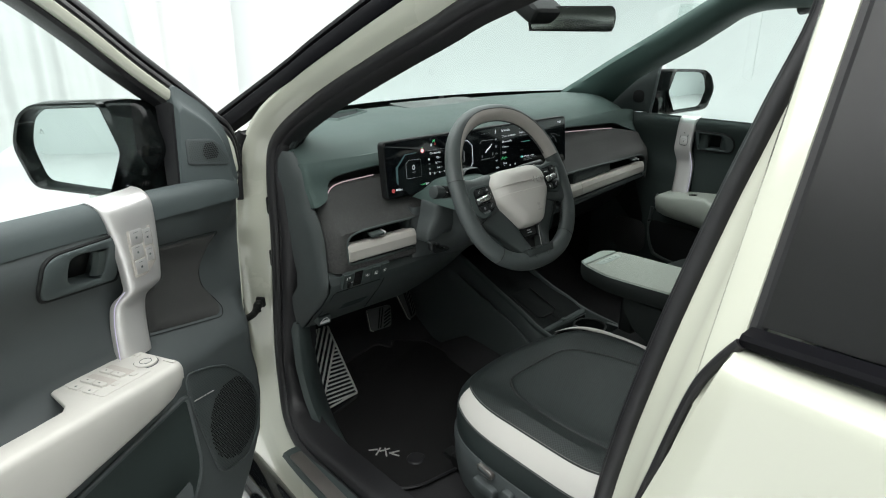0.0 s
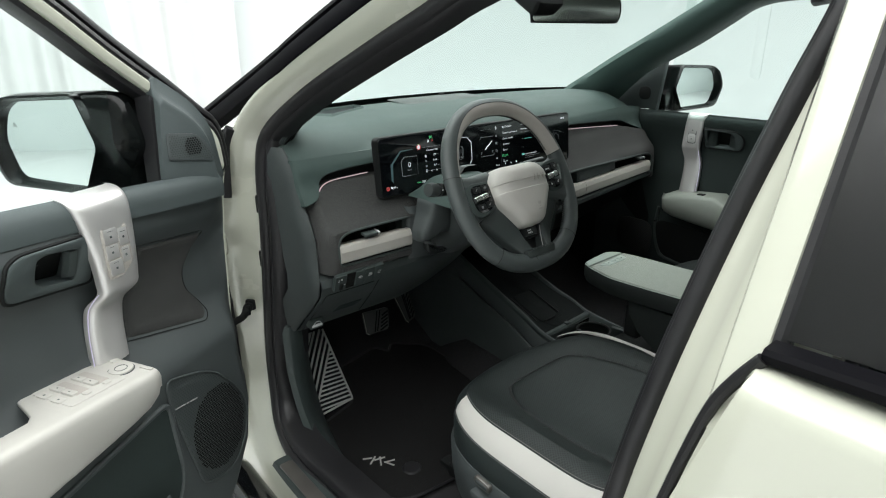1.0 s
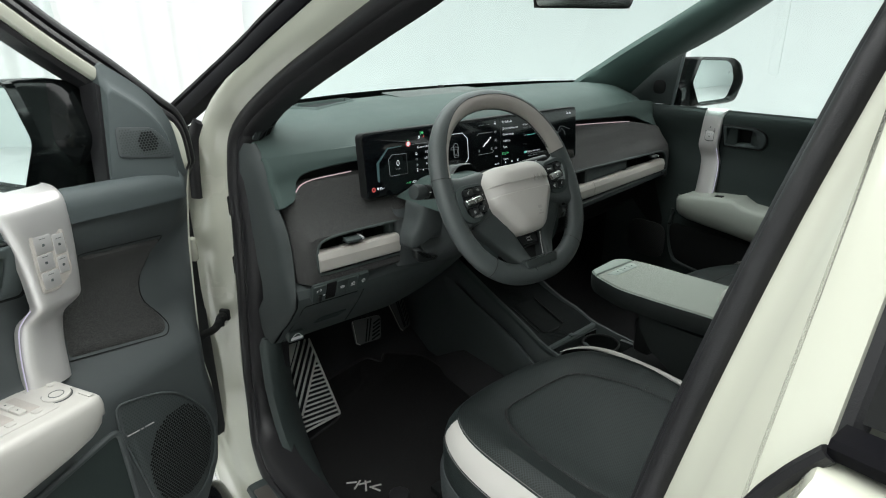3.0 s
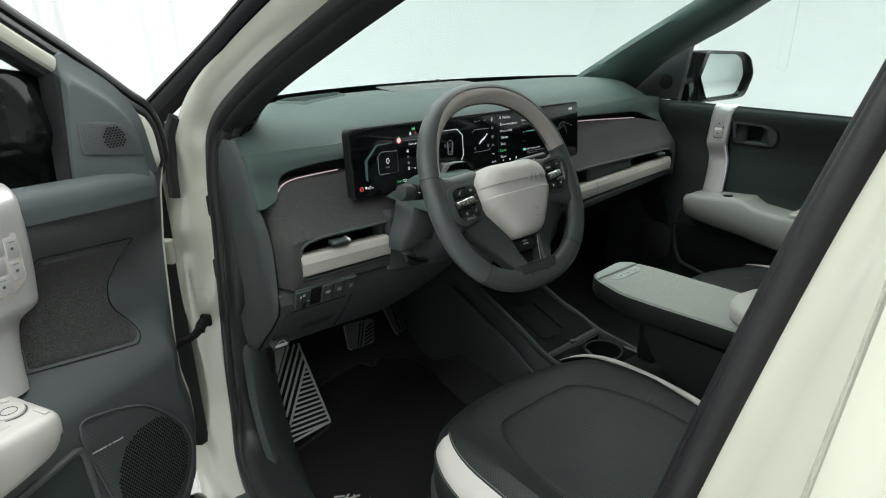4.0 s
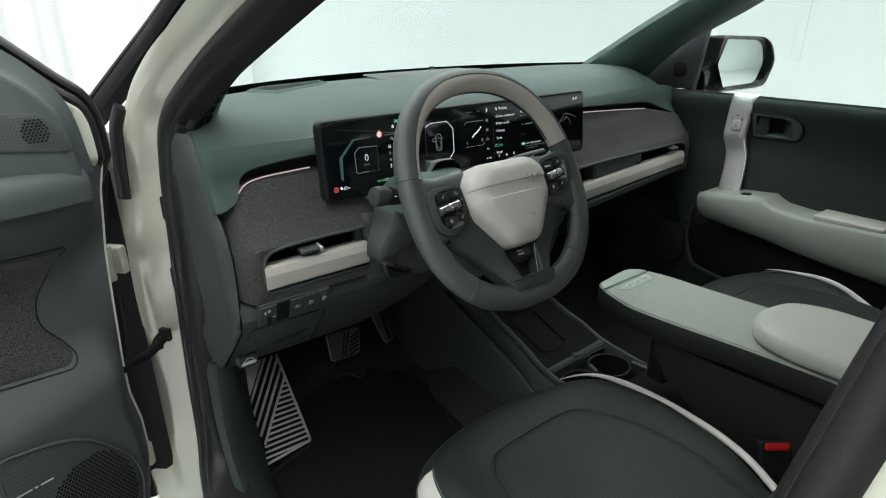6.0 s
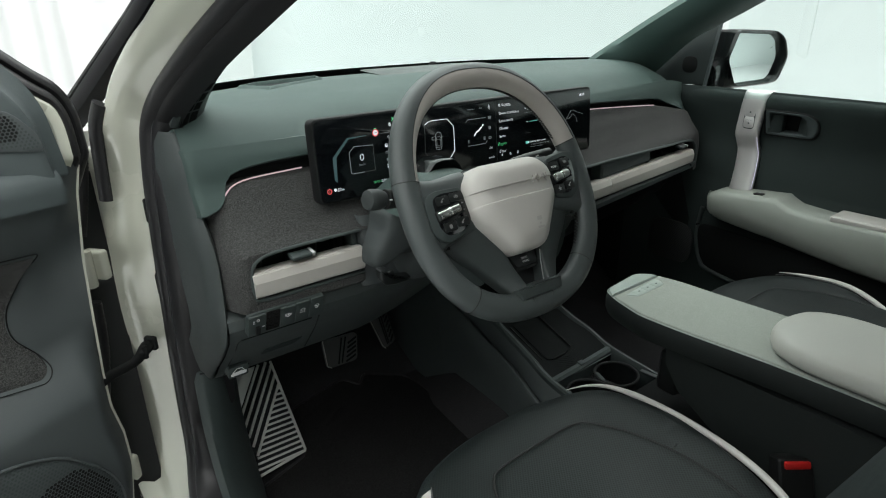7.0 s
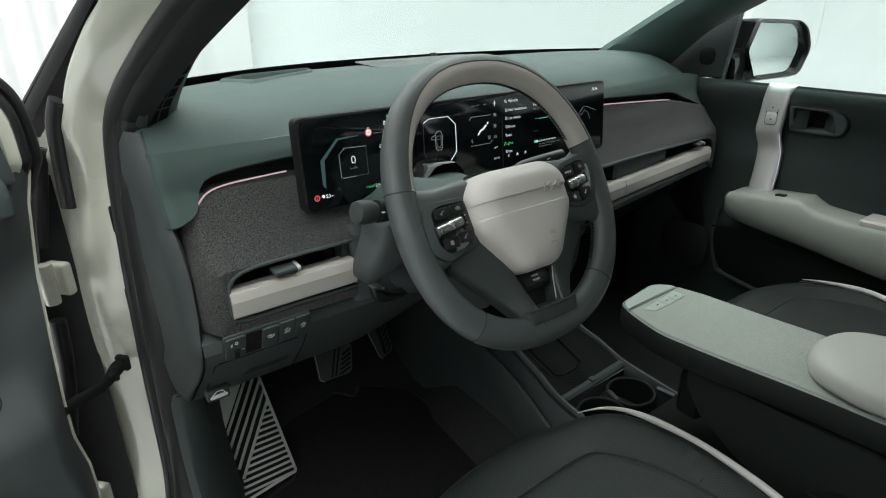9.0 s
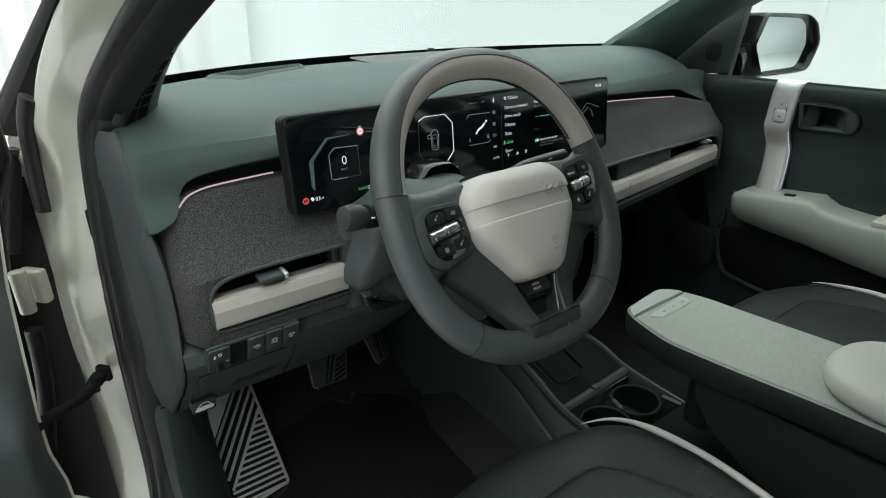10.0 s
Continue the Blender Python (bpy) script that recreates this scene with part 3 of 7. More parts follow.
part("belt_moulding", loft(along([V((-.892, -.018, 1.177)), V((-.896, -.05, 1.180)), V((-.900, -.2, 1.188)), V((-.900, -1.0, 1.208))], lambda p: V((-1, 0, 0)), [(.012, -.020), (.008, -.002), (.003, .006), (-.004, .007), (-.008, .004), (-.010, -.012)])), PILLAR_BLACK, rear, "black belt moulding")
win = [(-.870, -.022, 1.185), (-.870, -.9, 1.205), (-.735, -.9, 1.50), (-.738, -.020, 1.50)]
part("frame", loft([[V((-.876 + .42 * (z - 1.17) + dx, y, z)) for y, dx in ((.028, .050), (.024, .020), (.018, .006), (.010, .001), (-.012, .0), (-.016, .006))] for z in steps(1.10, 1.52, 8)]), PAINT, rear)
part("window_seal", loft([[V((-.876 + .42 * (z - 1.17) + dx, y, z)) for y, dx in ((-.014, .006), (-.014, -.002), (-.020, -.003), (-.026, .002), (-.026, .010))] for z in steps(1.175, 1.52, 6)]), RUBBER, rear)
part("pane", loft([[V(win[0]), V(win[1])], [V(win[3]), V(win[2])]]), DARKGLASS, rear, "dark tinted window pane")
part("divider", loft([[V((-.868, -.165, 1.185)), V((-.868, -.180, 1.185))], [V((-.745, -.205, 1.475)), V((-.745, -.220, 1.475))]]), GLOSS_BLACK, rear)

# ---- dashboard ----
dash = thing("dashboard", "grey-green dashboard with charcoal cloth band, wide display and slim air vents", "dashboard")


def swing(x):
    """How far the dashboard's face lies ahead, across the car."""
    return 0.145 * max(0.0, x - 0.05)


def across(profile, x0, x1, n, ends=0.05, y_end=0.0):
    """Profile of (y, z) carried from x0 to x1."""
    rows = []
    for i in range(n + 1):
        x = x0 + (x1 - x0) * i / n
        e = max(0.0, 1 - min(x - x0, x1 - x) / ends) if ends else 0.0
        rows.append([V((x, y + swing(x) + y_end * e * e, z - 0.010 * e * e)) for y, z in profile])
    return rows


def level(x, table):
    """A value read off a table of (x, value)."""
    for (x0, v0), (x1, v1) in zip(table, table[1:]):
        if x <= x1:
            return v0 + (v1 - v0) * clamp((x - x0) / (x1 - x0))
    return table[-1][1]


PADP = [(1.056, 1.150), (1.080, 1.172), (1.12, 1.188), (1.18, 1.198), (1.27, 1.203), (1.36, 1.203), (1.46, 1.199), (1.56, 1.190), (1.68, 1.172)]
# the pad's lower lip and the cloth's upper edge arch over the width of the car
LIPZ = [(-.76, 1.046), (-.738, 1.049), (-.718, 1.056), (-.710, 1.065), (-.704, 1.078), (-.699, 1.090), (-.690, 1.101), (-.672, 1.108), (-.623, 1.1137), (-.552, 1.116), (0, 1.122), (.25, 1.124), (.40, 1.115), (.58, 1.103), (.625, 1.097), (.665, 1.084), (.763, 1.052), (.82, 1.040)]
CLOTHZ = [(-.1, 1.088), (.10, 1.106), (.245, 1.1075), (.41, 1.094), (.60, 1.080), (.764, 1.053), (.807, 1.042), (.835, 1.032)]
FACEY = [(.60, .952), (.95, .952), (.987, .960), (.995, .968), (1.016, .988), (1.045, 1.008), (1.071, 1.021), (1.088, 1.034), (1.113, 1.037), (1.129, 1.042), (1.150, 1.056)]


def face(z):
    """How far ahead the dashboard's face lies at a height, driver's side."""
    return level(z, FACEY)


rows = []
for x in [-.754, -.750, -.744, -.736, -.727, -.720, -.715, -.7115, -.708, -.705, -.702, -.699, -.695, -.690, -.684, -.675, -.66, -.64, -.61] + steps(-.57, .56, 34) + steps(.58, .80, 16) + [.812, .820]:
    s = (x - 0.03) / 0.765
    pull = 0.24 * abs(s) ** 2.4
    lip = level(x, LIPZ)
    back = .014 if x < -.752 else .004 if x < -.748 else 0.0
    end = .05 * clamp((x - .70) / .12) ** 2
    row = [V((x, face(lip) + swing(x) + .030 + back + end, lip + .003)), V((x, face(lip) + swing(x) + .001 + back + end, lip))]
    for k in range(7):
        z = lip + .003 + (1.147 - lip - .003) * k / 6
        row.append(V((x, face(z) + swing(x) - .003 + back + end * clamp((1.16 - z) / .1) * .5, z - .018 * clamp((x - .64) / .18) ** 2 * k / 6)))
    for y, z in PADP:
        k = max(0.0, (y - 1.12) / 0.56)
        yy = y + swing(x) * (1 - k) - pull * k
        z -= .060 * clamp((x - .64) / .18) ** 2 * clamp((1.42 - y) / .25)
        row.append(V((x, yy + back, z - 0.012 * min(1.0, abs(s)) ** 6)))
    rows.append(row)
TRAYP = [V(p) for p in ((-.532, 1.384), (-.504, 1.290), (-.339, 1.397), (-.285, 1.530), (-.455, 1.500))]


def within(x, y, poly):
    hit = False
    for a, b in zip(poly, poly[1:] + poly[:1]):
        if (a.y > y) != (b.y > y) and x < (b.x - a.x) * (y - a.y) / (b.y - a.y) + a.x:
            hit = not hit
    return hit


pad_bm = loft(rows)
for a, b in zip(TRAYP, TRAYP[1:] + TRAYP[:1]):
    nrm = V((b.y - a.y, a.x - b.x, 0))
    near_ = [f for f in pad_bm.faces if -.62 < f.calc_center_median().x < -.2 and 1.2 < f.calc_center_median().y < 1.62]
    geo = set(near_) | {e for f in near_ for e in f.edges} | {v for f in near_ for v in f.verts}
    bmesh.ops.bisect_plane(pad_bm, geom=list(geo), plane_co=V((a.x, a.y, 0)), plane_no=nrm)
bmesh.ops.delete(pad_bm, geom=[f for f in pad_bm.faces if f.calc_center_median().z > 1.16 and within(f.calc_center_median().x, f.calc_center_median().y, TRAYP)], context="FACES")
part("top_pad", pad_bm, PAD, dash, "green-grey soft dashboard top")
# recess with the light guide
part("light_recess", loft([[V((x, 1.060 + swing(x), level(x, LIPZ) + .010)), V((x, 1.066 + swing(x), level(x, LIPZ) - .012)), V((x, 1.048 + swing(x), level(x, LIPZ) - .040))] for x in steps(-.70, .79, 40)]), BLACK, dash)
part("light_guide", tube(spline([(-.706, 1.024, 1.074), (-.690, 1.030, 1.086), (-.66, 1.034, 1.0925), (-.60, 1.034, 1.0955), (-.566, 1.034, 1.0965)], 8), .0013, 8), G_PINK, dash, "thin glowing pink light guide")
part("light_guide", tube(spline([(.16, 1.056, 1.1145), (.2444, 1.066, 1.1120), (.409, 1.089, 1.0996), (.595, 1.112, 1.0843)], 8), .0013, 8), G_PINK, dash, "thin glowing pink light guide")
# cloth band, with the vent slots left open
BAND = [(1.08, 1.088), (1.050, 1.091), (1.034, 1.088), (1.021, 1.071), (1.008, 1.045), (.988, 1.016), (.968, .995), (.960, .987), (.985, .985)]
LOWB = [(.985, .914), (.958, .912), (.950, .906), (.951, .893), (.962, .884), (.99, .880)]


def left_wrap(x):
    """How the cloth rounds off towards the hinge pillar."""
    return .06 * clamp((-.712 - x) / .032) ** 2


def cloth(x0, x1, prof, n=30):
    rows = []
    for x in steps(x0, x1, n):
        a = max(0.0, 1 - (x + .744) / .075)
        rows.append([V((x, y + swing(x) + left_wrap(x), z - .018 * a * a * clamp((z - .985) / .09))) for y, z in prof])
    return rows


part("cloth_band", loft(cloth(-.709, .02, BAND)), FABRIC, dash, "charcoal heather cloth band")
part("cloth_lower_band", loft(cloth(-.709, -.500, LOWB)), FABRIC, dash, "charcoal heather cloth edge")
# cloth closing the slot's outer end
ENDP = BAND[1:7] + [(.957, .985), (.953, .960), (.951, .930), (.950, .906), (.955, .890), (.975, .884)]
part("cloth_end", loft([[V((x, y + d + left_wrap(x), z - .018 * max(0.0, 1 - (x + .744) / .075) ** 2 * clamp((z - .985) / .09))) for y, z in ENDP] for x, d in ((-.744, 0), (-.741, 0), (-.736, 0), (-.730, 0), (-.724, 0), (-.718, 0), (-.712, 0), (-.706, 0), (-.7035, .0006), (-.7022, .004), (-.7015, .03))]), FABRIC, dash, "charcoal heather cloth end")
# passenger side: one sheet that runs down round the slot's end
SLOTZ = [(.0, .996), (.167, .994), (.394, .987), (.695, .974), (.735, .970), (.752, .963), (.763, .950), (.7685, .930), (.7700, .872), (.84, .872)]
rows = []
for x in steps(.0, .68, 24) + [.70, .715, .73, .74, .748, .755, .761, .7655, .7685, .7700, .776, .784, .794, .804, .813, .821, .828, .833]:
    zt, zb = level(x, CLOTHZ), level(x, SLOTZ)
    end = .045 * clamp((x - .782) / .051) ** 2.2
    row = [V((x, face(zt) + swing(x) + .035 + end, zt + .002)), V((x, face(zt) + swing(x) + .012 + end, zt + .003))]
    row += [V((x, face(zt + (zb - zt) * k / 12) + swing(x) + end, zt + (zb - zt) * k / 12)) for k in range(13)]
    rows.append(row + [V((x, face(zb) + swing(x) + .004 + end, zb - .004)), V((x, face(zb) + swing(x) + .03 + end, zb - .003))])
part("cloth_band", loft(rows), FABRIC, dash, "charcoal heather cloth band")
# dark strip in place of the shadow below the vent bar
part("shaded_slot_sill", loft([[V((x, y + swing(x) + .045 * clamp((x - .782) / .051) ** 2.2, z)) for y, z in ((1.0, .900), (.958, .899), (.952, .893), (.953, .880), (.965, .872), (1.00, .868))] for x in steps(.08, .826, 24)]), LOW_TRIM, dash, "sill under the long vent bar, its shade put into the dark colour")
# cloth rounding off the slot's corners
part("cloth_corner", loft([[V((-.706, .9570, .988)), V((-.685, .9585, .988)), V((-.664, .9600, .988))], [V((-.706, .9560, .976)), V((-.697, .9565, .9785)), V((-.688, .9572, .980))], [V((-.706, .9540, .957)), V((-.7045, .9540, .957)), V((-.7030, .9542, .957))]]), FABRIC, dash)
part("cloth_corner", loft([[V((-.706, .9505, .904)), V((-.690, .9510, .906)), V((-.674, .9515, .909))], [V((-.706, .9510, .915)), V((-.702, .9512, .914)), V((-.698, .9514, .914))], [V((-.706, .9515, .928)), V((-.7045, .9515, .928)), V((-.7030, .9515, .928))]]), FABRIC, dash)
# dark slot behind the bars
part("vent_slot", loft(across([(.975, .990), (1.04, .985), (1.04, .890), (.975, .890)], -.712, .775, 24, 0)), BLACK, dash)


def vent_surround(pts, r, name="vent_surround"):
    part(name, tube(spline(pts, 6), r, 8), LOW_TRIM, dash)


vent_surround([(-.500, .961, .986), (-.60, .961, .986), (-.665, .960, .984), (-.695, .957, .975), (-.704, .954, .955), (-.703, .951, .924), (-.69, .951, .911), (-.60, .952, .910), (-.5, .952, .910)], .0032)
vent_surround([(x, face(level(x, SLOTZ)) + swing(x) + .002, level(x, SLOTZ) - .001) for x in (.10, .25, .40, .55, .69, .735, .752, .763, .7685)] + [(.770, .951 + swing(.77), .912), (.765, .951 + swing(.76), .896), (.74, .951 + swing(.74), .892)], .0042)


def bar(x0, x1, z0, z1, name, lab):
    n = 20
    rows = []
    for i in range(n + 1):
        x, z = x0 + (x1 - x0) * i / n, z0 + (z1 - z0) * i / n
        rows.append([V((x, y + swing(x), z + dz)) for y, dz in ((.985, .016), (.960, .021), (.950, .020), (.944, .006), (.945, -.016), (.948, -.021), (.985, -.022))])
    bm = loft(rows, caps=True)
    bmesh.ops.bevel(bm, geom=[e for e in bm.edges if len(e.link_faces) == 2 and e.calc_face_angle(0) > 0.5 and abs(e.verts[0].co.x - e.verts[1].co.x) > .001], offset=.0016, segments=2, affect="EDGES")
    part(name, bm, SATIN, dash, lab, sharp=14)


bar(-.704, -.502, .938, .938, "vent_bar", "satin champagne vent bar")
bar(.09, .2395, .932, .929, "vent_bar", "short satin champagne vent bar")
bar(.2415, .744, .929, .9215, "vent_bar", "long satin champagne vent bar")
part("vent_blank", loft([[V((x, y + swing(x), z)) for y, z in ((.985, .988), (.972, .984), (.968, .972), (.968, .950), (.985, .944))] for x in steps(.225, .478, 8)], caps=True), LOW_TRIM, dash, "blank panel between the vents")


def vent_tab(x, z=.971):
    m = pose(x, .956 + swing(x), z, 8, 0, 8 if x > 0 else 2)
    t = part("vent_tab", box(.044, .022, .0075, m, .0032, 3), LOW_TRIM, dash, "small vent direction tab")
    part("tab_edge", box(.006, .0225, .0080, m @ pose(.0165, -.0006, .0004), .002), SILVER, t)
    for k in range(5):
        part("vane", box(.0015, .03, .044, pose(x - .11 + .05 * k, 1.0 + swing(x), .962), 0), BLACK, dash)


vent_tab(-.615)
vent_tab(.665, .963)
for x in (.480, .222, -.507):
    part("vent_divider", box(.012, .03, .046, pose(x, .985 + swing(x), .963), .003), LOW_TRIM, dash)

# outer end cap beside the pillar
cap = []
for z, x, y in ((1.172, -.752, 1.092), (1.155, -.7505, 1.075), (1.13, -.7500, 1.060), (1.107, -.7495, 1.045), (1.058, -.748, 1.032), (1.03, -.746, 1.012), (1.00, -.744, .998), (.97, -.743, .990), (.92, -.744, .986), (.895, -.747, .980), (.875, -.7495, .974), (.836, -.7515, .979), (.79, -.7525, 1.020), (.745, -.753, 1.070), (.70, -.753, 1.116), (.680, -.753, 1.140), (.672, -.753, 1.152)):
    cap.append([V((-.781, y + .10, z)), V((-.775, y + .055, z)), V((-.768, y + .026, z)), V((-.761, y + .010, z)), V((x - .0035, y + .002, z)), V((x, y, z)), V((x + .003, y + .003, z)), V((x + .006, y + .012, z)), V((x + .008, y + .04, z))])
# the shade beside the pillar is put into this cover's colour
part("end_cap", loft(cap), SHADED_CAP, dash, "dark grey dashboard end cover", sharp=60)
part("screw_hole", rod((-.7632, 1.052, .790), (-.7660, 1.051, .790), .0032, .0032, 10), BLACK, dash)
# air grille let into the near pillar trim
def on_trim(s, v, lift=0.0):
    """s along the trim from its foot (0 to 1), v across it."""
    k = 1.3 + s * 5.6
    i = int(k)
    r0, r1 = NT[i], NT[min(i + 1, len(NT) - 1)]
    a, b = r0[1].lerp(r1[1], k - i), r0[5].lerp(r1[5], k - i)
    n = (b - a).cross(r1[1] - r0[1]).normalized()
    n = n if n.y < 0 else -n
    return a.lerp(b, v) + n * (lift + .0068)


part("demister_grille", loft([[on_trim(s, .06, -.004), on_trim(s, .10, .0006), on_trim(s, .66, .0006), on_trim(s, .70, -.004)] for s in steps(0, 1, 12)]), LOW_TRIM, dash, "dark slotted demister grille")
for k in range(5):
    for v0, v1 in ((.14, .36), (.40, .62)):
        s0, s1 = .04 + .19 * k, .04 + .19 * k + .155
        part("grille_slot", loft([[on_trim(s, v, .0016) for v in (v0, v1)] for s in (s0, (s0 + s1) / 2, s1)]), MATPILE, dash)

# lower panel under the cloth, driver side
LOWP = [(1.00, .888), (.972, .878), (.968, .86), (.978, .836), (1.02, .790), (1.07, .745), (1.105, .708), (1.136, .682), (1.150, .674), (1.22, .690), (1.45, .74)]
rows = []
for i in range(31):
    x = -.7485 + .6965 * i / 30
    k = max(0.0, (x + .42) / .37)
    e = 0.0
    rows.append([V((x, y + .10 * k * k + .03 * e * e, z + .10 * k * (1.2 - z))) for y, z in LOWP])
part("lower_panel", loft(rows), KNEE_TRIM, dash, "dark grey knee panel")
# black stands in for the shadow under the passenger's dashboard
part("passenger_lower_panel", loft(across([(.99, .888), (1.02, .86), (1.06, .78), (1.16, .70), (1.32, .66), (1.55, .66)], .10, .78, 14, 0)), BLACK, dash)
part("cover_seam", tube(spline([(-.7295, 1.136, .681), (-.731, 1.06, .7545), (-.733, 1.00, .8125), (-.7335, .985, .829), (-.729, .978, .8365), (-.715, .978, .8365), (-.60, .978, .8365)], 6), .0014, 6), BLACK, dash)
part("cover_seam", tube(spline([(-.586, .9775, .8365), (-.576, 1.03, .781), (-.562, 1.118, .696)], 6), .0014, 6), BLACK, dash)
part("cover_seam", tube([V((-.7300, 1.0985, .7135)), V((-.688, 1.0985, .7135)), V((-.686, 1.136, .681))], .0014, 6), BLACK, dash)
sm = basis((-.656, .9605, .8700), (1, 0, 0), (0, -.36, .933))
part("switch_panel", plate(round_poly([(-.068, -.018), (-.060, -.026), (-.034, -.026), (.060, -.023), (.069, -.012), (.069, .026), (-.068, .026)], .005), .004, sm, .002), LOW_TRIM, dash)
part("switch", plate(rect(.031, .046, .005), .008, sm @ pose(-.0505, 0, 0), .002), LOW_TRIM, dash, "headlamp level wheel switch")
part("thumb_wheel", box(.008, .017, .010, sm @ pose(-.050, -.009, .0075), .002), BLACK, dash)
part("mark", plate(rect(.0045, .0012), .001, sm @ pose(-.0400, -.004, .0078)), PRINT, dash)
part("symbol", join(tube([sm @ V((-.050 + .0020 * math.cos(a), .013 + .0028 * math.sin(a), .0083)) for a in (i * math.pi / 6 for i in range(12))], .0006, 5, True), *[tube([sm @ V((-.0555, .0135 - .0025 * k, .0083)), sm @ V((-.0585, .0120 - .0025 * k, .0083))], .0005, 5) for k in range(3)]), PRINT, dash)
part("coin_slot", plate(rect(.024, .044, .003), .0012, sm @ pose(-.0225, 0, .004)), MATPILE, dash)
for k in range(3):
    x = .0032 + .0262 * k
    b = part("switch", plate(rect(.0254, .045, .003), .008, sm @ pose(x, .001 * k, 0), .0015), LOW_TRIM, dash, "dark push switch with a pale symbol")
    if k == 0:
        part("symbol", tube([sm @ V((x + .0036 * math.cos(a), .004 + .0036 * math.sin(a), .0083)) for a in (i * math.pi / 8 for i in range(16))], .0004, 5, True), PRINT, b)
        for s_ in (-1, 1):
            part("symbol", tube([sm @ V((x + s_ * .0054 * math.cos(a), .004 + .0054 * math.sin(a), .0083)) for a in (-.6, -.3, 0, .3, .6)], .0003, 5), PRINT, b)
        letters("P", .0050, sm @ pose(x, .004, .0082), PRINT, b, "symbol", align="CENTER")
    else:
        part("symbol", tube([sm @ V((x + px * .7, .007 + py * .7, .0083)) for px, py in ((-.006, -.002), (-.003, .0), (-.001, .0028), (.003, .0028), (.005, .0002), (.007, -.001), (.006, -.003), (-.005, -.003))], .0004, 5, True), PRINT, b)
        letters("HOLD" if k == 1 else "OFF", .0034, sm @ pose(x, .0005, .0082), PRINT, b, "lettering", align="CENTER")
# bonnet release lever with its white mark
hm = basis((-.715, 1.078, .7200), (1, 0, 0), (0, -.20, .98))
hk = hm @ Matrix.Diagonal((1.3, 1.45, 1, 1))
part("bonnet_lever", plate(rect(.038, .027, .004), .0285, hm @ pose(0, 0, -.025), .0015), LOW_TRIM, dash, "bonnet release lever with white car mark")
part("mark", join(plate(round_poly([(-.011, -.0035), (.011, -.0035), (.012, .0005), (.004, .0025), (-.009, .0015), (-.012, -.001)], .0012, 2), .0006, hk @ pose(0, -.002, .0035)), tube([hk @ V((x, y, .0040)) for x, y in ((-.009, -.0005), (-.002, .0055), (.005, .0050), (.009, -.0005))], .0009, 5)), PRINT, dash)
# pull pocket on the cover: a flat plate, its inner shade a darker sheet
qm = basis((-.631, 1.0655, .7485), (1, 0, 0), (0, -.74, .67))
po_ = round_poly([(-.040, -.020), (.030, -.020), (.042, .014), (.036, .019), (-.034, .019)], [.006, .004, .006, .006, .006])
part("pull_pocket", plate(po_, .0012, qm @ pose(0, 0, -.0005), .0006), LOW_TRIM, dash)
part("pocket_shade", plate([V((p.x * .93, p.y * .86)) for p in po_], .0012, qm @ pose(0, .001, .0002)), SHADED_TRIM, dash)

# top details: storage bin, speaker mesh, light sensor
def top_skin(x, y):
    s = (x - 0.03) / 0.765
    pull = 0.24 * abs(s) ** 2.4
    k = clamp((y + pull - 1.12) / (0.56 + pull))
    yy = y + pull * k - swing(x) * (1 - k)
    for (y0, z0), (y1, z1) in zip(PADP, PADP[1:]):
        if y0 <= yy <= y1 and z1 > 1.15:
            return z0 + (z1 - z0) * (yy - y0) / (y1 - y0) - 0.012 * abs(s) ** 6
    return 1.19


tc_ = sum(TRAYP, V((0, 0))) / len(TRAYP)
ring_ = round_poly(TRAYP, .004, 3)


def tray_ring(k, dz):
    return [V((*(tc_ + (p - tc_) * k), top_skin(p.x, p.y) + dz)) for p in ring_]


part("tray_wall", loft([tray_ring(1.0, .0), tray_ring(.985, -.003), tray_ring(.96, -.052), tray_ring(.93, -.060)], closed_u=True), DARK_TRIM, dash)
part("tray_floor", loft([tray_ring(.95, -.059), tray_ring(.5, -.059), tray_ring(.02, -.059)], closed_u=True), LOW_TRIM, dash, "shallow dashboard storage tray")
part("tray_rim", loft([tray_ring(1.10, -.0015), tray_ring(1.05, .0045), tray_ring(1.01, .0060), tray_ring(.995, .0045), tray_ring(.985, -.004)], closed_u=True), PAD, dash)
part("speaker_mesh", plate(round_poly([(-.19, 1.36), (.16, 1.37), (.19, 1.52), (-.16, 1.53)], .03), .0016, pose(0, 0, 1.2015), .001), perforated("speaker_mesh_plastic", (.05, .068, .062), .008, .33), dash, "perforated speaker cover")
part("sensor", rod((.10, 1.54, 1.19), (.10, 1.54, 1.210), .014, .009, 16, .002), BLACK, dash, "round black light sensor")

# ---- display ----
disp = thing("display_panel", "wide black curved-corner display with lit instruments and menus", "display")
X0, X1 = -.561, .153
W, H = X1 - X0, .146
dm = basis((X0, .992, 1.036), (1, .0, 0), (0, .085, .996))      # x along the car, y up the glass, z towards the cabin
part("housing", plate(rect(W, H, .014, W / 2, H / 2, 6), .022, dm @ pose(0, 0, -.014), .003), BLACK, disp, "black display housing")
part("screen_glass", plate(rect(W - .007, H - .007, .011, W / 2, H / 2, 6), .0012, dm @ pose(0, 0, .0082), .0006), SCREEN, disp)
part("stand", box(.5, .08, .06, dm @ pose(W / 2, .05, -.05), .01), BLACK, disp)
zq = .0100


def dot(x, y, w, h, mat, name="icon", r=0.0):
    part(name, plate(rect(w, h, r, seg=3), .0003, dm @ pose(x, y, zq)), mat, disp)


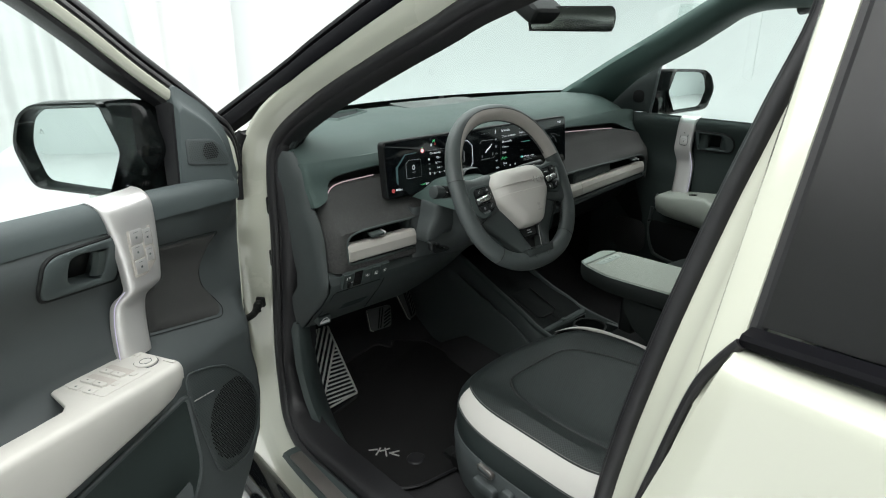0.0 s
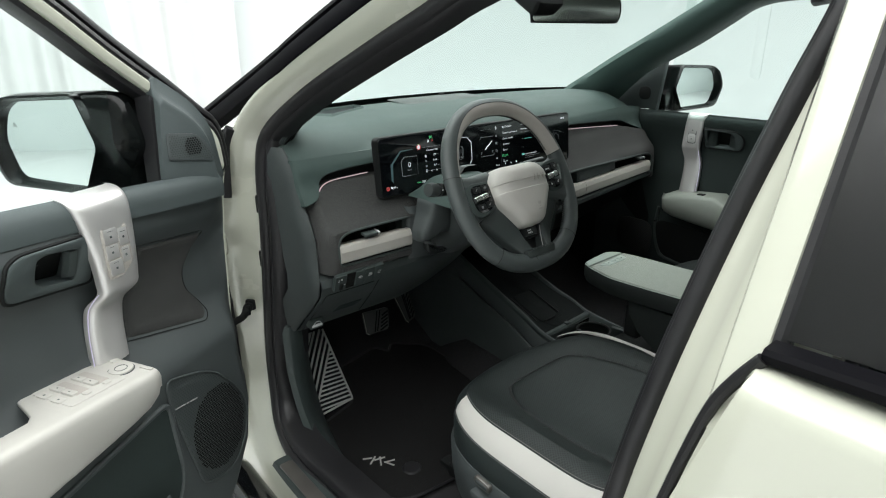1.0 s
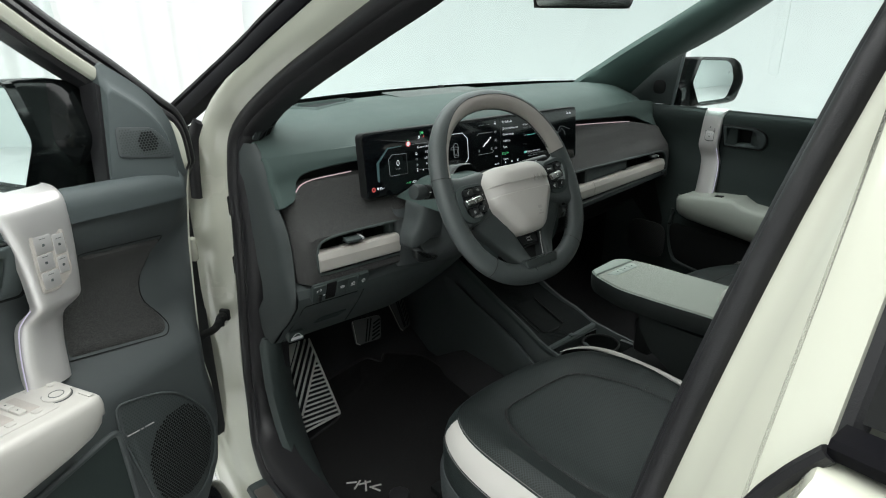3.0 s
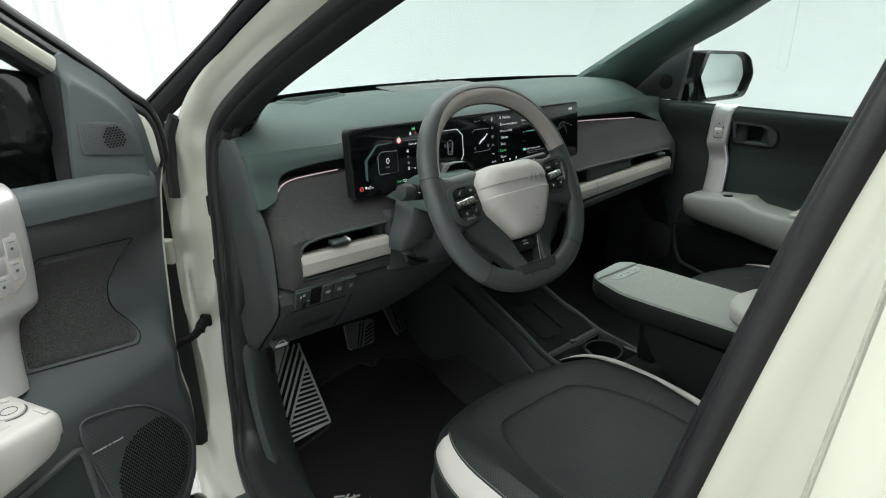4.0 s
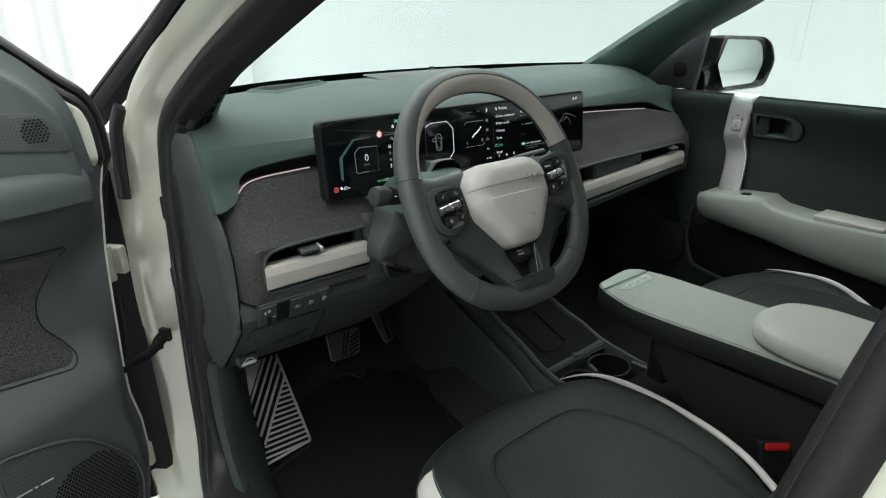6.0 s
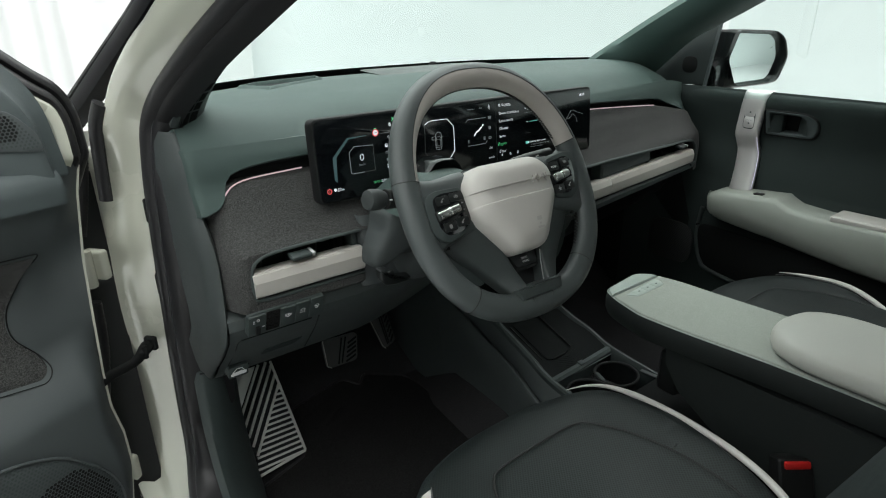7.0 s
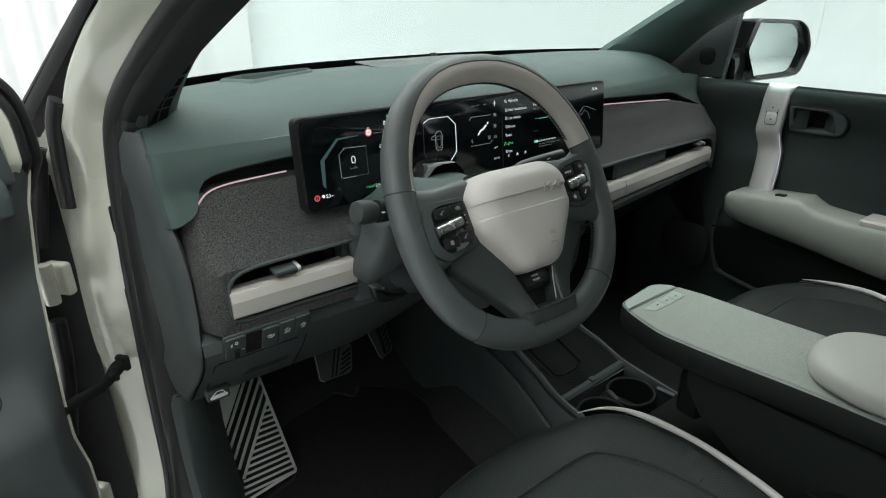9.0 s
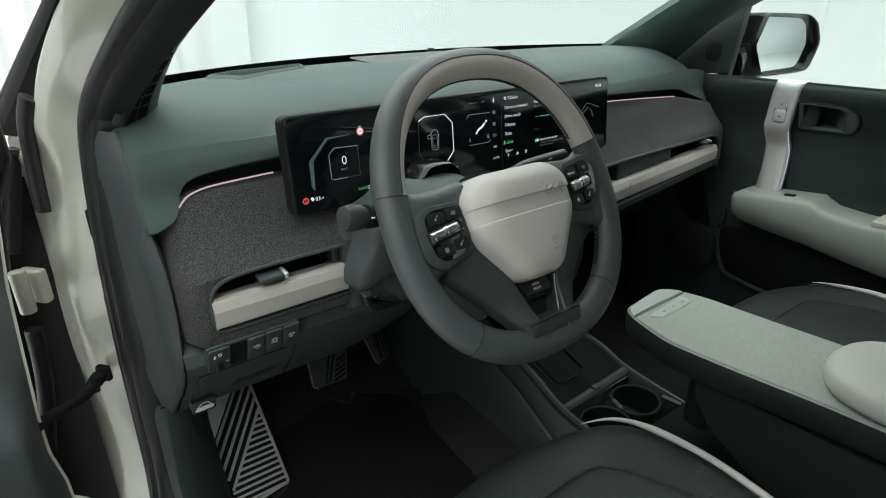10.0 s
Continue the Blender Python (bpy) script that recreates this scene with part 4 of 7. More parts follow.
def line(pts, mat, w=.0007, name="gauge_line"):
    part(name, tube([dm @ V((x, y, zq)) for x, y in pts], w, 6), mat, disp)


def word(s, x, y, size, mat=G_WHITE, align="LEFT"):
    letters(s, size, dm @ pose(x, y, zq), mat, disp, "lettering", .0001, align, thin=.016)


def loop(x, y, r, mat, w=.0005, name="icon"):
    line([(x + r * math.cos(a), y + r * math.sin(a)) for a in (i * math.pi / 7 for i in range(15))], mat, w, name)


def disc(x, y, r):
    return [V((x + r * math.cos(a), y + r * math.sin(a))) for a in (i * math.pi / 10 for i in range(20))]


# instrument side
part("gauge_arc", plate([V(p) for p in ((.0374, .0346), (.0325, .0403), (.033, .0784), (.064, .1088), (.103, .1092), (.103, .1080), (.0666, .1060), (.040, .0783))], .0003, dm @ pose(0, 0, zq)), G_TEAL, disp)
line([(.131, .1086), (.200, .1080)], G_GREY, .0003)
line([(.1145, .0905), (.0757, .0922), (.0655, .0831), (.0658, .0476), (.0692, .0454), (.092, .0454)], G_GREY, .0006)
line([(.1145, .0905), (.1150, .0454)], G_DIM, .0004), line([(.115, .0454), (.092, .0454)], G_DIM, .0004)
word("0", .0900, .0714, .0185, align="CENTER")
word("km/h", .0893, .0591, .0062, G_GREY, "CENTER")
loop(.0202, .0222, .0040, G_RED, .0011), dot(.0202, .0222, .0012, .0044, G_RED)
part("plug_icon", plate([V(p) for p in ((.0285, .0232), (.0305, .0205), (.0335, .0215), (.0335, .0245), (.0310, .0262), (.0290, .0255))], .0003, dm @ pose(0, 0, zq)), G_WHITE, disp)
word("83", .0352, .0222, .0085), word("km", .0435, .0219, .0050)
word("READY", .1088, .0235, .0056, G_GREEN)
word("23", .1257, .0235, .0080), word("°C", .1325, .0235, .0055)
loop(.1218, .1108, .0056, G_RED, .0010), part("speed_sign", plate(disc(.1218, .1108, .0050), .0002, dm @ pose(0, 0, zq)), G_WHITE, disp)
dot(.1218, .1180, .0040, .0022, G_GREEN, r=.001)
for k in (-1, 0, 1):
    dot(.1218 + .0026 * k, .1108, .0016, .0016, G_GREY)
line([(.1580, .1347), (.1656, .1281)], G_GREEN, .0006), line([(.1580, .1281), (.1656, .1347)], G_GREEN, .0006), line([(.1570, .1314), (.1668, .1314)], G_GREEN, .0005)
loop(.1531, .1215, .0020, G_WHITE, .0006), dot(.1531, .1246, .0026, .0014, G_WHITE)
part("warning_icon", plate([V(p) for p in ((.1640, .1212), (.1686, .1212), (.1670, .1236), (.1663, .1272), (.1656, .1236))], .0003, dm @ pose(0, 0, zq)), G_RED, disp)
word("Current trip", .1460, .1000, .0072)
for k, (s, u) in enumerate((("0.0", "km"), ("6:33", "h:m"), ("0.0", "kWh"))):
    y = .0868 - .0133 * k
    word(s, .1775, y, .0075, align="RIGHT"), word(u, .1788, y - .0004, .0040, G_GREY)
line([(.1402, .0850), (.1412, .0885), (.1438, .0885), (.1448, .0850), (.1402, .0850)], G_WHITE, .0005), dot(.1425, .0838, .0050, .0010, G_WHITE)
loop(.1425, .0735, .0022, G_GREY, .0004), line([(.1425, .0735), (.1425, .0750)], G_GREY, .0004)
dot(.1428, .0605, .0038, .0046, G_GREY, r=.0005), line([(.1452, .0590), (.1460, .0622)], G_GREY, .0004)
line([(.1415, .0490), (.1960, .0478)], G_GREY, .0003)
for k in range(4):
    dot(.1425 + .0165 * k, .0470, .0022, .0034, G_WHITE)
dot(.1425, .0510, .0030, .0018, G_WHITE)
line([(.2299, .1119), (.2420, .1179), (.2835, .1177), (.2992, .1022), (.2993, .0545), (.2852, .0398)], G_WHITE, .0006)
line([(.2299, .1119), (.2280, .0600), (.2400, .0420)], G_DIM, .0004)
word("P", .1975, .0244, .0090)
word("AUTO", .2120, .0240, .0048, G_WHITE), word("9 km", .2960, .0262, .0048, G_WHITE)
# small plan of the car
cx, cy = .2610, .0780
line([(cx - .0070, cy - .012), (cx - .0074, cy + .008), (cx - .0060, cy + .0140), (cx - .003, cy + .0168), (cx + .003, cy + .0168), (cx + .0062, cy + .0140), (cx + .0076, cy + .008), (cx + .0072, cy - .012), (cx + .0050, cy - .0160), (cx - .0048, cy - .0160), (cx - .0070, cy - .012)], G_GREY, .0005)
line([(cx - .0060, cy + .0045), (cx - .0035, cy + .0085), (cx + .0037, cy + .0085), (cx + .0062, cy + .0045)], G_GREY, .0004)
line([(cx - .0046, cy + .003), (cx + .0048, cy + .003), (cx + .0048, cy - .009), (cx - .0046, cy - .009), (cx - .0046, cy + .003)], G_GREY, .0004)
line([(cx - .0055, cy - .012), (cx + .0057, cy - .012)], G_GREY, .0004)
line([(cx - .0072, cy + .0105), (cx - .0155, cy + .0080), (cx - .0155, cy + .0040), (cx - .0076, cy + .0030)], G_GREY, .0005)
line([(cx + .0076, cy + .006), (cx + .0100, cy + .0075)], G_GREY, .0005)
# climate strip
line([(.331, .1047), (.3355, .1101), (.383, .1094)], G_GREY, .0005), line([(.3334, .0580), (.3806, .0578), (.3853, .0629)], G_GREY, .0005)
part("seat_icon", plate([V(p) for p in ((.3494, .0764), (.3520, .0754), (.3585, .0825), (.3640, .0838), (.3725, .0915), (.3705, .0935), (.3625, .0870), (.3565, .0850))], .0003, dm @ pose(0, 0, zq)), G_WHITE, disp)
dot(.3748, .0955, .0034, .0040, G_WHITE, r=.0012)
line([(.3900, .1296), (.3964, .1296)], G_WHITE, .0005), line([(.3932, .1250), (.3932, .1345)], G_WHITE, .0005)
for y in (.1083, .0878):
    line([(.3908, y + .0025), (.3960, y + .0025), (.3956, y - .0022), (.3912, y - .0022), (.3908, y + .0025)], G_GREY, .0006), dot(.3934, y, .0028, .0020, G_GREY)
line([(.3900, .0670), (.3908, .0695), (.3935, .0705), (.3958, .0690), (.3978, .0672), (.3960, .0662), (.3900, .0665)], G_GREY, .0005)
for x, y in ((.3361, .0669), (.3783, .0684)):
    for k in (-1, 0, 1):
        dot(x, y + .0024 * k, .0026 if x < .35 else .0048, .0013, G_GREY)
word("A/C", .3905, .0470, .0052), word("AUTO", .3890, .0266, .0052)
word("SYNC", .3655, .1292, .0032, G_GREY), word("DRIVER ONLY", .3365, .1290, .0030, G_GREY)
# menu
line([(.4115, .004), (.4115, .140)], G_DIM, .0002)
word("Vehicle", .4275, .1297, .0088)
loop(.4208, .1302, .0020, G_WHITE, .0004), line([(.4222, .1286), (.4236, .1270)], G_WHITE, .0004)
for k, s in enumerate(("Driver assistance", "Drive mode", "Climate", "Seats", "Lights", "Door")):
    word(s, .4195, .1135 - .01562 * k, .0082, G_GREEN if s == "Lights" else G_WHITE)
line([(.4158, .0480), (.4186, .0545)], G_GREEN, .0007)
part("menu_bar", plate(rect(.0695, .0135, .001, .4492, .0264), .0006, dm @ pose(0, 0, zq)), SCREEN, disp)
zb = zq + .0007
for pts in (((.4266, .0296), (.4244, .0274), (.4266, .0252)), ((.4472, .0272), (.4490, .0294), (.4508, .0272), (.4508, .0256), (.4472, .0256), (.4472, .0272))):
    part("bar_icon", tube([dm @ V((x, y, zb)) for x, y in pts], .0005, 6), G_WHITE, disp)
for k in (-1, 0, 1):
    part("bar_icon", plate(rect(.0040, .0009, 0, .4709, .0275 + .0019 * k), .0003, dm @ pose(0, 0, zb)), G_WHITE, disp)
word("Ambient light", .4939, .1290, .0060), word("Brightness", .4939, .1165, .0062), word("Adjust the brightness", .4939, .1080, .0042, G_GREY)
dot(.5010, .0884, .0034, .0008, G_WHITE), dot(.5240, .0882, .0300, .0014, G_TEALHI)
word("Colour", .4945, .0651, .0052, G_DIM)
dot(.5015, .0441, .0110, .0056, G_TEALHI, r=.0026), dot(.5045, .0441, .0036, .0036, G_WHITE, r=.0016)
word("Link to drive mode", .5100, .0440, .0062), word("The colour of the mood lighting changes", .5100, .0378, .0038, G_GREY), word("the selected drive mode", .5100, .0328, .0038, G_GREY)
word("18:28", .6690, .1300, .0080, G_WHITE)
line([(.6229, .0763), (.6433, .0983), (.6550, .0960), (.6844, .0861)], G_GREY, .0003), line([(.6250, .0840), (.6330, .0800), (.6400, .0830), (.6480, .0900), (.6600, .0820), (.6640, .0700)], G_GREY, .0003)

# ---- steering wheel ----
wheel = thing("steering_wheel", "squared two-tone leather steering wheel with stone-grey centre", "steering wheel")
TILT = radians(28.3)
wm = basis((-.378, .724, 1.091), (1, 0, 0), (0, math.sin(TILT), math.cos(TILT)))      # z towards the driver


def rim_point(th, extra=0.0):
    n = 2.25
    c, s = math.cos(th), math.sin(th)
    k = (abs(c) ** n + abs(s) ** n) ** (-1 / n)
    a, b = .1700 + extra, .1850 + extra
    y = b * s * k
    if s < 0:
        y = -(abs(y) ** 1.0) * (1 - .03 * s * s)
    return V((a * c * k, y, 0))


def rim_section(th, p0, p1, r=.0195, n=10, grow=0.0):
    c = rim_point(th)
    d = (rim_point(th + .01) - rim_point(th - .01)).normalized()
    o = V((d.y, -d.x, 0))
    low = .5 - .5 * math.sin(th)
    rr, rz = (r + grow) * (1 + .06 * low), (r * .84 + grow) * (1 + .05 * low)
    return [wm @ (c + o * math.cos(radians(p)) * rr + V((0, 0, 1)) * math.sin(radians(p)) * rz) for p in (p0 + (p1 - p0) * j / n for j in range(n + 1))]


def arc(t0, t1, p0, p1, steps=60, grow=0.0, n=10):
    """A length of rim; p0 and p1 bound it round its section and may vary along it."""
    rows = []
    for i in range(steps + 1):
        t = t0 + (t1 - t0) * i / steps
        rows.append(rim_section(radians(t), p0(t) if callable(p0) else p0, p1(t) if callable(p1) else p1, grow=grow, n=n))
    return loft(rows)


def two_tone(t):
    """Where the stone-grey lining begins round the section: it narrows towards the driver's outer side."""
    k = clamp((t - 105) / 55)
    return 75 + 38 * k * k * (3 - 2 * k)


TA, TB = 17, 168
part("rim_top_outer", arc(TA, TB, -130, two_tone, grow=.0004, n=16), RIMLEATHER, wheel, "dark grey leather outer rim")
part("rim_top_inner", arc(TA, TB, two_tone, 230, n=16), STONE, wheel, "stone-grey leather inner rim")
part("rim_lower", arc(TB, 229, -180, 180, 40, n=28), RIMLEATHER, wheel, "dark grey leather lower rim")
part("rim_lower", arc(311, TA + 360, -180, 180, 40, n=28), RIMLEATHER, wheel, "dark grey leather lower rim")
part("rim_bottom", arc(229, 311, -180, 180, 50, n=28), RIMLEATHER, wheel)
for t in (TA, TB, 229, 311):
    part("rim_seam", tube(rim_section(radians(t), -180, 180, grow=.0001, n=30)[:-1], .0007, 6, True), THREAD, wheel)


def stitches(t0, t1, ph, n):
    bms = []
    for i in range(n):
        t = t0 + (t1 - t0) * i / n
        dt = (t1 - t0) / n
        a = rim_section(radians(t), ph - 13, ph - 13, grow=.0008, n=1)[0]
        b = rim_section(radians(t + dt * .8), ph + 13, ph + 13, grow=.0008, n=1)[0]
        c = rim_section(radians(t + dt * .8), ph - 13, ph - 13, grow=.0008, n=1)[0]
        bms.append(tube([a, (a + b) / 2, b], .0012, 5))
        bms.append(tube([b, (b + c) / 2, c], .0007, 5))
    return join(*bms)


part("stitching", stitches(22, 160, 196, 70), THREAD, wheel, "black zigzag stitching")
part("stitching", stitches(318, 372, 190, 26), THREAD, wheel)
part("piping", tube([rim_section(radians(t), two_tone(t), two_tone(t), grow=.0002, n=1)[0] for t in range(TA, TB + 1, 3)], .0007, 6), THREAD, wheel)

# centre pad: a faceted shield with a shallow step across it
SHIELD = [(-.062, .0410), (.056, .0410), (.0830, .019), (.0810, -.027), (.030, -.1015), (-.033, -.1015), (-.0885, -.030), (-.0905, .015)]
outl = []
for q in round_poly(SHIELD, .017, 7):
    q = V((q.x, q.y))
    if outl and (q - outl[-1]).length > .012:
        m = int((q - outl[-1]).length / .008) + 1
        a = outl[-1].copy()
        outl += [a.lerp(q, i / m) for i in range(1, m)]
    outl.append(q)
PC = V((0, -.018))


def pad_z(k):
    """Height of the cover from its rim (k = 1) to its middle (k = 0)."""
    t = [(0, .0470), (.45, .0462), (.66, .0445), (.74, .0425), (.88, .0350), (.93, .0310), (.965, .0255), (.985, .0190), (1.0, .0040)]
    for (k0, z0), (k1, z1) in zip(t, t[1:]):
        if k <= k1:
            return z0 + (z1 - z0) * (k - k0) / (k1 - k0)
    return t[-1][1]


def pad_step(y):
    """The band under the upper half lies a little deeper."""
    if y > .0012:
        return 0.0
    if y > .0:
        return -.0030 * (.0012 - y) / .0012
    if y > -.0185:
        return -.0030 + .0008 * y / -.0185
    if y > -.0197:
        return -.0022 + .0016 * (-.0185 - y) / .0012
    return -.0006


rings = [[V(((q.x - PC.x) * k, PC.y + (q.y - PC.y) * k, z)) for q in outl]
         for k, z in [(1.0, -.015)] + [(k, pad_z(k)) for k in (1.0, .994, .985, .965, .945, .92, .88, .82, .77, .72, .66, .55, .4, .2, .04)]]
pad = loft(rings, closed_u=True, caps=True)
for y0 in (.0012, .0, -.0185, -.0197):
    bmesh.ops.bisect_plane(pad, geom=pad.verts[:] + pad.edges[:] + pad.faces[:], plane_co=(0, y0, 0), plane_no=(0, 1, 0))
for v in pad.verts:
    v.co.z += pad_step(v.co.y) * clamp((v.co.z - .004) / .02)
pad.transform(wm)
part("centre_pad", pad, PADSTONE, wheel, "stone-grey airbag cover", sharp=48)


def on_pad(x, y, lift=.0005):
    p, k = V((x, y)) - PC, 0.0
    for a, b in zip(outl, outl[1:] + outl[:1]):
        n = V(((b - a).y, -(b - a).x))
        if abs(n.dot(a - PC)) > 1e-9:
            k = max(k, n.dot(p) / n.dot(a - PC))
    return wm @ V((x, y, pad_z(min(k, 1.0)) + pad_step(y) + lift))


for x0, y0, x1, y1 in ((.022, -.006, .022, .0065), (.022, .000, .033, .0065), (.033, .0065, .033, -.006), (.033, -.006, .045, .0065), (.045, .0065, .052, -.006), (.052, -.006, .052, .0065)):
    part("emblem_stroke", tube([on_pad(x0 + (x1 - x0) * i / 5, y0 + (y1 - y0) * i / 5, .0012) for i in range(6)], .0010, 6), PADMARK, wheel)
for w, h, y0 in ((.009, .006, -.058), (.003, .003, -.0655), (.013, .003, -.071)):
    part("airbag_mark", plate(rect(w, h, .0012), .0005, basis(on_pad(.012, y0, 0), wm.to_3x3() @ V((1, 0, 0)), wm.to_3x3() @ V((0, 1, .05)))), PADMARK, wheel)
# hub cover behind the pad
part("hub_shell", plate([V((q.x * 1.03, q.y * 1.03)) for q in outl], .05, wm @ pose(0, 0, -.054), .008, 3), LOW_TRIM, wheel)


def spoke(s):
    sec = []
    for x, yt, yb, z, th in ((.070, .044, -.050, -.006, .030), (.100, .041, -.055, -.004, .030), (.125, .039, -.060, -.003, .028), (.145, .042, -.068, -.003, .026), (.158, .050, -.082, -.003, .024), (.170, .060, -.095, -.004, .018)):
        prof = [(yt, -th / 2), (yt - .003, th * .2), (yt - .009, th * .42), (yt - .018, th / 2), (0, th / 2 + .001), (yb + .016, th / 2), (yb + .006, th * .38), (yb + .001, th * .1), (yb, -th / 2)]
        sec.append([wm @ V((s * x, y, z + q)) for y, q in prof])
    part("spoke", loft(sec, caps=True), RIMLEATHER, wheel, sharp=60)


def switch_pod(outline, inset, keys, bar, arrows, lettered):
    pm = wm @ pose(0, 0, .0095)
    p = part("switch_pod", plate(round_poly(outline, .010, 4), .006, pm, .0025), LOW_TRIM, wheel, "black switch pod with roller and buttons")
    part("pod_face", plate(round_poly(inset, .007, 4), .0068, pm, .0006), GLOSS_BLACK, p)
    for (bx, by, w, h), mark in zip(keys, ("wave", "lines", "star", "bars")):
        part("button", plate(rect(w + .0015, h + .0015, .0025, bx, by), .0080, pm, .0009), POD, p)
        up = pm @ pose(bx, by, .0081)
        if mark == "wave" and lettered:
            letters("MODE", .0046, up @ pose(0, -.0016, 0), PRINT, p, "lettering", align="CENTER")
        elif mark == "star":
            pts = [V(((.0040 if i % 2 == 0 else .0017) * math.sin(i * math.pi / 5), (.0040 if i % 2 == 0 else .0017) * math.cos(i * math.pi / 5))) for i in range(10)]
            part("symbol", plate(pts if lettered else rect(.005, .006, .002), .0004, up), PRINT if lettered else FAINTPRINT, p)
        elif mark == "lines":
            part("symbol", join(*[box(.0014, h, .0006, up @ pose(x, 0, 0), .0002) for x, h in ((-.0025, .003), (0, .0055), (.0025, .004))]), FAINTPRINT, p)
        else:
            part("symbol", join(box(.006, .0012, .0006, up @ pose(0, .0012, 0, rz=35), .0002), box(.003, .0022, .0006, up @ pose(-.002, -.0015, 0), .0002)), PRINT if lettered else FAINTPRINT, p)
    (ax0, ay0), (ax1, ay1) = bar
    mid, ang = V(((ax0 + ax1) / 2, (ay0 + ay1) / 2)), math.degrees(math.atan2(ay1 - ay0, ax1 - ax0))
    part("roller_slot", plate(rect(.050, .0165, .003), .0072, pm @ pose(mid.x + .004, mid.y, 0, rz=ang), .0008), BLACK, p)
    c0, c1 = pm @ V((ax0, ay0, .0085)), pm @ V((ax1, ay1, .0085))
    part("roller", join(rod(c0.lerp(c1, .10), c0.lerp(c1, .48), .0066, seg=24, bevel=.0008), rod(c0.lerp(c1, .58), c1, .0066, seg=24, bevel=.0012)), ROLLER, p, "knurled satin metal roller")
    part("roller_band", rod(c0.lerp(c1, .47), c0.lerp(c1, .59), .0071, seg=24, bevel=.0006), CHROME, p)
    part("roller_end", rod(c0, c0.lerp(c1, .09), .0068, seg=24, bevel=.001), CHROME, p)
    for k in (-1, 1):
        part("arrow", plate([V((-.0016, 0)), V((.0016, 0)), V((0, .0022 * k))][::k], .0004, pm @ pose(arrows[0], arrows[1] + .0042 * k, .0074)), FAINTPRINT, p)


spoke(-1)
spoke(1)
switch_pod([(-.154, .012), (-.138, .019), (-.089, .018), (-.086, -.034), (-.112, -.052), (-.138, -.057), (-.157, -.042), (-.158, -.004)],
           [(-.144, .008), (-.130, .0135), (-.090, .0125), (-.088, -.034), (-.110, -.046), (-.133, -.047), (-.144, -.034)],
           ((-.128, .0035, .022, .011), (-.104, .0050, .021, .011), (-.127, -.0345, .021, .012), (-.1035, -.0315, .020, .012)), ((-.144, -.0175), (-.105, -.0115)), (-.096, -.0105), False)
switch_pod([(.089, .030), (.140, .038), (.160, .032), (.160, .002), (.146, -.030), (.126, -.040), (.090, -.034)],
           [(.0905, .024), (.134, .030), (.148, .022), (.147, .000), (.138, -.022), (.122, -.031), (.091, -.028)],
           ((.103, .0165, .022, .012), (.130, .0195, .020, .012), (.102, -.0215, .021, .013), (.127, -.0185, .020, .013)), ((.094, -.0035), (.128, .0015)), (.138, .0025), True)


def between(y, table):
    for (y0, v0), (y1, v1) in zip(table, table[1:]):
        if y >= y1:
            k = (y - y0) / (y1 - y0)
            return v0 + (v1 - v0) * k
    return table[-1][1]


# twin lower spoke with an open middle
def lower_leg(s):
    outer = [(-.030, .138), (-.055, .130), (-.080, .112), (-.105, .088), (-.130, .066), (-.155, .049), (-.184, .040)]
    inner = [(-.030, .070), (-.101, .034), (-.162, .019), (-.184, .017)]
    rows = []
    for i in range(27):
        y = -.030 - .147 * i / 26
        xo, xi = between(y, outer), between(y, inner)
        d = -.004 - .003 * math.sin(math.pi * clamp((-y - .03) / .12)) + .009 * clamp((-y - .120) / .045)
        prof = [(0, -.020), (0, -.004), (.06, .001), (.14, .0035), (.52, .0075), (.56, .0083), (.92, .0125), (.97, .0115), (1, .008), (1, -.020)]
        rows.append([wm @ V((s * (xo + (xi - xo) * a), y, d + q)) for a, q in prof])
    part("lower_spoke", loft(rows, caps=True), WHEEL_TRIM, wheel, "dark plastic lower spoke", sharp=50)
    back = [(s * .140, -.045), (s * .137, -.074), (s * .118, -.104), (s * .092, -.128), (s * .066, -.130), (s * .060, -.06), (s * .10, -.04)]
    part("spoke_back", plate(round_poly(back[::-1] if s > 0 else back, .010), .012, wm @ pose(0, 0, -.034), .004), LOW_TRIM, wheel, "dark back cover of the spoke")
    screw = wm @ V((s * .131, -.062, -.0035))
    part("screw_hole", rod(screw, wm @ V((s * .131, -.062, .0012)), .0028, seg=14), BLACK, wheel)


lower_leg(-1)
lower_leg(1)
part("spoke_inlay", plate([V(q) for q in ((-.033, -.120), (.033, -.120), (.022, -.166), (-.022, -.166))], .004, wm @ pose(0, 0, -.022), .001), POD, wheel, "black recessed inlay")
part("inlay_edge", tube([wm @ V(q) for q in ((.0325, -.104, .0035), (.0285, -.120, .0025), (.0205, -.156, .0035))], .0009, 6), SILVER, wheel, "thin silver edge")
part("spoke_bridge", plate(round_poly([(-.047, -.150), (.047, -.150), (.042, -.169), (-.042, -.169)][::-1], .003), .0385, wm @ pose(0, 0, -.020), .003), WHEEL_TRIM, wheel)
bmx = wm @ pose(0, -.110, -.004, rx=-12)
part("button_mount", plate(round_poly([(-.034, .012), (-.025, -.016), (.025, -.016), (.034, .012)], .003), .006, bmx @ pose(0, 0, -.006), .001), BLACK, wheel)
part("drive_mode_button", plate(round_poly([(-.027, .009), (-.021, -.011), (.021, -.011), (.027, .009)], .003), .004, bmx, .0015), POD, wheel, "small button lettered with two words")
letters("DRIVE", .0048, bmx @ pose(0, .0006, .0042), PRINT, wheel, "lettering", align="CENTER")
letters("MODE", .0048, bmx @ pose(0, -.0052, .0042), PRINT, wheel, "lettering", align="CENTER")
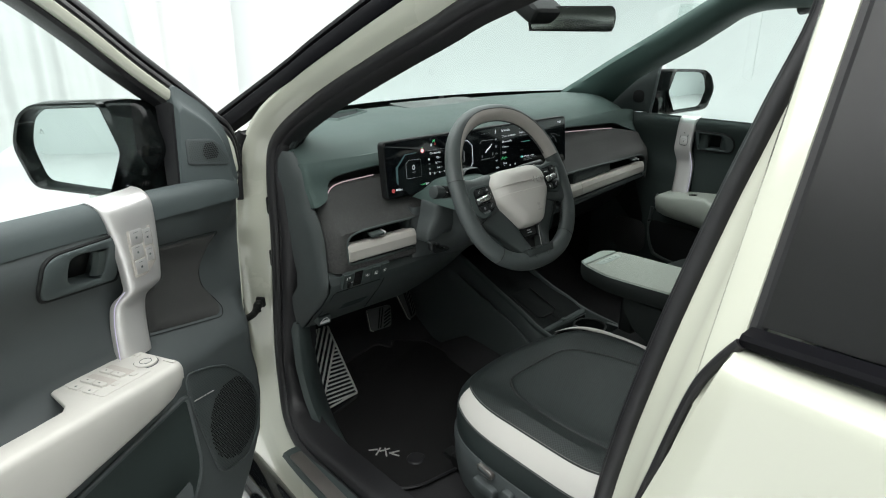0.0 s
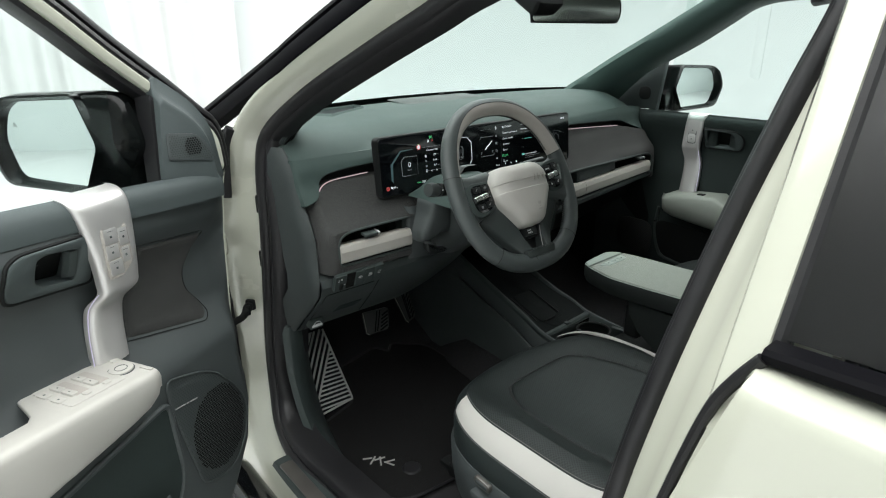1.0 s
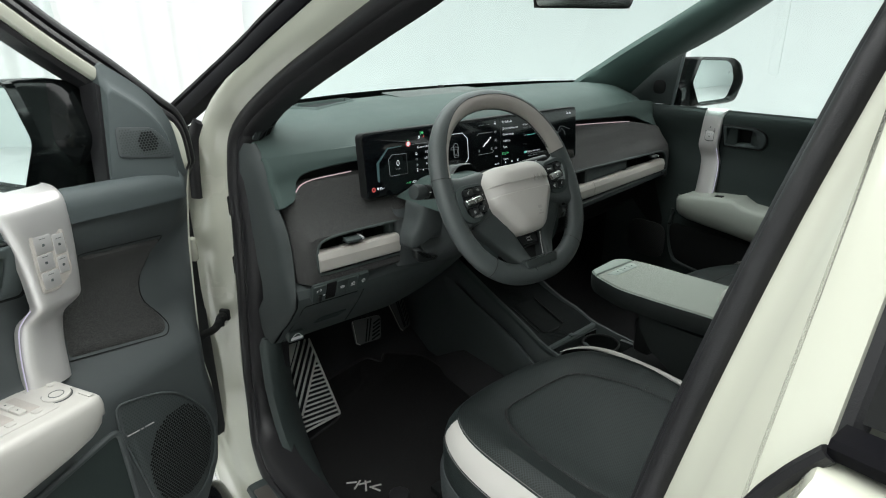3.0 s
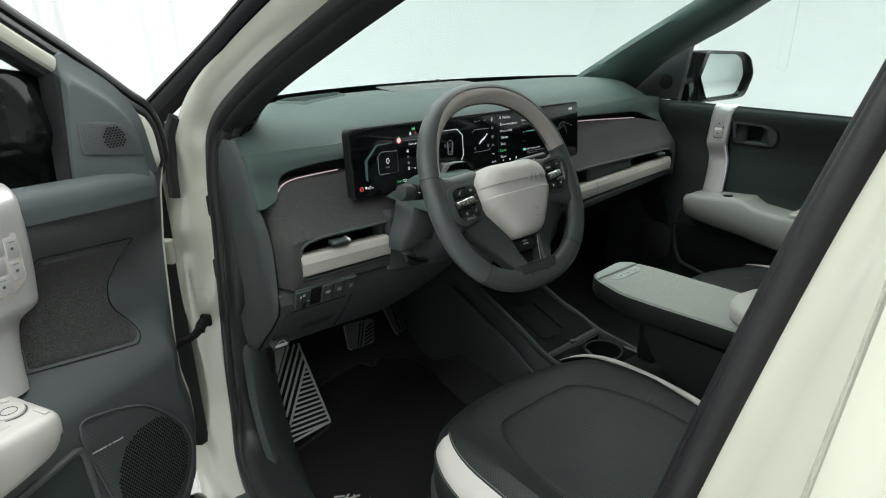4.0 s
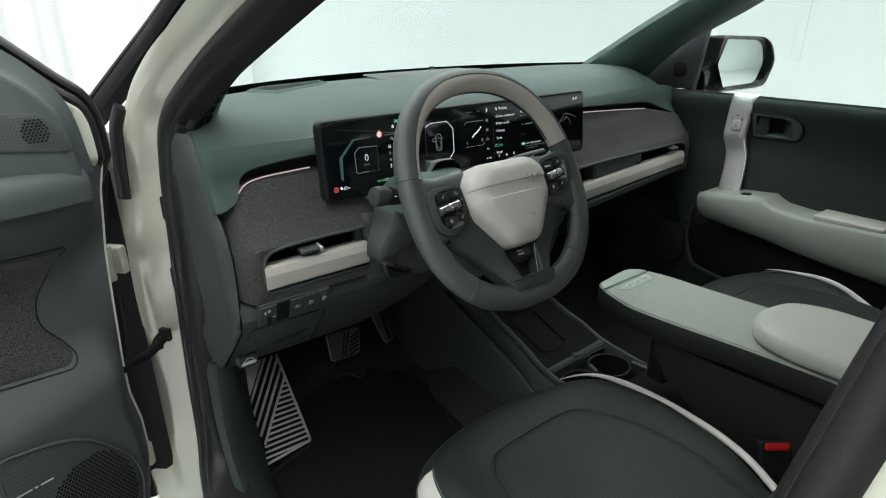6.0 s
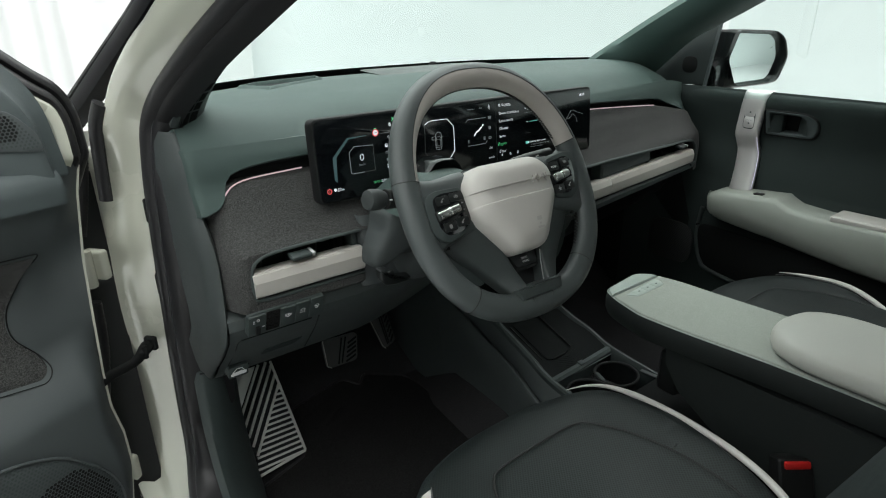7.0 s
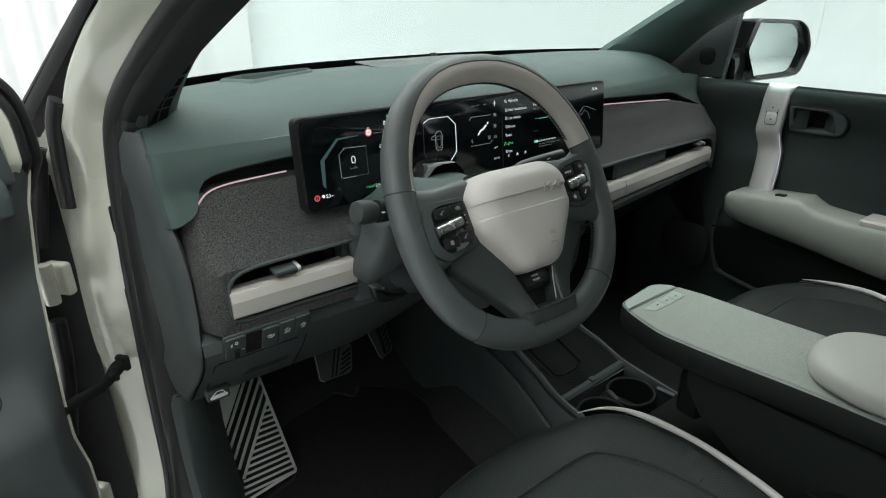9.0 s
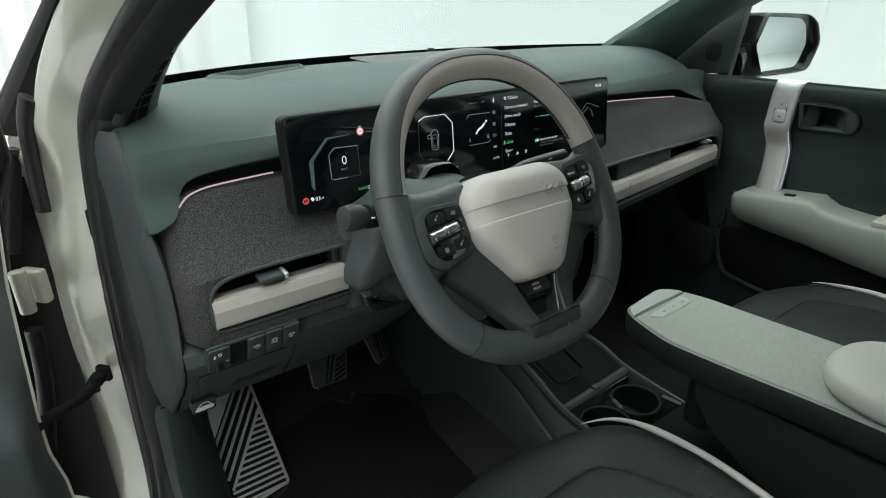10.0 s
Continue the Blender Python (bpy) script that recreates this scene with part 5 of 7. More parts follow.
for s in (-1, 1):
    part("paddle", plate(round_poly([(s * .095, .012), (s * .142, .018), (s * .150, -.012), (s * .125, -.036), (s * .095, -.03)], .010), .006, wm @ pose(0, 0, -.040), .002), POD, wheel, "black shift paddle")

# ---- column with stalks ----
col = thing("steering_column", "grey steering column cover with stalks and tilt lever", "steering column")
ax = wm.to_3x3() @ V((0, 0, -1))
rows = []
for d, w, h, dz in ((.045, .056, .052, 0), (.07, .062, .056, -.006), (.12, .064, .060, -.014), (.18, .066, .064, -.022), (.26, .068, .066, -.034)):
    c = V((-.378, .724, 1.091)) + ax * d + V((0, 0, dz))
    row = []
    for j in range(24):
        a = 2 * math.pi * j / 24
        ca, sa = math.cos(a), math.sin(a)
        k = (abs(ca) ** 3 + abs(sa) ** 3) ** (-1 / 3)
        row.append(c + V((1, 0, 0)) * (w * ca * k) + (wm.to_3x3() @ V((0, 1, 0))) * (h * sa * k))
    rows.append(row)
part("column_cover", loft(rows, closed_u=True, caps=True), COLUMN, col)
# shroud: a wide shell with a scooped lower edge over the tilt lever
SHROUD = [(-.498, 1.004), (-.511, .986), (-.523, .968), (-.524, .948), (-.515, .938), (-.502, .9465), (-.482, .958), (-.440, .954), (-.330, .945), (-.262, .955), (-.248, 1.00), (-.262, 1.045), (-.330, 1.075), (-.420, 1.070), (-.462, 1.048), (-.474, 1.041), (-.490, 1.034)]
shell = round_poly(SHROUD, .012, 5)
rows = []
for y, k, dz in ((1.02, 1.0, 0), (.905, 1.0, 0), (.890, .992, 0), (.881, .97, .0), (.876, .93, .001), (.872, .80, .002), (.868, .5, .003), (.866, .1, .003)):
    rows.append([V((-.40 + (q.x + .40) * k, min(y, .955 - .9 * clamp((-.46 - q.x) / .09) * .06), 1.0 + (q.y - 1.0) * k + dz)) for q in shell])
part("lower_shroud", loft(rows, closed_u=True, caps=True), COLUMN, col, "grey column shroud with scooped lower edge", sharp=50)
rows = []
for i in range(17):
    s = -1 + i / 8
    k = max(0.0, 1 - abs(s) ** 3)
    rows.append([V((-.395 + .090 * s, y, 1.035 + (z - 1.035) * k)) for y, z in ((.775, 1.062), (.785, 1.085), (.805, 1.096), (.86, 1.100), (.90, 1.094), (.95, 1.08), (.98, 1.05))])
part("top_shroud", loft(rows), PAD, col, "grey-green column top", sharp=70)
hump = round_poly([(-.433, 1.085), (-.408, 1.1135), (-.392, 1.1165), (-.366, 1.1150), (-.350, 1.1000), (-.344, 1.085)][::-1], .005, 4)
rows = [[V((-.390 + (q.x + .390) * k, y, 1.085 + (q.y - 1.085) * k)) for q in hump] for y, k in ((.905, .9), (.868, 1.0), (.861, .985), (.858, .94), (.862, .80), (.864, .3))]
part("camera_hump", loft(rows, closed_u=True, caps=True), MIRROR_BLACK, col, "black driver camera hump", sharp=45)
st = part("stalk", tube(spline([(-.455, .775, 1.085), (-.50, .770, 1.092), (-.545, .766, 1.100), (-.572, .762, 1.105)], 5), [.010] * 16, 12), BLACK, col, "black lever with knurled grey end")
part("stalk_ring", rod((-.545, .765, 1.100), (-.568, .762, 1.104), .0130, .0145, 24, .002), BLACK, st)
part("stalk_end", rod((-.568, .762, 1.104), (-.600, .758, 1.110), .0135, .0158, 28, .0100), STALK, st)
for k in range(4):
    part("mark", plate(rect(.0045, .0035 if k % 2 else .0016), .0006, basis((-.566 + .010 * k, .7485, 1.106 - .001 * k), (1, -.1, -.12), (0, .5, .86))), PRINT, st)
rows = [[V((x, y + d, z)) for z in (1.010, .985, .955, .925, .895, .872) for y in [.962 + .9 * (z - .94) ** 2]] for x, d in ((-.499, .03), (-.498, .006), (-.493, .0), (-.475, -.004), (-.45, -.008), (-.40, -.010), (-.30, -.008))]
part("column_surround", loft(rows), DARK_TRIM, col, "grey panel between vent and column", sharp=60)
lever = [(-.526, .958), (-.521, .936), (-.512, .925), (-.494, .9215), (-.470, .921), (-.461, .926), (-.463, .932), (-.487, .9355), (-.501, .942), (-.508, .956)]
part("tilt_lever", plate(round_poly(lever[::-1], .004, 3), .016, basis((0, .984, 0), (1, 0, 0), (0, -.12, 1)), .005, 3), POD, col, "slim black tilt lever")
sel = [(-.270, 1.030), (-.205, 1.026), (-.176, 1.024), (-.160, 1.008), (-.158, .992), (-.176, .976), (-.206, .970), (-.270, .985)]
sh = part("shift_stalk", plate(round_poly(sel[::-1], .008, 4), .030, basis((0, .645, 0), (1, 0, 0), (0, .15, 1)), .006, 3), POD, col, "stubby black gear selector stalk")
part("selector_edge", loft(along([V((x, .777, z)) for x, z in ((-.262, 1.0335), (-.205, 1.0285), (-.177, 1.0265), (-.166, 1.017), (-.1575, 1.007))], lambda q: V((.5, 0, 1)), ((-.011, -.001), (-.011, .003), (.011, .003), (.011, -.001))), closed_u=True, caps=True), SILVER, sh, "bright silver edge")
part("selector_button", rod((-.160, .777, 1.000), (-.151, .776, .998), .011, .006, 6, .001), CHROME, sh, "chrome button")
st = part("wiper_stalk", tube(spline([(-.33, .815, 1.090), (-.265, .80, 1.104), (-.205, .79, 1.111)], 5), [.008] * 4 + [.011] * 7, 14), POD, col, "black wiper lever")
for k in range(3):
    part("mark", plate(rect(.006, .0014), .0006, basis((-.262 + .022 * k, .786, 1.110 + .003 * k), (1, -.1, .2), (0, .5, .86))), PRINT, st)

# ---- driver's door, standing open ----
DO, DU, DW = V((-.88, 1.10, 0)), V((-.886, -.464, 0)), V((.464, -.886, 0))


def D(u, z, w=0.0):
    """A place on the open door: u along it from the hinge, z up, w into the cabin."""
    return DO + DU * u + DW * w + V((0, 0, z))


DM = Matrix((DU, V((0, 0, 1)), DW)).transposed().to_4x4()
DM.translation = DO
door = thing("front_car_door", "open cream-green car door with grey trim and cream armrest", "car door")


def front_edge(z):
    """Where the door trim ends towards the hinge."""
    t = [(.36, .175), (.40, .150), (.46, .105), (.53, .062), (.62, .045), (.68, .046), (.74, .056), (.80, .055), (.90, .048), (1.00, .040), (1.10, .024), (1.16, .006)]
    for (z0, u0), (z1, u1) in zip(t, t[1:]):
        if z <= z1:
            k = max(0.0, (z - z0) / (z1 - z0))
            return u0 + (u1 - u0) * k
    return t[-1][1]


def belt(u):
    return 1.150 + .05 * max(0, u)


def panel_w(u, z):
    """How far the trim stands into the cabin."""
    w = .0
    w += .030 * math.exp(-((z - 1.10) / .06) ** 2)            # upper roll
    w -= .016 * math.exp(-((z - .98) / .06) ** 2)
    lo = max(0.0, min(1.0, (.90 - z) / .10))
    w += .050 * lo * lo * (3 - 2 * lo) * (1 - .55 * max(0, min(1, (z - .36) / .5)) * 0)
    edge = max(0.0, 1 - (u - front_edge(z)) / .05)
    w *= 1 - min(1.0, edge) ** 1.6
    # hollow behind the door opener
    hu, hz = max(0.0, abs(u - .424) - .030), max(0.0, abs(z - 1.069) - .024)
    w -= .055 * max(0.0, 1 - math.hypot(hu, hz) / .012) ** .7
    return w


zs = steps(.34, 1.145, 130)
us = steps(0, 1, 110)
part("trim_panel", sheet(lambda k, z: D(front_edge(z) + (1.02 - front_edge(z)) * k ** 1.5, z, panel_w(front_edge(z) + (1.02 - front_edge(z)) * k ** 1.5, z)), us, zs), DARK_TRIM, door, "dark grey moulded door trim")
part("belt_roll", loft([[D(u, belt(u) + dz, w + .018 * clamp((.40 - u) / .25) - .040 * max(0, 1 - (u - .052) / .018) ** 2) for dz, w in ((-.050, .0285), (-.030, .0305), (-.014, .028), (-.004, .019), (.0, .006), (-.002, -.012), (-.02, -.02))] for u in steps(.052, .092, 6) + steps(.11, 1.02, 26)]), DOOR_PAD, door, "dark grey padded belt line")
# shell behind the trim and outer skin
part("door_shell", loft([[D(front_edge(z) - .004, z, -.009), D(front_edge(z) - .006, z, -.005), D(front_edge(z) - .004, z, .000), D(front_edge(z) + .004, z, -.003)] for z in steps(.33, 1.14, 60)]), PAINT, door, "cream-green door edge")
part("hinge_face", loft([[D(front_edge(z) - .003, z, -.008), D(front_edge(z) - .002, z, -.06), D(front_edge(z) - .012, z, -.098)] for z in steps(.33, 1.14, 20)]), BLACK, door)
part("door_skin", loft([[D(front_edge(z) - .012, z, -.098), D(front_edge(z) - .008, z, -.106), D(front_edge(z) + .02, z, -.114), D(.3, z, -.125), D(1.05, z, -.12)] for z in steps(.33, 1.12, 12)]), PAINT, door)
# window frame: cream with black seals
FR = spline([(.006, 1.00, 0), (-.004, 1.06, 0), (-.013, 1.12, 0), (-.018, 1.16, 0), (-.018, 1.215, 0), (-.003, 1.253, 0), (.03, 1.281, 0), (.10, 1.342, 0), (.19, 1.413, 0), (.28, 1.490, 0), (.37, 1.555, 0), (.48, 1.60, 0), (.70, 1.625, 0), (.95, 1.60, 0)], 6)


def frame_sweep(prof):
    rows = []
    for i, p in enumerate(FR):
        a, b = FR[max(i - 1, 0)], FR[min(i + 1, len(FR) - 1)]
        t = (b - a).normalized()
        n = V((t.y, -t.x, 0))                        # towards the pane
        rows.append([D((p + n * q).x, (p + n * q).y, w - .12 * max(0, p.y - 1.15) - .034 * clamp((1.15 - p.y) / .06)) for q, w in prof])
    return rows


part("window_frame", loft(frame_sweep([(.060, -.055), (.037, -.030), (.037, .004), (.039, .013), (.043, .0170), (.050, .0170), (.056, .013), (.060, .002)])), PAINT, door, "cream-green window frame")
part("frame_seal", loft(frame_sweep([(.042, -.04), (.010, -.050), (.001, -.036), (-.001, -.016), (.003, -.005), (.010, .001), (.016, .002), (.0195, -.003), (.022, .003), (.027, .010), (.033, .0125), (.039, .0105), (.041, -.01)])), RUBBER, door, "thick black outer weather strip")
part("pane_seal", loft(frame_sweep([(.057, .004), (.062, .008), (.068, .004), (.072, -.010), (.070, -.034)])), RUBBER, door)
pane = part("pane", loft([[D(u, z, -.030 - .12 * max(0, z - 1.15)) for u in (.17, .4, .7, 1.0)] for z in (1.14, 1.30, 1.45, 1.6)]), SIDEGLASS, door, "clear green-tinted side pane")
pane.visible_shadow = False
# sail panel with tweeter
sail = round_poly([(.073, 1.138), (.186, 1.146), (.162, 1.298), (.154, 1.304), (.108, 1.266), (.083, 1.226)], [.006, .006, .008, .012, .03, .03], 5)
foot = V((.186, 1.146))
rows = []
for k, w in ((1.26, -.030), (1.24, -.016), (1.10, -.012), (1.03, -.006), (1.010, -.003), (.985, -.0005), (.95, .0)):
    row = [foot + (q - foot) * k for q in sail]
    rows.append([D(q.x, q.y, max(-.02, .046 - .30 * (q.x - .073) + w * 1.4 - .06 * max(0, q.y - 1.2))) for q in row])
part("sail_panel", loft(rows, closed_u=True, caps=True), DOOR_PAD, door, "dark grey triangular sail panel", sharp=45)
SM = Matrix(((DU - DW * .30).normalized(), (V((0, 0, 1)) - DW * .06).normalized(), (DW + DU * .30 + V((0, 0, .06))).normalized())).transposed().to_4x4()
SM.translation = D(.077, 1.178, .0440)
part("tweeter_grille", plate(round_poly([(.0, .0), (.094, .014), (.090, .064), (.029, .057), (.004, .024)], [.010, .008, .008, .014, .014], 4), .003, SM, .001), DARK_TRIM, door, "small tweeter grille")
tweet, dimple = bmesh.new(), bmesh.new()
field = round_poly([(.005, .005), (.090, .018), (.086, .060), (.031, .053), (.009, .024)], .006, 2)
for i in range(20):
    for j in range(15):
        x, y = .002 + i * .0050 + (j % 2) * .0025, .004 + j * .0041
        if math.hypot((x - .042) * 1.15, (y - .034) * 1.05) < .0185:
            bmesh.ops.create_cone(tweet, cap_ends=True, segments=6, radius1=.0021, radius2=.0021, depth=.0006, matrix=SM @ pose(x, y, .0033))
        elif within(x, y, field):
            bmesh.ops.create_cone(dimple, cap_ends=True, segments=6, radius1=.0015, radius2=.0015, depth=.0004, matrix=SM @ pose(x, y, .0032))
part("perforation", tweet, BLACK, door)
part("perforation", dimple, LOW_TRIM, door)
part("quarter_bar", loft([[D(.184, 1.14, .009), D(.190, 1.14, .007), D(.192, 1.14, -.02)], [D(.159, 1.305, -.002), D(.167, 1.312, -.004), D(.169, 1.312, -.04)]]), RUBBER, door)


def band(points, half, material, name, parent, w_of, thick=.004, label=""):
    """A strip down the trim: rows of (z, u, half width)."""
    rows = []
    for p in points:
        u, z = p[0], p[1]
        h = p[2]
        w = p[3]
        rows.append([D(u - h, z, w - .014)] + [D(u + h * s, z, w - .004 + (thick + .005) * (1 - abs(s) ** 5) ** .6) for s in (-1, -.985, -.95, -.88, -.75, -.5, -.2, .2, .5, .75, .88, .95, .985, 1)] + [D(u + h, z, w - .014)])
    fine = list(zip(*[spline(list(c), 4) for c in zip(*rows)]))
    return part(name, loft(fine), material, parent, label, sharp=50)


sil = [(.336, 1.174, .054, -.012), (.337, 1.172, .054, .014), (.336, 1.160, .052, .032), (.334, 1.140, .050, .037), (.330, 1.10, .045, .037), (.328, 1.06, .041, .036), (.328, 1.02, .038, .034), (.330, 1.000, .036, .031), (.344, .978, .034, .012), (.350, .955, .034, .008), (.356, .92, .034, .010), (.362, .87, .034, .016)]
band(sil, 0, SILVER, "silver_band", door, panel_w, .006, "satin silver band with seat buttons")
part("light_guide", tube(spline([D(.370, 1.004, .028), D(.381, .980, .012), D(.386, .955, .008), D(.392, .92, .010), D(.398, .875, .016)], 5), .0010, 6), G_LILAC, door)


def tile(u, z, w, h, wv, mat, name, parent, r=.003, d=.003):
    return part(name, plate(rect(w, h, r), d, DM @ pose(u, z, wv), d * .4), mat, parent)


pod = part("seat_button_pod", plate(round_poly([(.2925, 1.112), (.300, 1.1175), (.3435, 1.1175), (.3435, 1.0275), (.318, 1.0260), (.2925, 1.046)], .006), .0013, DM @ pose(.012, 0, .0428), .0005), STONE, door, "cluster of seat memory buttons")
for u, z, w, h in ((.338, 1.100, .024, .022), (.315, 1.094, .016, .026), (.340, 1.073, .022, .020), (.316, 1.062, .014, .022), (.338, 1.045, .024, .022)):
    tile(u, z, w + .0018, h + .0046, .0436, SILVER, "button", pod, .003, .0010)
    tile(u, z - .001, .004, .004, .0445, DOOR_PAD, "symbol", pod, .001, .0003)
    tile(u, z + .0085, .009, .0010, .0445, DOOR_PAD, "mark", pod, 0, .0003)
# cloth insert ahead of the silver band
cl = round_poly([(.096, 1.032), (.270, 1.056), (.290, 1.02), (.318, .965), (.322, .885), (.146, .851), (.130, .864), (.136, .886), (.162, .925), (.156, .96), (.118, 1.01)], [.01, .002, .01, .01, .004, .012, .012, .01, .03, .03, .01], 5)


part("cloth_insert", patch(cl, lambda u, z, r: D(u, z, panel_w(u, z) + (.0045 if r else -.004)), 8), FABRIC, door, "charcoal heather cloth insert")
part("insert_seam", tube([D(p.x, p.y, panel_w(p.x, p.y) + .001) for p in cl], .0009, 6, True), BLACK, door)
# pull handle: raised frame round a deep dark bowl
def handle_frame(outer, bowl, surf, owner):
    """Outlines of equal count; surf(p, lift) lays a flat point on the trim."""
    rows = []
    co = sum(outer, V((0, 0))) / len(outer)
    cb = sum(bowl, V((0, 0))) / len(bowl)
    for k, base, lift in ((1.03, 0, -.008), (1.0, 0, .001), (.985, 0, .0045), (.95, 0, .0055), (.86, 0, .0050), (1.10, 1, .0035), (1.03, 1, .0015), (.99, 1, -.004), (.95, 1, -.030), (.90, 1, -.040)):
        src, c = (bowl, cb) if base else (outer, co)
        rows.append([surf(c + (p - c) * (k * 1.10 if base else k), lift) for p in src])
    fr = part("handle_frame", loft(rows, closed_u=True), DOOR_PAD, owner, "dark grey recessed door opener", sharp=45)
    part("handle_bowl", loft([[surf(cb + (p - cb) * k, -.036) for p in bowl] for k in (1.1, .5, .05)], closed_u=True), BLACK, fr)
    part("handle_seam", tube([surf(co + (p - co) * 1.035, .0012) for p in outer], .0034, 6, True), BLACK, fr)
    return fr


def smooth_w(u, z):
    return .030 * math.exp(-((z - 1.10) / .06) ** 2) - .016 * math.exp(-((z - .98) / .06) ** 2)


bz = round_poly([(.359, 1.021), (.356, 1.110), (.478, 1.112), (.500, 1.102), (.508, 1.064), (.500, 1.038)], [.010, .010, .016, .012, .012, .014], 6)
bw = round_poly([(.394, 1.041), (.389, 1.092), (.440, 1.098), (.454, 1.094), (.458, 1.070), (.449, 1.050)], [.006, .006, .010, .010, .010, .012], 6)
handle_frame(bz, bw, lambda p, lift: D(p.x, p.y, smooth_w(p.x, p.y) + lift), door)
part("opener_lever", loft([[D(u, z, smooth_w(u, z) + w) for z in (1.046, 1.070, 1.092)] for u, w in ((.389, .002), (.394, .003), (.402, .000), (.406, -.010))]), LOW_TRIM, door, "dark flat door opener")
# armrest: raised switch block, lower grip running back
arm = []
for u, zb, w0, w1 in ((.347, .822, .02, .080), (.348, .812, .012, .102), (.352, .805, .006, .114), (.360, .800, .002, .121), (.374, .796, .0, .1245), (.41, .788, .0, .125), (.46, .780, .0, .125), (.515, .772, .0, .125), (.522, .771, .004, .125), (.540, .769, .060, .125), (.552, .767, .072, .125), (.60, .760, .074, .125), (.75, .745, .074, .125), (1.0, .72, .07, .122)):
    zt = .8755 + .06 * (u - .34) - .02 * max(0, (.360 - u) / .013) ** 2
    prof = [(w0, zb + .012), (w1 - .052, zb), (w1 - .024, zb + .006), (w1 - .010, zb + .024), (w1 - .002, zt - .032), (w1, zt - .013), (w1 - .002, zt - .006), (w1 - .006, zt - .0015), (w1 - .013, zt), (w0 + .006, zt), (w0 + .001, zt - .003), (w0, zt - .008)]
    arm.append([D(u, z, w) for w, z in prof])
part("armrest", loft(arm, caps=True), CREAM, door, "cream-grey armrest and grab handle", sharp=50)
part("grip_hollow", loft([[D(u, .852, .0), D(u, .835, .03), D(u, .832, .06), D(u, .85, .078)] for u in steps(.515, 1.0, 6)]), DARK_TRIM, door)


def arm_top(u):
    return .8755 + .06 * (u - .34)


def on_arm(u, w, dz=0.0):
    return basis(D(u, arm_top(u) + dz, w), DU + V((0, 0, .06)), DW)


def key(u, w, su, sw, mat, name="window_switch", d=.004, dz=-.001, r=.003, label=""):
    return part(name, plate(rect(su, sw, r), d, on_arm(u, w, dz), d * .3), mat, door, label)


key(.452, .052, .098, .092, CREAM, "switch_field", .0010, .0, .006)
for u in (.430, .466):
    key(u, .046, .026, .058, STONE, "switch_recess", .0014, 0, .004)
    for w in (.033, .060):
        k = key(u + .010, w, .012, .026, CREAM, "window_switch", .0050, 0, .003, "cream window switch")
        key(u + .010, w, .004, .005, DOOR_PAD, "mark", .0053, 0, .001)
    key(u - .002, .082, .012, .012, CREAM, "lock_switch", .0026, 0, .003)
for w in (.030, .062):
    key(.496, w, .014, .022, CREAM, "lock_switch", .0024, 0, .003)
    key(.496, w, .004, .004, DOOR_PAD, "mark", .0027, 0, .001)
KU, KW = .388, .067
part("mirror_knob", rod(D(KU, arm_top(KU), KW), D(KU, arm_top(KU) + .004, KW), .0195, .019, 32, .001), CREAM, door, "round mirror adjuster")
part("knob_ring", tube([D(KU + .0205 * math.cos(a), arm_top(KU) + .0010, KW + .0205 * math.sin(a)) for a in (i * math.pi / 16 for i in range(32))], .0008, 6, True), DARK_TRIM, door)
part("knob_dish", tube([D(KU + .010 * math.cos(a), arm_top(KU) + .0042, KW + .010 * math.sin(a)) for a in (i * math.pi / 12 for i in range(24))], .0006, 6, True), DOOR_PAD, door)
key(.366, .100, .008, .026, CREAM, "fold_switch", .0016, 0, .002)
key(.372, .028, .008, .012, CREAM, "fold_switch", .0016, 0, .002)
key(.404, .016, .003, .008, DOOR_PAD, "mark", .0008, 0, .001)
# hollow under the armrest, speaker grille
pk = round_poly([(.300, .752), (.60, .700), (.98, .66), (.98, .45), (.50, .44), (.36, .475), (.292, .56)], [.02, .02, .02, .05, .06, .06, .05], 6)
part("map_pocket", patch(pk, lambda u, z, r: D(u, z, panel_w(u, z) + (.003 if r < 1 else -.045)), 6), SHADED_TRIM, door, "dark door pocket")
part("pocket_rim", tube([D(p.x, p.y, panel_w(p.x, p.y) + .002) for p in pk], .006, 8, True), DARK_TRIM, door)
part("pocket_lip", loft([[D(u, .60 - .10 * min(1, (u - .30) * 2), .078), D(u, .605 - .10 * min(1, (u - .30) * 2), .084), D(u, .595 - .10 * min(1, (u - .30) * 2), .09), D(u, .44, .082), D(u, .36, .06)] for u in steps(.36, 1.0, 12)]), DARK_TRIM, door)
part("cup_ring", tube([D(.47 + .042 * math.cos(a), .565, .045 + .030 * math.sin(a)) for a in (i * math.pi / 12 for i in range(24))], .003, 6, True), LOW_TRIM, door)
SG = round_poly([(.296, .797), (.2225, .776), (.172, .748), (.113, .672), (.0975, .613), (.117, .544), (.160, .495), (.250, .511), (.272, .616), (.299, .751)], [.018, .03, .04, .05, .05, .04, .03, .03, .05, .03], 5)
sg = part("speaker_grille", patch(SG, lambda u, z, r: D(u, z, panel_w(u, z) + (.006 if r else .0)), 8), DARK_TRIM, door, "perforated speaker grille")
part("grille_rim", tube([D(p.x, p.y, panel_w(p.x, p.y) + .004) for p in SG], .0022, 6, True), DARK_TRIM, sg)


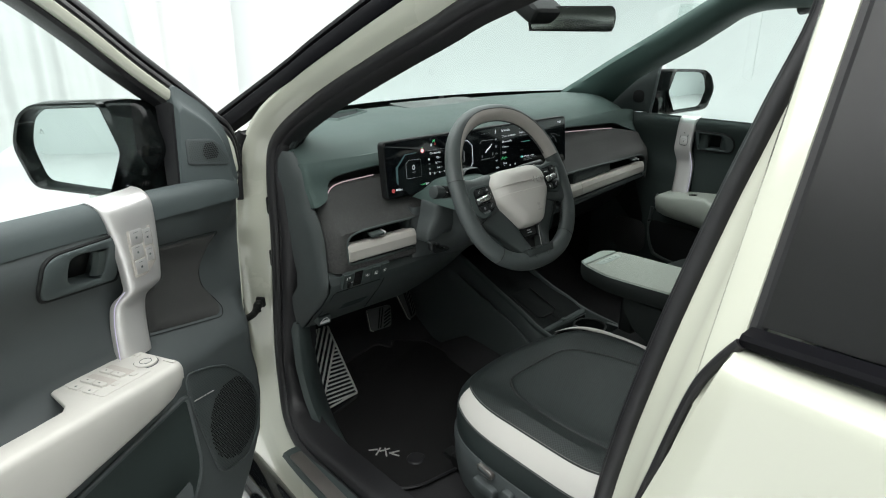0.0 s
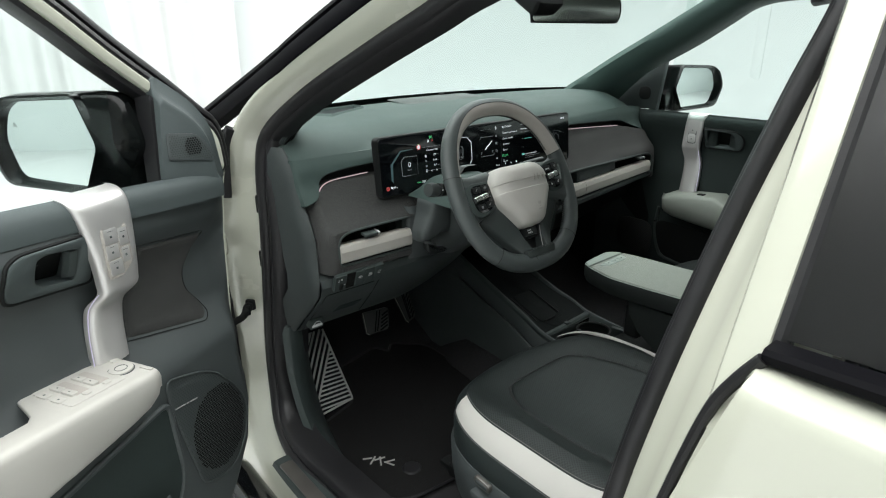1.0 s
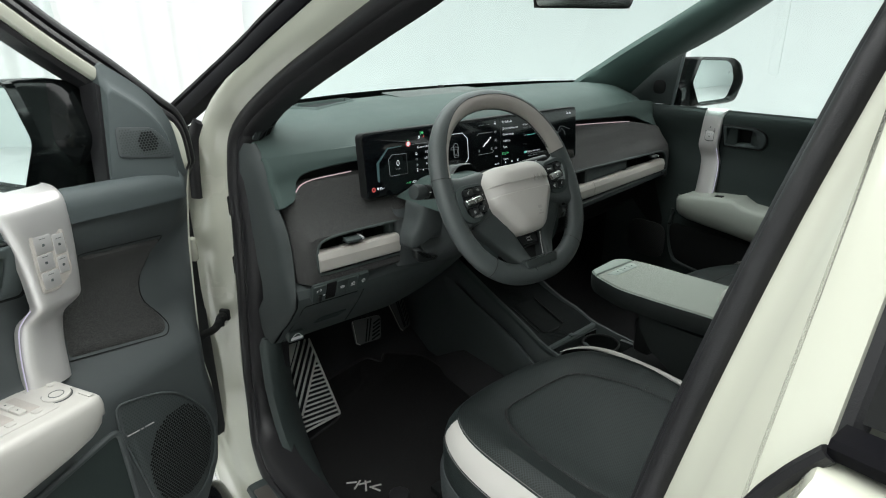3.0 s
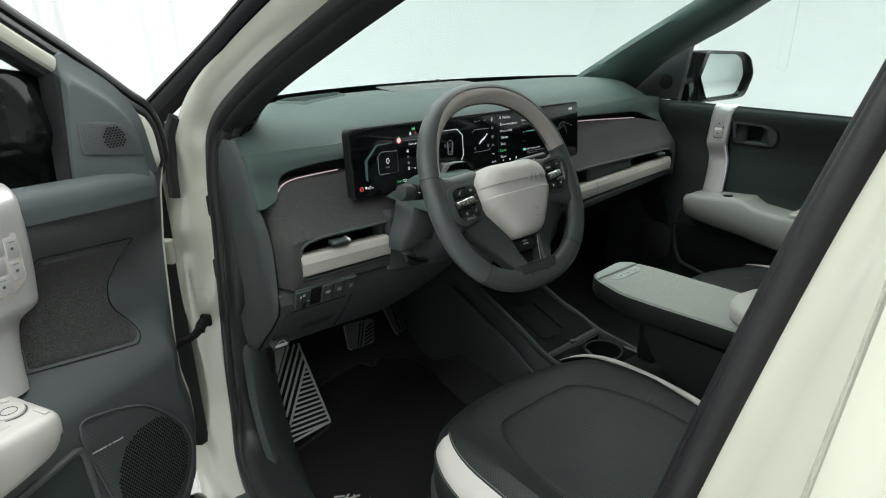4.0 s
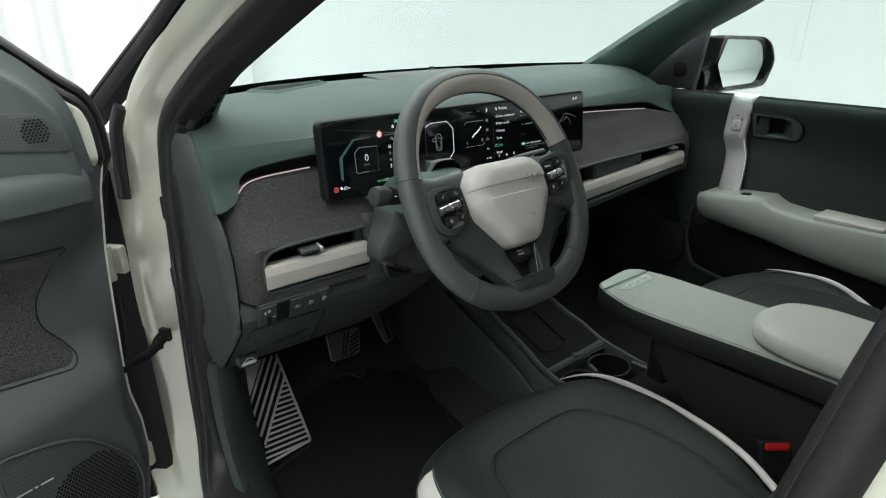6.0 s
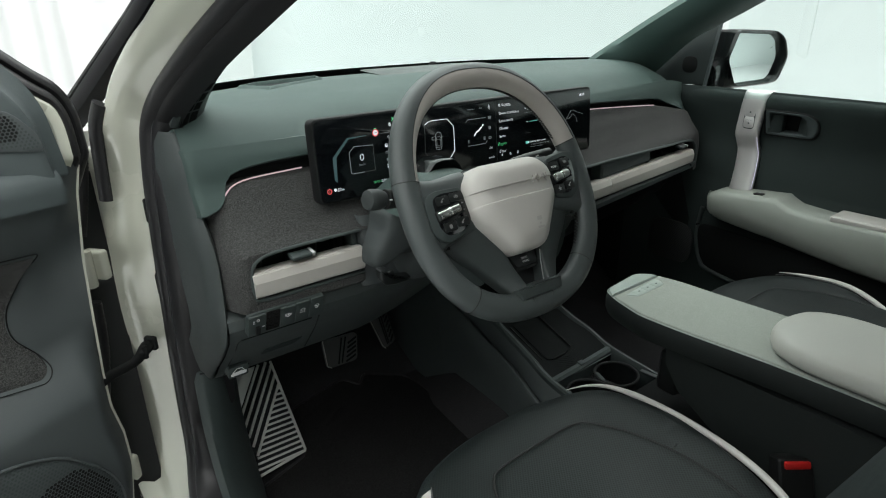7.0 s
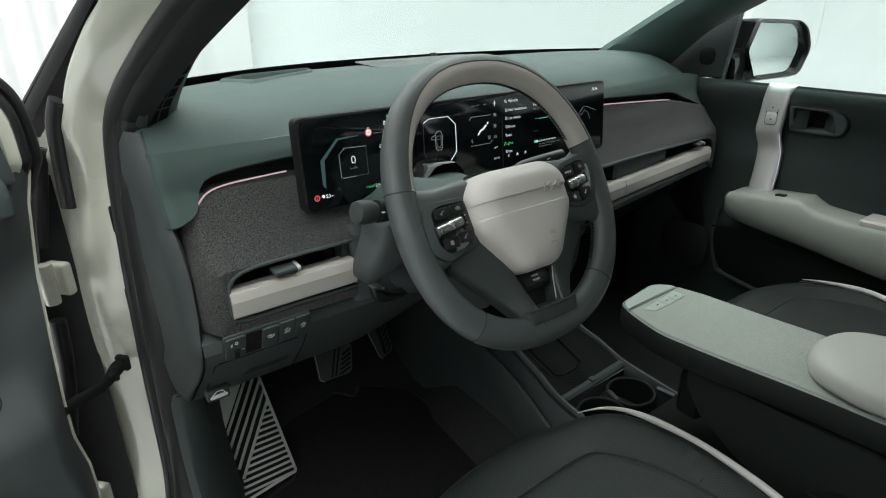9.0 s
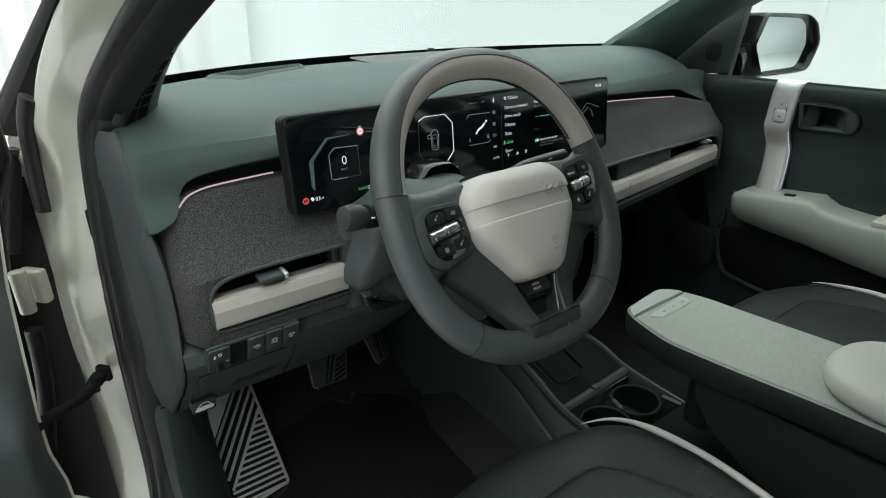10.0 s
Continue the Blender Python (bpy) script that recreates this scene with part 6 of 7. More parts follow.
big, small = ([], []), ([], [])
for j in range(66):
    for i in range(40):
        x, y = .090 + i * .0058 + (j % 2) * .0029, .485 + j * .0050
        if not within(x, y, SG) or min(math.hypot(p.x - x, p.y - y) for p in SG) < .005:
            continue
        woofer = math.hypot((x - .188) / .073, (y - .622) / .098) < 1
        verts, faces = big if woofer else small
        r = .0026 if woofer else .0019
        b = len(verts)
        verts += [D(x + r * math.cos(a), y + r * math.sin(a), panel_w(x, y) + .0066) for a in (k * math.pi / 3 for k in range(6))]
        faces.append(tuple(range(b, b + 6)))
for (verts, faces), mat_h in ((big, MATPILE), (small, LOW_TRIM)):
    me = bpy.data.meshes.new("perforation")
    me.from_pydata(verts, [], faces)
    me.materials.append(mat_h)
    gh = new("perforation", me)
    gh.parent = sg
    gh["kind"] = "stuff"
for u0, u1 in ((.290, .266), (.262, .258), (.254, .236)):
    z0_, z1_ = .7317 - (.2923 - u0) * .14, .7317 - (.2923 - u1) * .14
    part("maker_plate", tube([D(u0, z0_, panel_w(u0, z0_) + .0080), D(u1, z1_, panel_w(u1, z1_) + .0080)], .0013, 6), FAINTPRINT, sg, "small metal maker bar")

# ---- mirror head on the driver's door ----
def side_mirror(owner, c, n, base, flip):
    """Octagonal glass in a gloss black shell; c its glass centre, n its facing, base where the arm meets the door."""
    n = V(n).normalized()
    h = V((0, 0, 1)).cross(n).normalized() * flip        # away from the car
    up = V((0, 0, 1))
    gl = round_poly([(.114, .003), (.090, .056), (.056, .076), (-.082, .082), (-.110, .0), (-.070, -.080), (.088, -.070)], [.02, .016, .016, .012, .012, .014, .02], 4)
    m = Matrix((h, up, n)).transposed().to_4x4()
    m.translation = V(c)
    part("mirror_glass", plate(gl, .002, m, .0008), MIRROR, owner, "mirror glass")
    big = [V((p.x * 1.12 + .006, p.y * 1.13)) for p in gl]
    rows = []
    for k, z in ((1.0, .012), (1.03, .004), (1.06, -.02), (1.03, -.06), (.90, -.095), (.65, -.115), (.3, -.122)):
        inner = (.070 if flip > 0 else .040) * clamp((.008 - z) / .03)
        rows.append([m @ V((p.x * k - inner * clamp(-p.x / .08) - (1 - k) * .05, p.y * (k - .0 * inner), z - .012)) for p in big])
    part("mirror_shell", loft(rows, closed_u=True), MIRROR_BLACK, owner, "gloss black mirror shell", sharp=55)
    part("mirror_bezel", loft([[m @ V((p.x * 1.005, p.y * 1.005, .0025)) for p in gl], [m @ V((p.x * 1.05, p.y * 1.06, .016)) for p in gl], [m @ V((p.x * 1.10 + .004, p.y * 1.11, .014)) for p in gl], [m @ V((p.x * 1.13 + .005, p.y * 1.14, -.01)) for p in gl]], closed_u=True), MIRROR_BLACK, owner)
    a, b = m @ V((-.10, -.045, -.05)), V(base)
    rows = []
    for k, lo, hi, wd in ((0.0, -.030, .060, .035), (.35, -.028, .058, .034), (.7, -.026, .056, .032), (1.0, -.026, .054, .030)):
        p = a.lerp(b, k)
        sd = (b - a).normalized().cross(up) * wd
        rows.append([p + sd * f + V((0, 0, z)) for f, z in ((-1, lo), (-1, hi - .03), (-.85, hi - .01), (-.5, hi), (.5, hi), (.85, hi - .01), (1, hi - .03), (1, lo))])
    part("mirror_arm", loft(rows, closed_u=True, caps=True), MIRROR_BLACK, owner, "gloss black mirror arm", sharp=50)
    part("warning_mark", tube([m @ V((-flip * 0 + x, y, .0028)) for x, y in ((.060, .030), (.068, .030), (.064, .038))], .0005, 5, True), PRINT, owner)


side_mirror(door, D(.262, 1.228, -.165), (-.80, -.60, 0.10), D(.10, 1.17, -.06), -1)

# ---- door check strap and hinge ----
chk = thing("door_check_strap", "black door check strap bolted to the cream pillar", "door hinge")
part("strap", tube(spline([(-.846, 1.186, .764), (-.868, 1.160, .760), (-.892, 1.125, .772), (-.915, 1.095, .784), (-.935, 1.072, .788)], 5), [.0075, .0072, .0070, .0068, .0066, .0064] + [.0062] * 15, 10, flat=1.4), BLACK, chk)
part("strap_fork", tube(spline([(-.838, 1.196, .766), (-.848, 1.184, .764), (-.860, 1.170, .761)], 4), [.0105, .0115, .0120, .0120, .0115, .0105, .0095, .0085, .0075], 12), BLACK, chk, "forked end of the strap")
part("strap_bolt", rod((-.848, 1.176, .776), (-.850, 1.174, .752), .0060, .0060, 12, .0015), BLACK, chk)
part("bracket", box(.012, .024, .028, pose(-.832, 1.200, .766, 0, 0, 40), .005, 3), BLACK, chk)
for x, y, z in ((-.893, 1.206, .94), (-.925, 1.190, .52)):
    part("hinge_leaf", join(box(.018, .040, .056, pose(x + .008, y + .006, z, 0, 0, 40), .008, 4), rod((x - .010, y - .010, z - .034), (x - .010, y - .010, z + .034), .0115, .0115, 24, .004)), PAINT, body, "cream painted door hinge")
part("cable_boot", tube(spline([(-.866, 1.240, 1.14), (-.880, 1.238, 1.07), (-.900, 1.232, .99)], 24), [.011 + .0008 * (k % 2) for k in range(49)], 12), RUBBER, body, "black rubber cable boot")
part("cable_boot", tube(spline([(-.905, 1.215, .87), (-.912, 1.205, .78), (-.935, 1.20, .66)], 24), [.012 + .0008 * (k % 2) for k in range(49)], 12), RUBBER, body, "black rubber cable boot")
part("fender_liner", loft([[V((-.86, 1.245, z)), V((-.90, 1.27, z)), V((-.95, 1.28, z)), V((-.965, 1.34, z))] for z in (.34, .7, 1.0, 1.14)]), BLACK, body)
part("front_wing", loft([[V((-.945, 1.245 - .02 * (z > 1.0), z)), V((-.968, 1.27, z)), V((-.972, 1.5, z - .01)), V((-.95, 2.6, z - .05))] for z in (.34, .6, .9, 1.08, 1.13)]), PAINT, body, "cream-green front wing")

# ---- passenger door, closed ----
pdoor = thing("passenger_car_door", "closed dark grey passenger door trim with silver band and sage armrest", "car door")
PX = .83


def P(y, z, w=0.0):
    """On the far door: w into the cabin."""
    return V((PX - w, y, z))


PM = Matrix(((0, 0, -1, PX), (1, 0, 0, 0), (0, 1, 0, 0), (0, 0, 0, 1)))


def pp_smooth(z):
    return .022 * math.exp(-((z - 1.09) / .05) ** 2) - .012 * math.exp(-((z - .97) / .06) ** 2)


def pp_w(y, z):
    hy, hz = max(0.0, abs(y - .822) - .036), max(0.0, abs(z - 1.040) - .018)
    return -.055 * max(0.0, 1 - math.hypot(hy, hz) / .012) ** .7 + .022 * math.exp(-((z - 1.09) / .05) ** 2) - .012 * math.exp(-((z - .97) / .06) ** 2) + .03 * max(0, min(1, (.85 - z) / .2)) + .02 * max(0, min(1, (y - 1.02) / .2)) ** 2


# far door trim and belt, coloured darker for the weaker light there
part("trim_panel", sheet(lambda y, z: P(y, z, pp_w(y, z)), steps(-.1, 1.30, 150), steps(.34, 1.125, 120)), SHADED_TRIM, pdoor, "dark grey moulded door trim")
part("belt_roll", loft([[P(y, 1.122 + .0 * y + dz, w) for dz, w in ((-.048, .0195), (-.038, .0235), (-.026, .0260), (-.015, .0250), (-.006, .0200), (-.001, .0120), (0, .0), (-.01, -.03))] for y in steps(-.1, 1.20, 20)]), SHADED_TRIM, pdoor)
part("outer_skin", sheet(lambda y, z: V((.96 - .02 * (z - .8) ** 2, y, z)), steps(-.1, 1.25, 8), steps(.34, 1.10, 8)), PAINT, pdoor)
rows = []
for y, z, h, w in ((.914, 1.127, .037, -.012), (.914, 1.126, .037, .010), (.916, 1.118, .036, .022), (.920, 1.09, .035, .026), (.925, 1.04, .034, .025), (.928, 1.00, .034, .023), (.926, .972, .033, .012), (.920, .945, .033, .007), (.916, .89, .033, .015), (.914, .83, .033, .03)):
    rows.append([P(y - h, z, w - .014)] + [P(y + h * s, z, w - .004 + .010 * (1 - abs(s) ** 5) ** .6) for s in (-1, -.985, -.95, -.88, -.75, -.4, 0, .4, .75, .88, .95, .985, 1)] + [P(y + h, z, w - .014)])
rows = list(zip(*[spline(list(c), 4) for c in zip(*rows)]))
part("silver_band", loft(rows), SILVER, pdoor, "satin silver band with seat buttons")
part("light_guide", tube(spline([P(.893, .995, .026), P(.892, .965, .012), P(.886, .94, .010), P(.882, .89, .018), P(.880, .84, .030)], 5), .0010, 6), G_LILAC, pdoor)
pb = part("seat_button_pod", plate(rect(.0325, .070, .010), .0006, PM @ pose(.922, 1.052, .0308), .0002), DOOR_PAD, pdoor)
for z in (1.0685, 1.0365):
    part("button", plate(rect(.0300, .0330, .008), .0006, PM @ pose(.922, z + (.0003 if z > 1.05 else -.0003), .0312), .0003), SILVER, pb)
    for k in (-1, 0, 1):
        part("mark", plate(rect(.0030, .0012), .0002, PM @ pose(.922 + .0055 * k, z + .006, .0318)), DOOR_PAD, pb)
    part("symbol", plate(rect(.005, .004, .001), .0003, PM @ pose(.922, z - .003, .0318)), DOOR_PAD, pb)
bz = round_poly([(.884, 1.003), (.884, 1.075), (.772, 1.074), (.744, 1.060), (.740, 1.034), (.754, 1.005)], [.008, .008, .014, .012, .012, .014], 6)
bw = round_poly([(.868, 1.017), (.868, 1.065), (.792, 1.064), (.778, 1.057), (.776, 1.031), (.786, 1.016)], [.005, .005, .010, .010, .010, .010], 6)
hf = handle_frame(bz, bw, lambda p, lift: P(p.x, p.y, pp_smooth(p.y) + lift), pdoor)
part("lever", loft([[P(y, z, pp_smooth(1.04) + w) for z in (1.012, 1.016, 1.041, 1.066, 1.070)] for y, w in ((.878, -.012), (.876, -.001), (.860, -.002), (.846, -.005), (.841, -.010), (.841, -.030))]), SHADED_TRIM, hf, "dark pull lever")
part("bowl_ramp", loft([[P(y, z, pp_smooth(1.04) + w) for z in (1.014, 1.041, 1.067)] for y, w in ((.770, .002), (.780, -.006), (.800, -.026), (.806, -.034))]), LOW_TRIM, hf)
arm = []
for y, zt, zb, w1 in ((.982, .800, .765, .075), (.977, .818, .752, .095), (.962, .826, .744, .105), (.94, .830, .738, .108), (.86, .838, .728, .108), (.80, .843, .722, .108), (.775, .846, .720, .108), (.762, .838, .718, .108), (.735, .826, .714, .108), (.66, .820, .703, .108), (.55, .824, .69, .108), (.30, .83, .67, .108), (.0, .84, .66, .10)):
    prof = [(.0, zb + .01), (w1 - .035, zb), (w1 - .010, zb + .014), (w1, zb + .058), (w1 - .002, zt - .012), (w1 - .010, zt - .002), (w1 - .02, zt), (.01, zt), (0, zt)]
    arm.append([P(y, z, w) for w, z in prof])
part("armrest", loft(arm, caps=True), material("sage_grey_soft_plastic", (.245, .265, .235), .55, vary=.03, bump=.0001, grain=1500), pdoor, "sage-grey armrest", sharp=50)
part("armrest_lid", box(.085, .17, .018, pose(PX - .055, .55, .826), .008, 3), CREAM, pdoor)
part("window_switch", box(.018, .026, .006, pose(PX - .065, .838, .8408, -5), .002), BLACK, pdoor)
part("map_pocket", plate(round_poly([(1.02, .70), (1.02, .60), (.96, .545), (.0, .52), (.0, .66)], .03), .002, PM @ pose(0, 0, .034), .001), BLACK, pdoor)
part("pocket_rim", tube(spline([P(1.02, .75, .03), P(1.025, .66, .032), P(1.00, .575, .036), P(.95, .545, .038), P(.7, .52, .04), P(.2, .5, .04)], 6), .007, 8), LOW_TRIM, pdoor)
part("pin", rod(P(1.017, .697, .045), P(1.017, .697, .055), .004, .003, 10), CHROME, pdoor)
part("speaker_grille", plate(rect(.16, .14, .05), .004, PM @ pose(1.10, .62, .06), .002), perforated("dark_speaker_grille", (.02, .022, .022), .008, .3, ("Y", "Z")), pdoor)
# sail panel, pane and frame post
sailp = round_poly([(1.240, 1.118), (1.092, 1.128), (1.066, 1.312), (1.10, 1.345), (1.21, 1.275), (1.31, 1.180)], [.01, .004, .004, .01, .03, .03], 4)
part("sail_panel", plate(sailp, .014, PM @ pose(0, 0, .0), .004), LOW_TRIM, pdoor, "dark triangular sail panel")
part("tweeter_grille", plate(rect(.05, .05, .022), .002, PM @ pose(1.145, 1.185, .0135), .001), BLACK, pdoor)
part("window_post", loft([[P(1.094, 1.12, .012), P(1.090, 1.12, .016), P(1.084, 1.12, .016), P(1.082, 1.12, .012)], [P(1.068, 1.32, .012), P(1.064, 1.32, .016), P(1.058, 1.32, .016), P(1.056, 1.32, .012)]]), DOOR_PAD, pdoor)
pane = part("pane", loft([[V((.80 - .32 * max(0, z - 1.12), y, z)) for y in (-.1, .4, .8, 1.06 - (z - 1.1) * .3)] for z in (1.10, 1.25, 1.38, 1.52)]), SIDEGLASS, pdoor, "green-tinted side pane")
pane.visible_shadow = False
side_mirror(pdoor, (1.070, 1.070, 1.193), (-.34, -.94, .16), (.84, 1.10, 1.13), 1)

# ---- front seats ----
def front_seat(name, label, cx, yf, hw, z0, outer, full):
    """cx: middle, yf: front edge, hw: half width, outer: -1 when its outer side faces -x."""
    seat = thing(name, label, "car seat", "front seats")
    yb = yf - .56
    yc = (yf + yb) / 2

    def outline(th, inset=0.0):
        n = 3.4 if math.sin(th) > 0 else 6
        c, s = math.cos(th), math.sin(th)
        k = (abs(c) ** n + abs(s) ** n) ** (-1 / n)
        x = (hw - inset) * c * k
        y = ((yf - yb) / 2 - inset) * s * k
        y += .018 * math.cos(x / hw * 1.5) * (s > 0) * max(0, s) - .012 * (s > 0)
        if x > 0:
            back = clamp((yf - .22 - (yc + y)) / .25) ** 1.4
            x *= (1 - .25 * back) if outer < 0 else .88 * (1 - .5 * back)
        return x, y

    def top(x, y):
        """Height of the cushion over its base level."""
        u = x / hw
        v = (y - yb) / (yf - yb)
        bol = .034 * math.exp(-((abs(u) - .80) / .20) ** 2) * (1 - .75 * max(0, min(1, (v - .55) / .45)))
        z = .012 + bol + .022 * max(0, v - .55) * (1 - max(0, v - .88) * 4)
        return z

    def ring(inset, dz, t0=0.0, t1=360.0, n=96, surf=False):
        out = []
        for i in range(n + 1):
            th = radians(t0 + (t1 - t0) * i / n)
            x, y = outline(th, inset)
            z = z0 + dz + (top(x, y + yc - 0) if surf else 0)
            out.append(V((cx + x, yc + y, z)))
        return out

    def belt(levels, t0, t1, n):
        return [ring(i, z, t0, t1, n, s) for i, z, s in levels]

    low = [(.030, -.140, False), (.012, -.130, False), (.004, -.112, False), (.000, -.090, False), (.001, -.070, True), (.004, -.052, True)]
    mid = [(.004, -.052, True), (.008, -.038, True), (.016, -.024, True), (.027, -.012, True)]
    high = [(.027, -.012, True), (.040, -.004, True), (.060, .000, True)]
    crown = [(.060, .000, True), (.09, .0, True), (.13, .0, True), (.17, .0, True), (.20, .0, True)]
    part("cushion_side", loft(belt(low, 0, 360, 96)), LEATHER, seat, "dark leather cushion side")
    part("cushion_front", loft(belt(mid, 42, 138, 40)), LEATHER, seat)
    part("side_stripe", loft(belt(mid, 138, 262, 40)), WHITELEATHER if outer < 0 else LEATHER, seat, "off-white leather side stripe")
    part("side_stripe", loft(belt(mid, -82, 42, 40)), WHITELEATHER if outer > 0 else LEATHER, seat)
    part("cushion_back_edge", loft(belt(mid, 262, 278, 8)), LEATHER, seat)
    part("cushion_top", loft(belt(high + crown[1:], 0, 360, 96)), PERF, seat, "perforated dark leather cushion")
    # piping on the inner side
    pipe0, pipe1 = ((-70, 55) if outer < 0 else (-70, 40))
    part("piping", tube(ring(.018, -.008, pipe0, pipe1, 50, True), [.0065] * 40 + [.0065 - .0006 * k for k in range(11)], 10), WHITELEATHER, seat, "off-white piping")
    for ins, dz in ((.0285, -.009), (.002, -.054)):
        a0, a1 = (138, 262) if outer < 0 else (-82, 42)
        part("stitching", tube(ring(ins, dz + .0012, a0, a1, 50, True), .0008, 5), PALETHREAD, seat)
    # centre insert with its groove
    pts = [(0, .235), (.10, .232), (.135, .215), (.165, .17), (.185, .10), (.19, .0), (.175, -.10), (.165, -.26)]
    shape = [V((x * .95, y)) for x, y in pts] + [V((-x * .95, y)) for x, y in pts[::-1][:-1]]
    sm = spline([(p.x * .93, p.y - .075, 0) for p in shape], 4, True)
    n = len(sm)
    rows = []
    for k, dz in ((1.02, -.010), (1.0, -.001), (.985, .004), (.96, .0065), (.90, .0075), (.75, .0075), (.5, .006), (.25, .005), (.03, .005)):
        rows.append([V((cx + p.x * k, yc - .09 + (p.y + .09) * k, z0 + top(p.x * k, yc - .09 + (p.y + .09) * k) + dz)) for p in sm])
    part("cushion_insert", loft(rows, closed_u=True, caps=True), PERF, seat, "perforated leather seat centre")
    part("insert_groove", tube([V((cx + p.x * 1.005, yc + p.y * 1.005, z0 + top(p.x, yc + p.y) + .0005)) for p in sm], .0026, 6, True), THREAD, seat)
    # valance with controls and rails
    val = []
    for z, ins in ((-.086, .012), (-.092, -.001), (-.105, -.006), (-.16, -.004), (-.22, .004), (-.245, .03)):
        val.append(ring(ins, z, 95 if outer < 0 else -85, 268 if outer < 0 else 85, 40))
    side = part("side_valance", loft(val), DARK_TRIM, seat, "dark grey seat valance with switches")
    xo = cx + outer * (hw + .004)
    if full:
        fm = basis((xo - .003, yf - .222, z0 - .098), (0, -1, -.06), (0, -.06, 1))
        sw = part("recline_switch", plate(round_poly([(-.024, -.010), (.024, -.010), (.024, .010), (-.024, .010)], .009), .010, fm @ pose(0, 0, -.002), .003), SCUFF, side, "chrome-edged lumbar switch")
        part("switch_face", plate(rect(.034, .010, .004), .002, fm @ pose(0, 0, .0072), .0006), DARK_TRIM, sw)
        part("seat_slider", plate(rect(.066, .030, .010), .016, fm @ pose(.004, -.044, -.002), .005), DARK_TRIM, side, "grey seat adjuster paddle")
        part("seat_slider", plate(rect(.030, .046, .010), .016, fm @ pose(.072, -.026, -.002), .005), DARK_TRIM, side)
    for dx in (-.17, .17):
        rail = part("rail", box(.036, .52, .022, pose(cx + dx, yc + .06, .352), .006), BLACK, seat, "black seat rail")
        part("rail_cap", box(.052, .06, .040, pose(cx + dx, yf - .03, .362), .010, 3), BLACK, rail)
        part("riser", box(.03, .40, .07, pose(cx + dx, yc + .02, .392), .008), BLACK, rail)
    part("base", box(hw * 1.5, .44, .05, pose(cx, yc - .02, z0 - .19), .02), BLACK, seat)
    # backrest
    rows = []
    for v in steps(0, 1, 10):
        y, z = yb + .02 - .22 * v, z0 + .02 + .60 * v
        w = hw * (1 - .12 * v * v)
        rows.append([V((cx + w * math.cos(a) * (abs(math.cos(a)) ** 2.5 + abs(math.sin(a)) ** 2.5) ** -.4, y + .065 * math.sin(a), z + .015 * math.sin(a))) for a in (2 * math.pi * j / 28 for j in range(28))])
    part("backrest", loft(rows, closed_u=True, caps=True), LEATHER, seat, "dark leather backrest")
    part("headrest", box(.26, .09, .17, pose(cx, yb - .22, z0 + .74, 12), .04, 4), LEATHER, seat)
    return seat


front_seat("bucket_seat", "dark perforated leather driver's seat with off-white side stripe", -.345, .772, .277, .615, -1, True)
front_seat("bucket_seat", "dark perforated leather passenger seat with off-white piping", .475, .800, .277, .635, 1, False)

bk = thing("seat_belt_buckle", "black seat belt buckle with a red press button", "seat belt")
bm_ = basis((-.053, .343, .640), (.80, -.60, 0), (.25, .33, .9))
part("buckle_body", box(.060, .10, .034, bm_ @ pose(0, -.035, -.014), .008, 3), BLACK, bk)
part("press_button", plate(rect(.044, .013, .004), .006, bm_ @ pose(0, .004, .001), .002), RED, bk, "red press button")
part("buckle_stalk", box(.04, .12, .02, bm_ @ pose(0, -.13, -.012), .006), BLACK, bk)

# ---- centre console ----
con = thing("centre_console", "dark centre console with phone tray and cup holders", "car console")
# long raised side walls either side of the tray
def wall_sweep(name, pts, prof, mat=LOW_TRIM, label=""):
    part(name, loft(along(spline(pts, 6), lambda p: V((0, 0, 1)), prof), caps=False), mat, con, label)


LW = [(-.098, 1.25, .730), (-.098, 1.10, .668), (-.099, .955, .6145), (-.100, .906, .597), (-.105, .856, .580), (-.108, .80, .5695), (-.112, .72, .566), (-.112, .50, .560), (-.110, .25, .555)]
RW = [(.100, 1.25, .730), (.100, 1.10, .668), (.102, .970, .6175), (.110, .907, .597), (.110, .848, .578), (.113, .79, .5685), (.111, .735, .566), (.110, .64, .563), (.110, .25, .555)]
wall_sweep("console_wall", LW, [(-.012, -.03), (-.009, -.006), (-.003, .001), (.003, .001), (.007, -.004), (.010, -.06)], LOW_TRIM, "dark grey console side")
wall_sweep("console_wall", RW, [(-.010, -.06), (-.007, -.004), (-.003, .001), (.003, .001), (.008, -.005), (.011, -.03), (.016, -.26)], LOW_TRIM, "dark grey console side")
# sloping flank with a raised outer ridge, down to the carpet
flank = []
for (x, y, z), (rx, ry, rz) in zip(spline(LW, 4), spline([(-.120, 1.25, .66), (-.119, 1.10, .605), (-.124, .955, .5605), (-.132, .906, .547), (-.146, .84, .530), (-.157, .79, .522), (-.172, .72, .518), (-.180, .50, .515), (-.180, .25, .51)], 4)):
    r, e = V((rx, ry, rz)), V((x - .010, y, z - .012))
    flank.append([e, e.lerp(r, .55) + V((-.004, 0, -.010)), r + V((.010, 0, -.006)), r + V((.004, 0, .001)), r + V((-.003, 0, .001)), r + V((-.008, 0, -.006)), r + V((-.010, 0, -.08)), V((rx - .012, ry, .335))])
part("console_flank", loft(flank), KNEE_TRIM, con, "dark grey console flank with a raised ridge", sharp=50)


def tray_z(y):
    return .553 + .33 * max(0.0, y - .82)


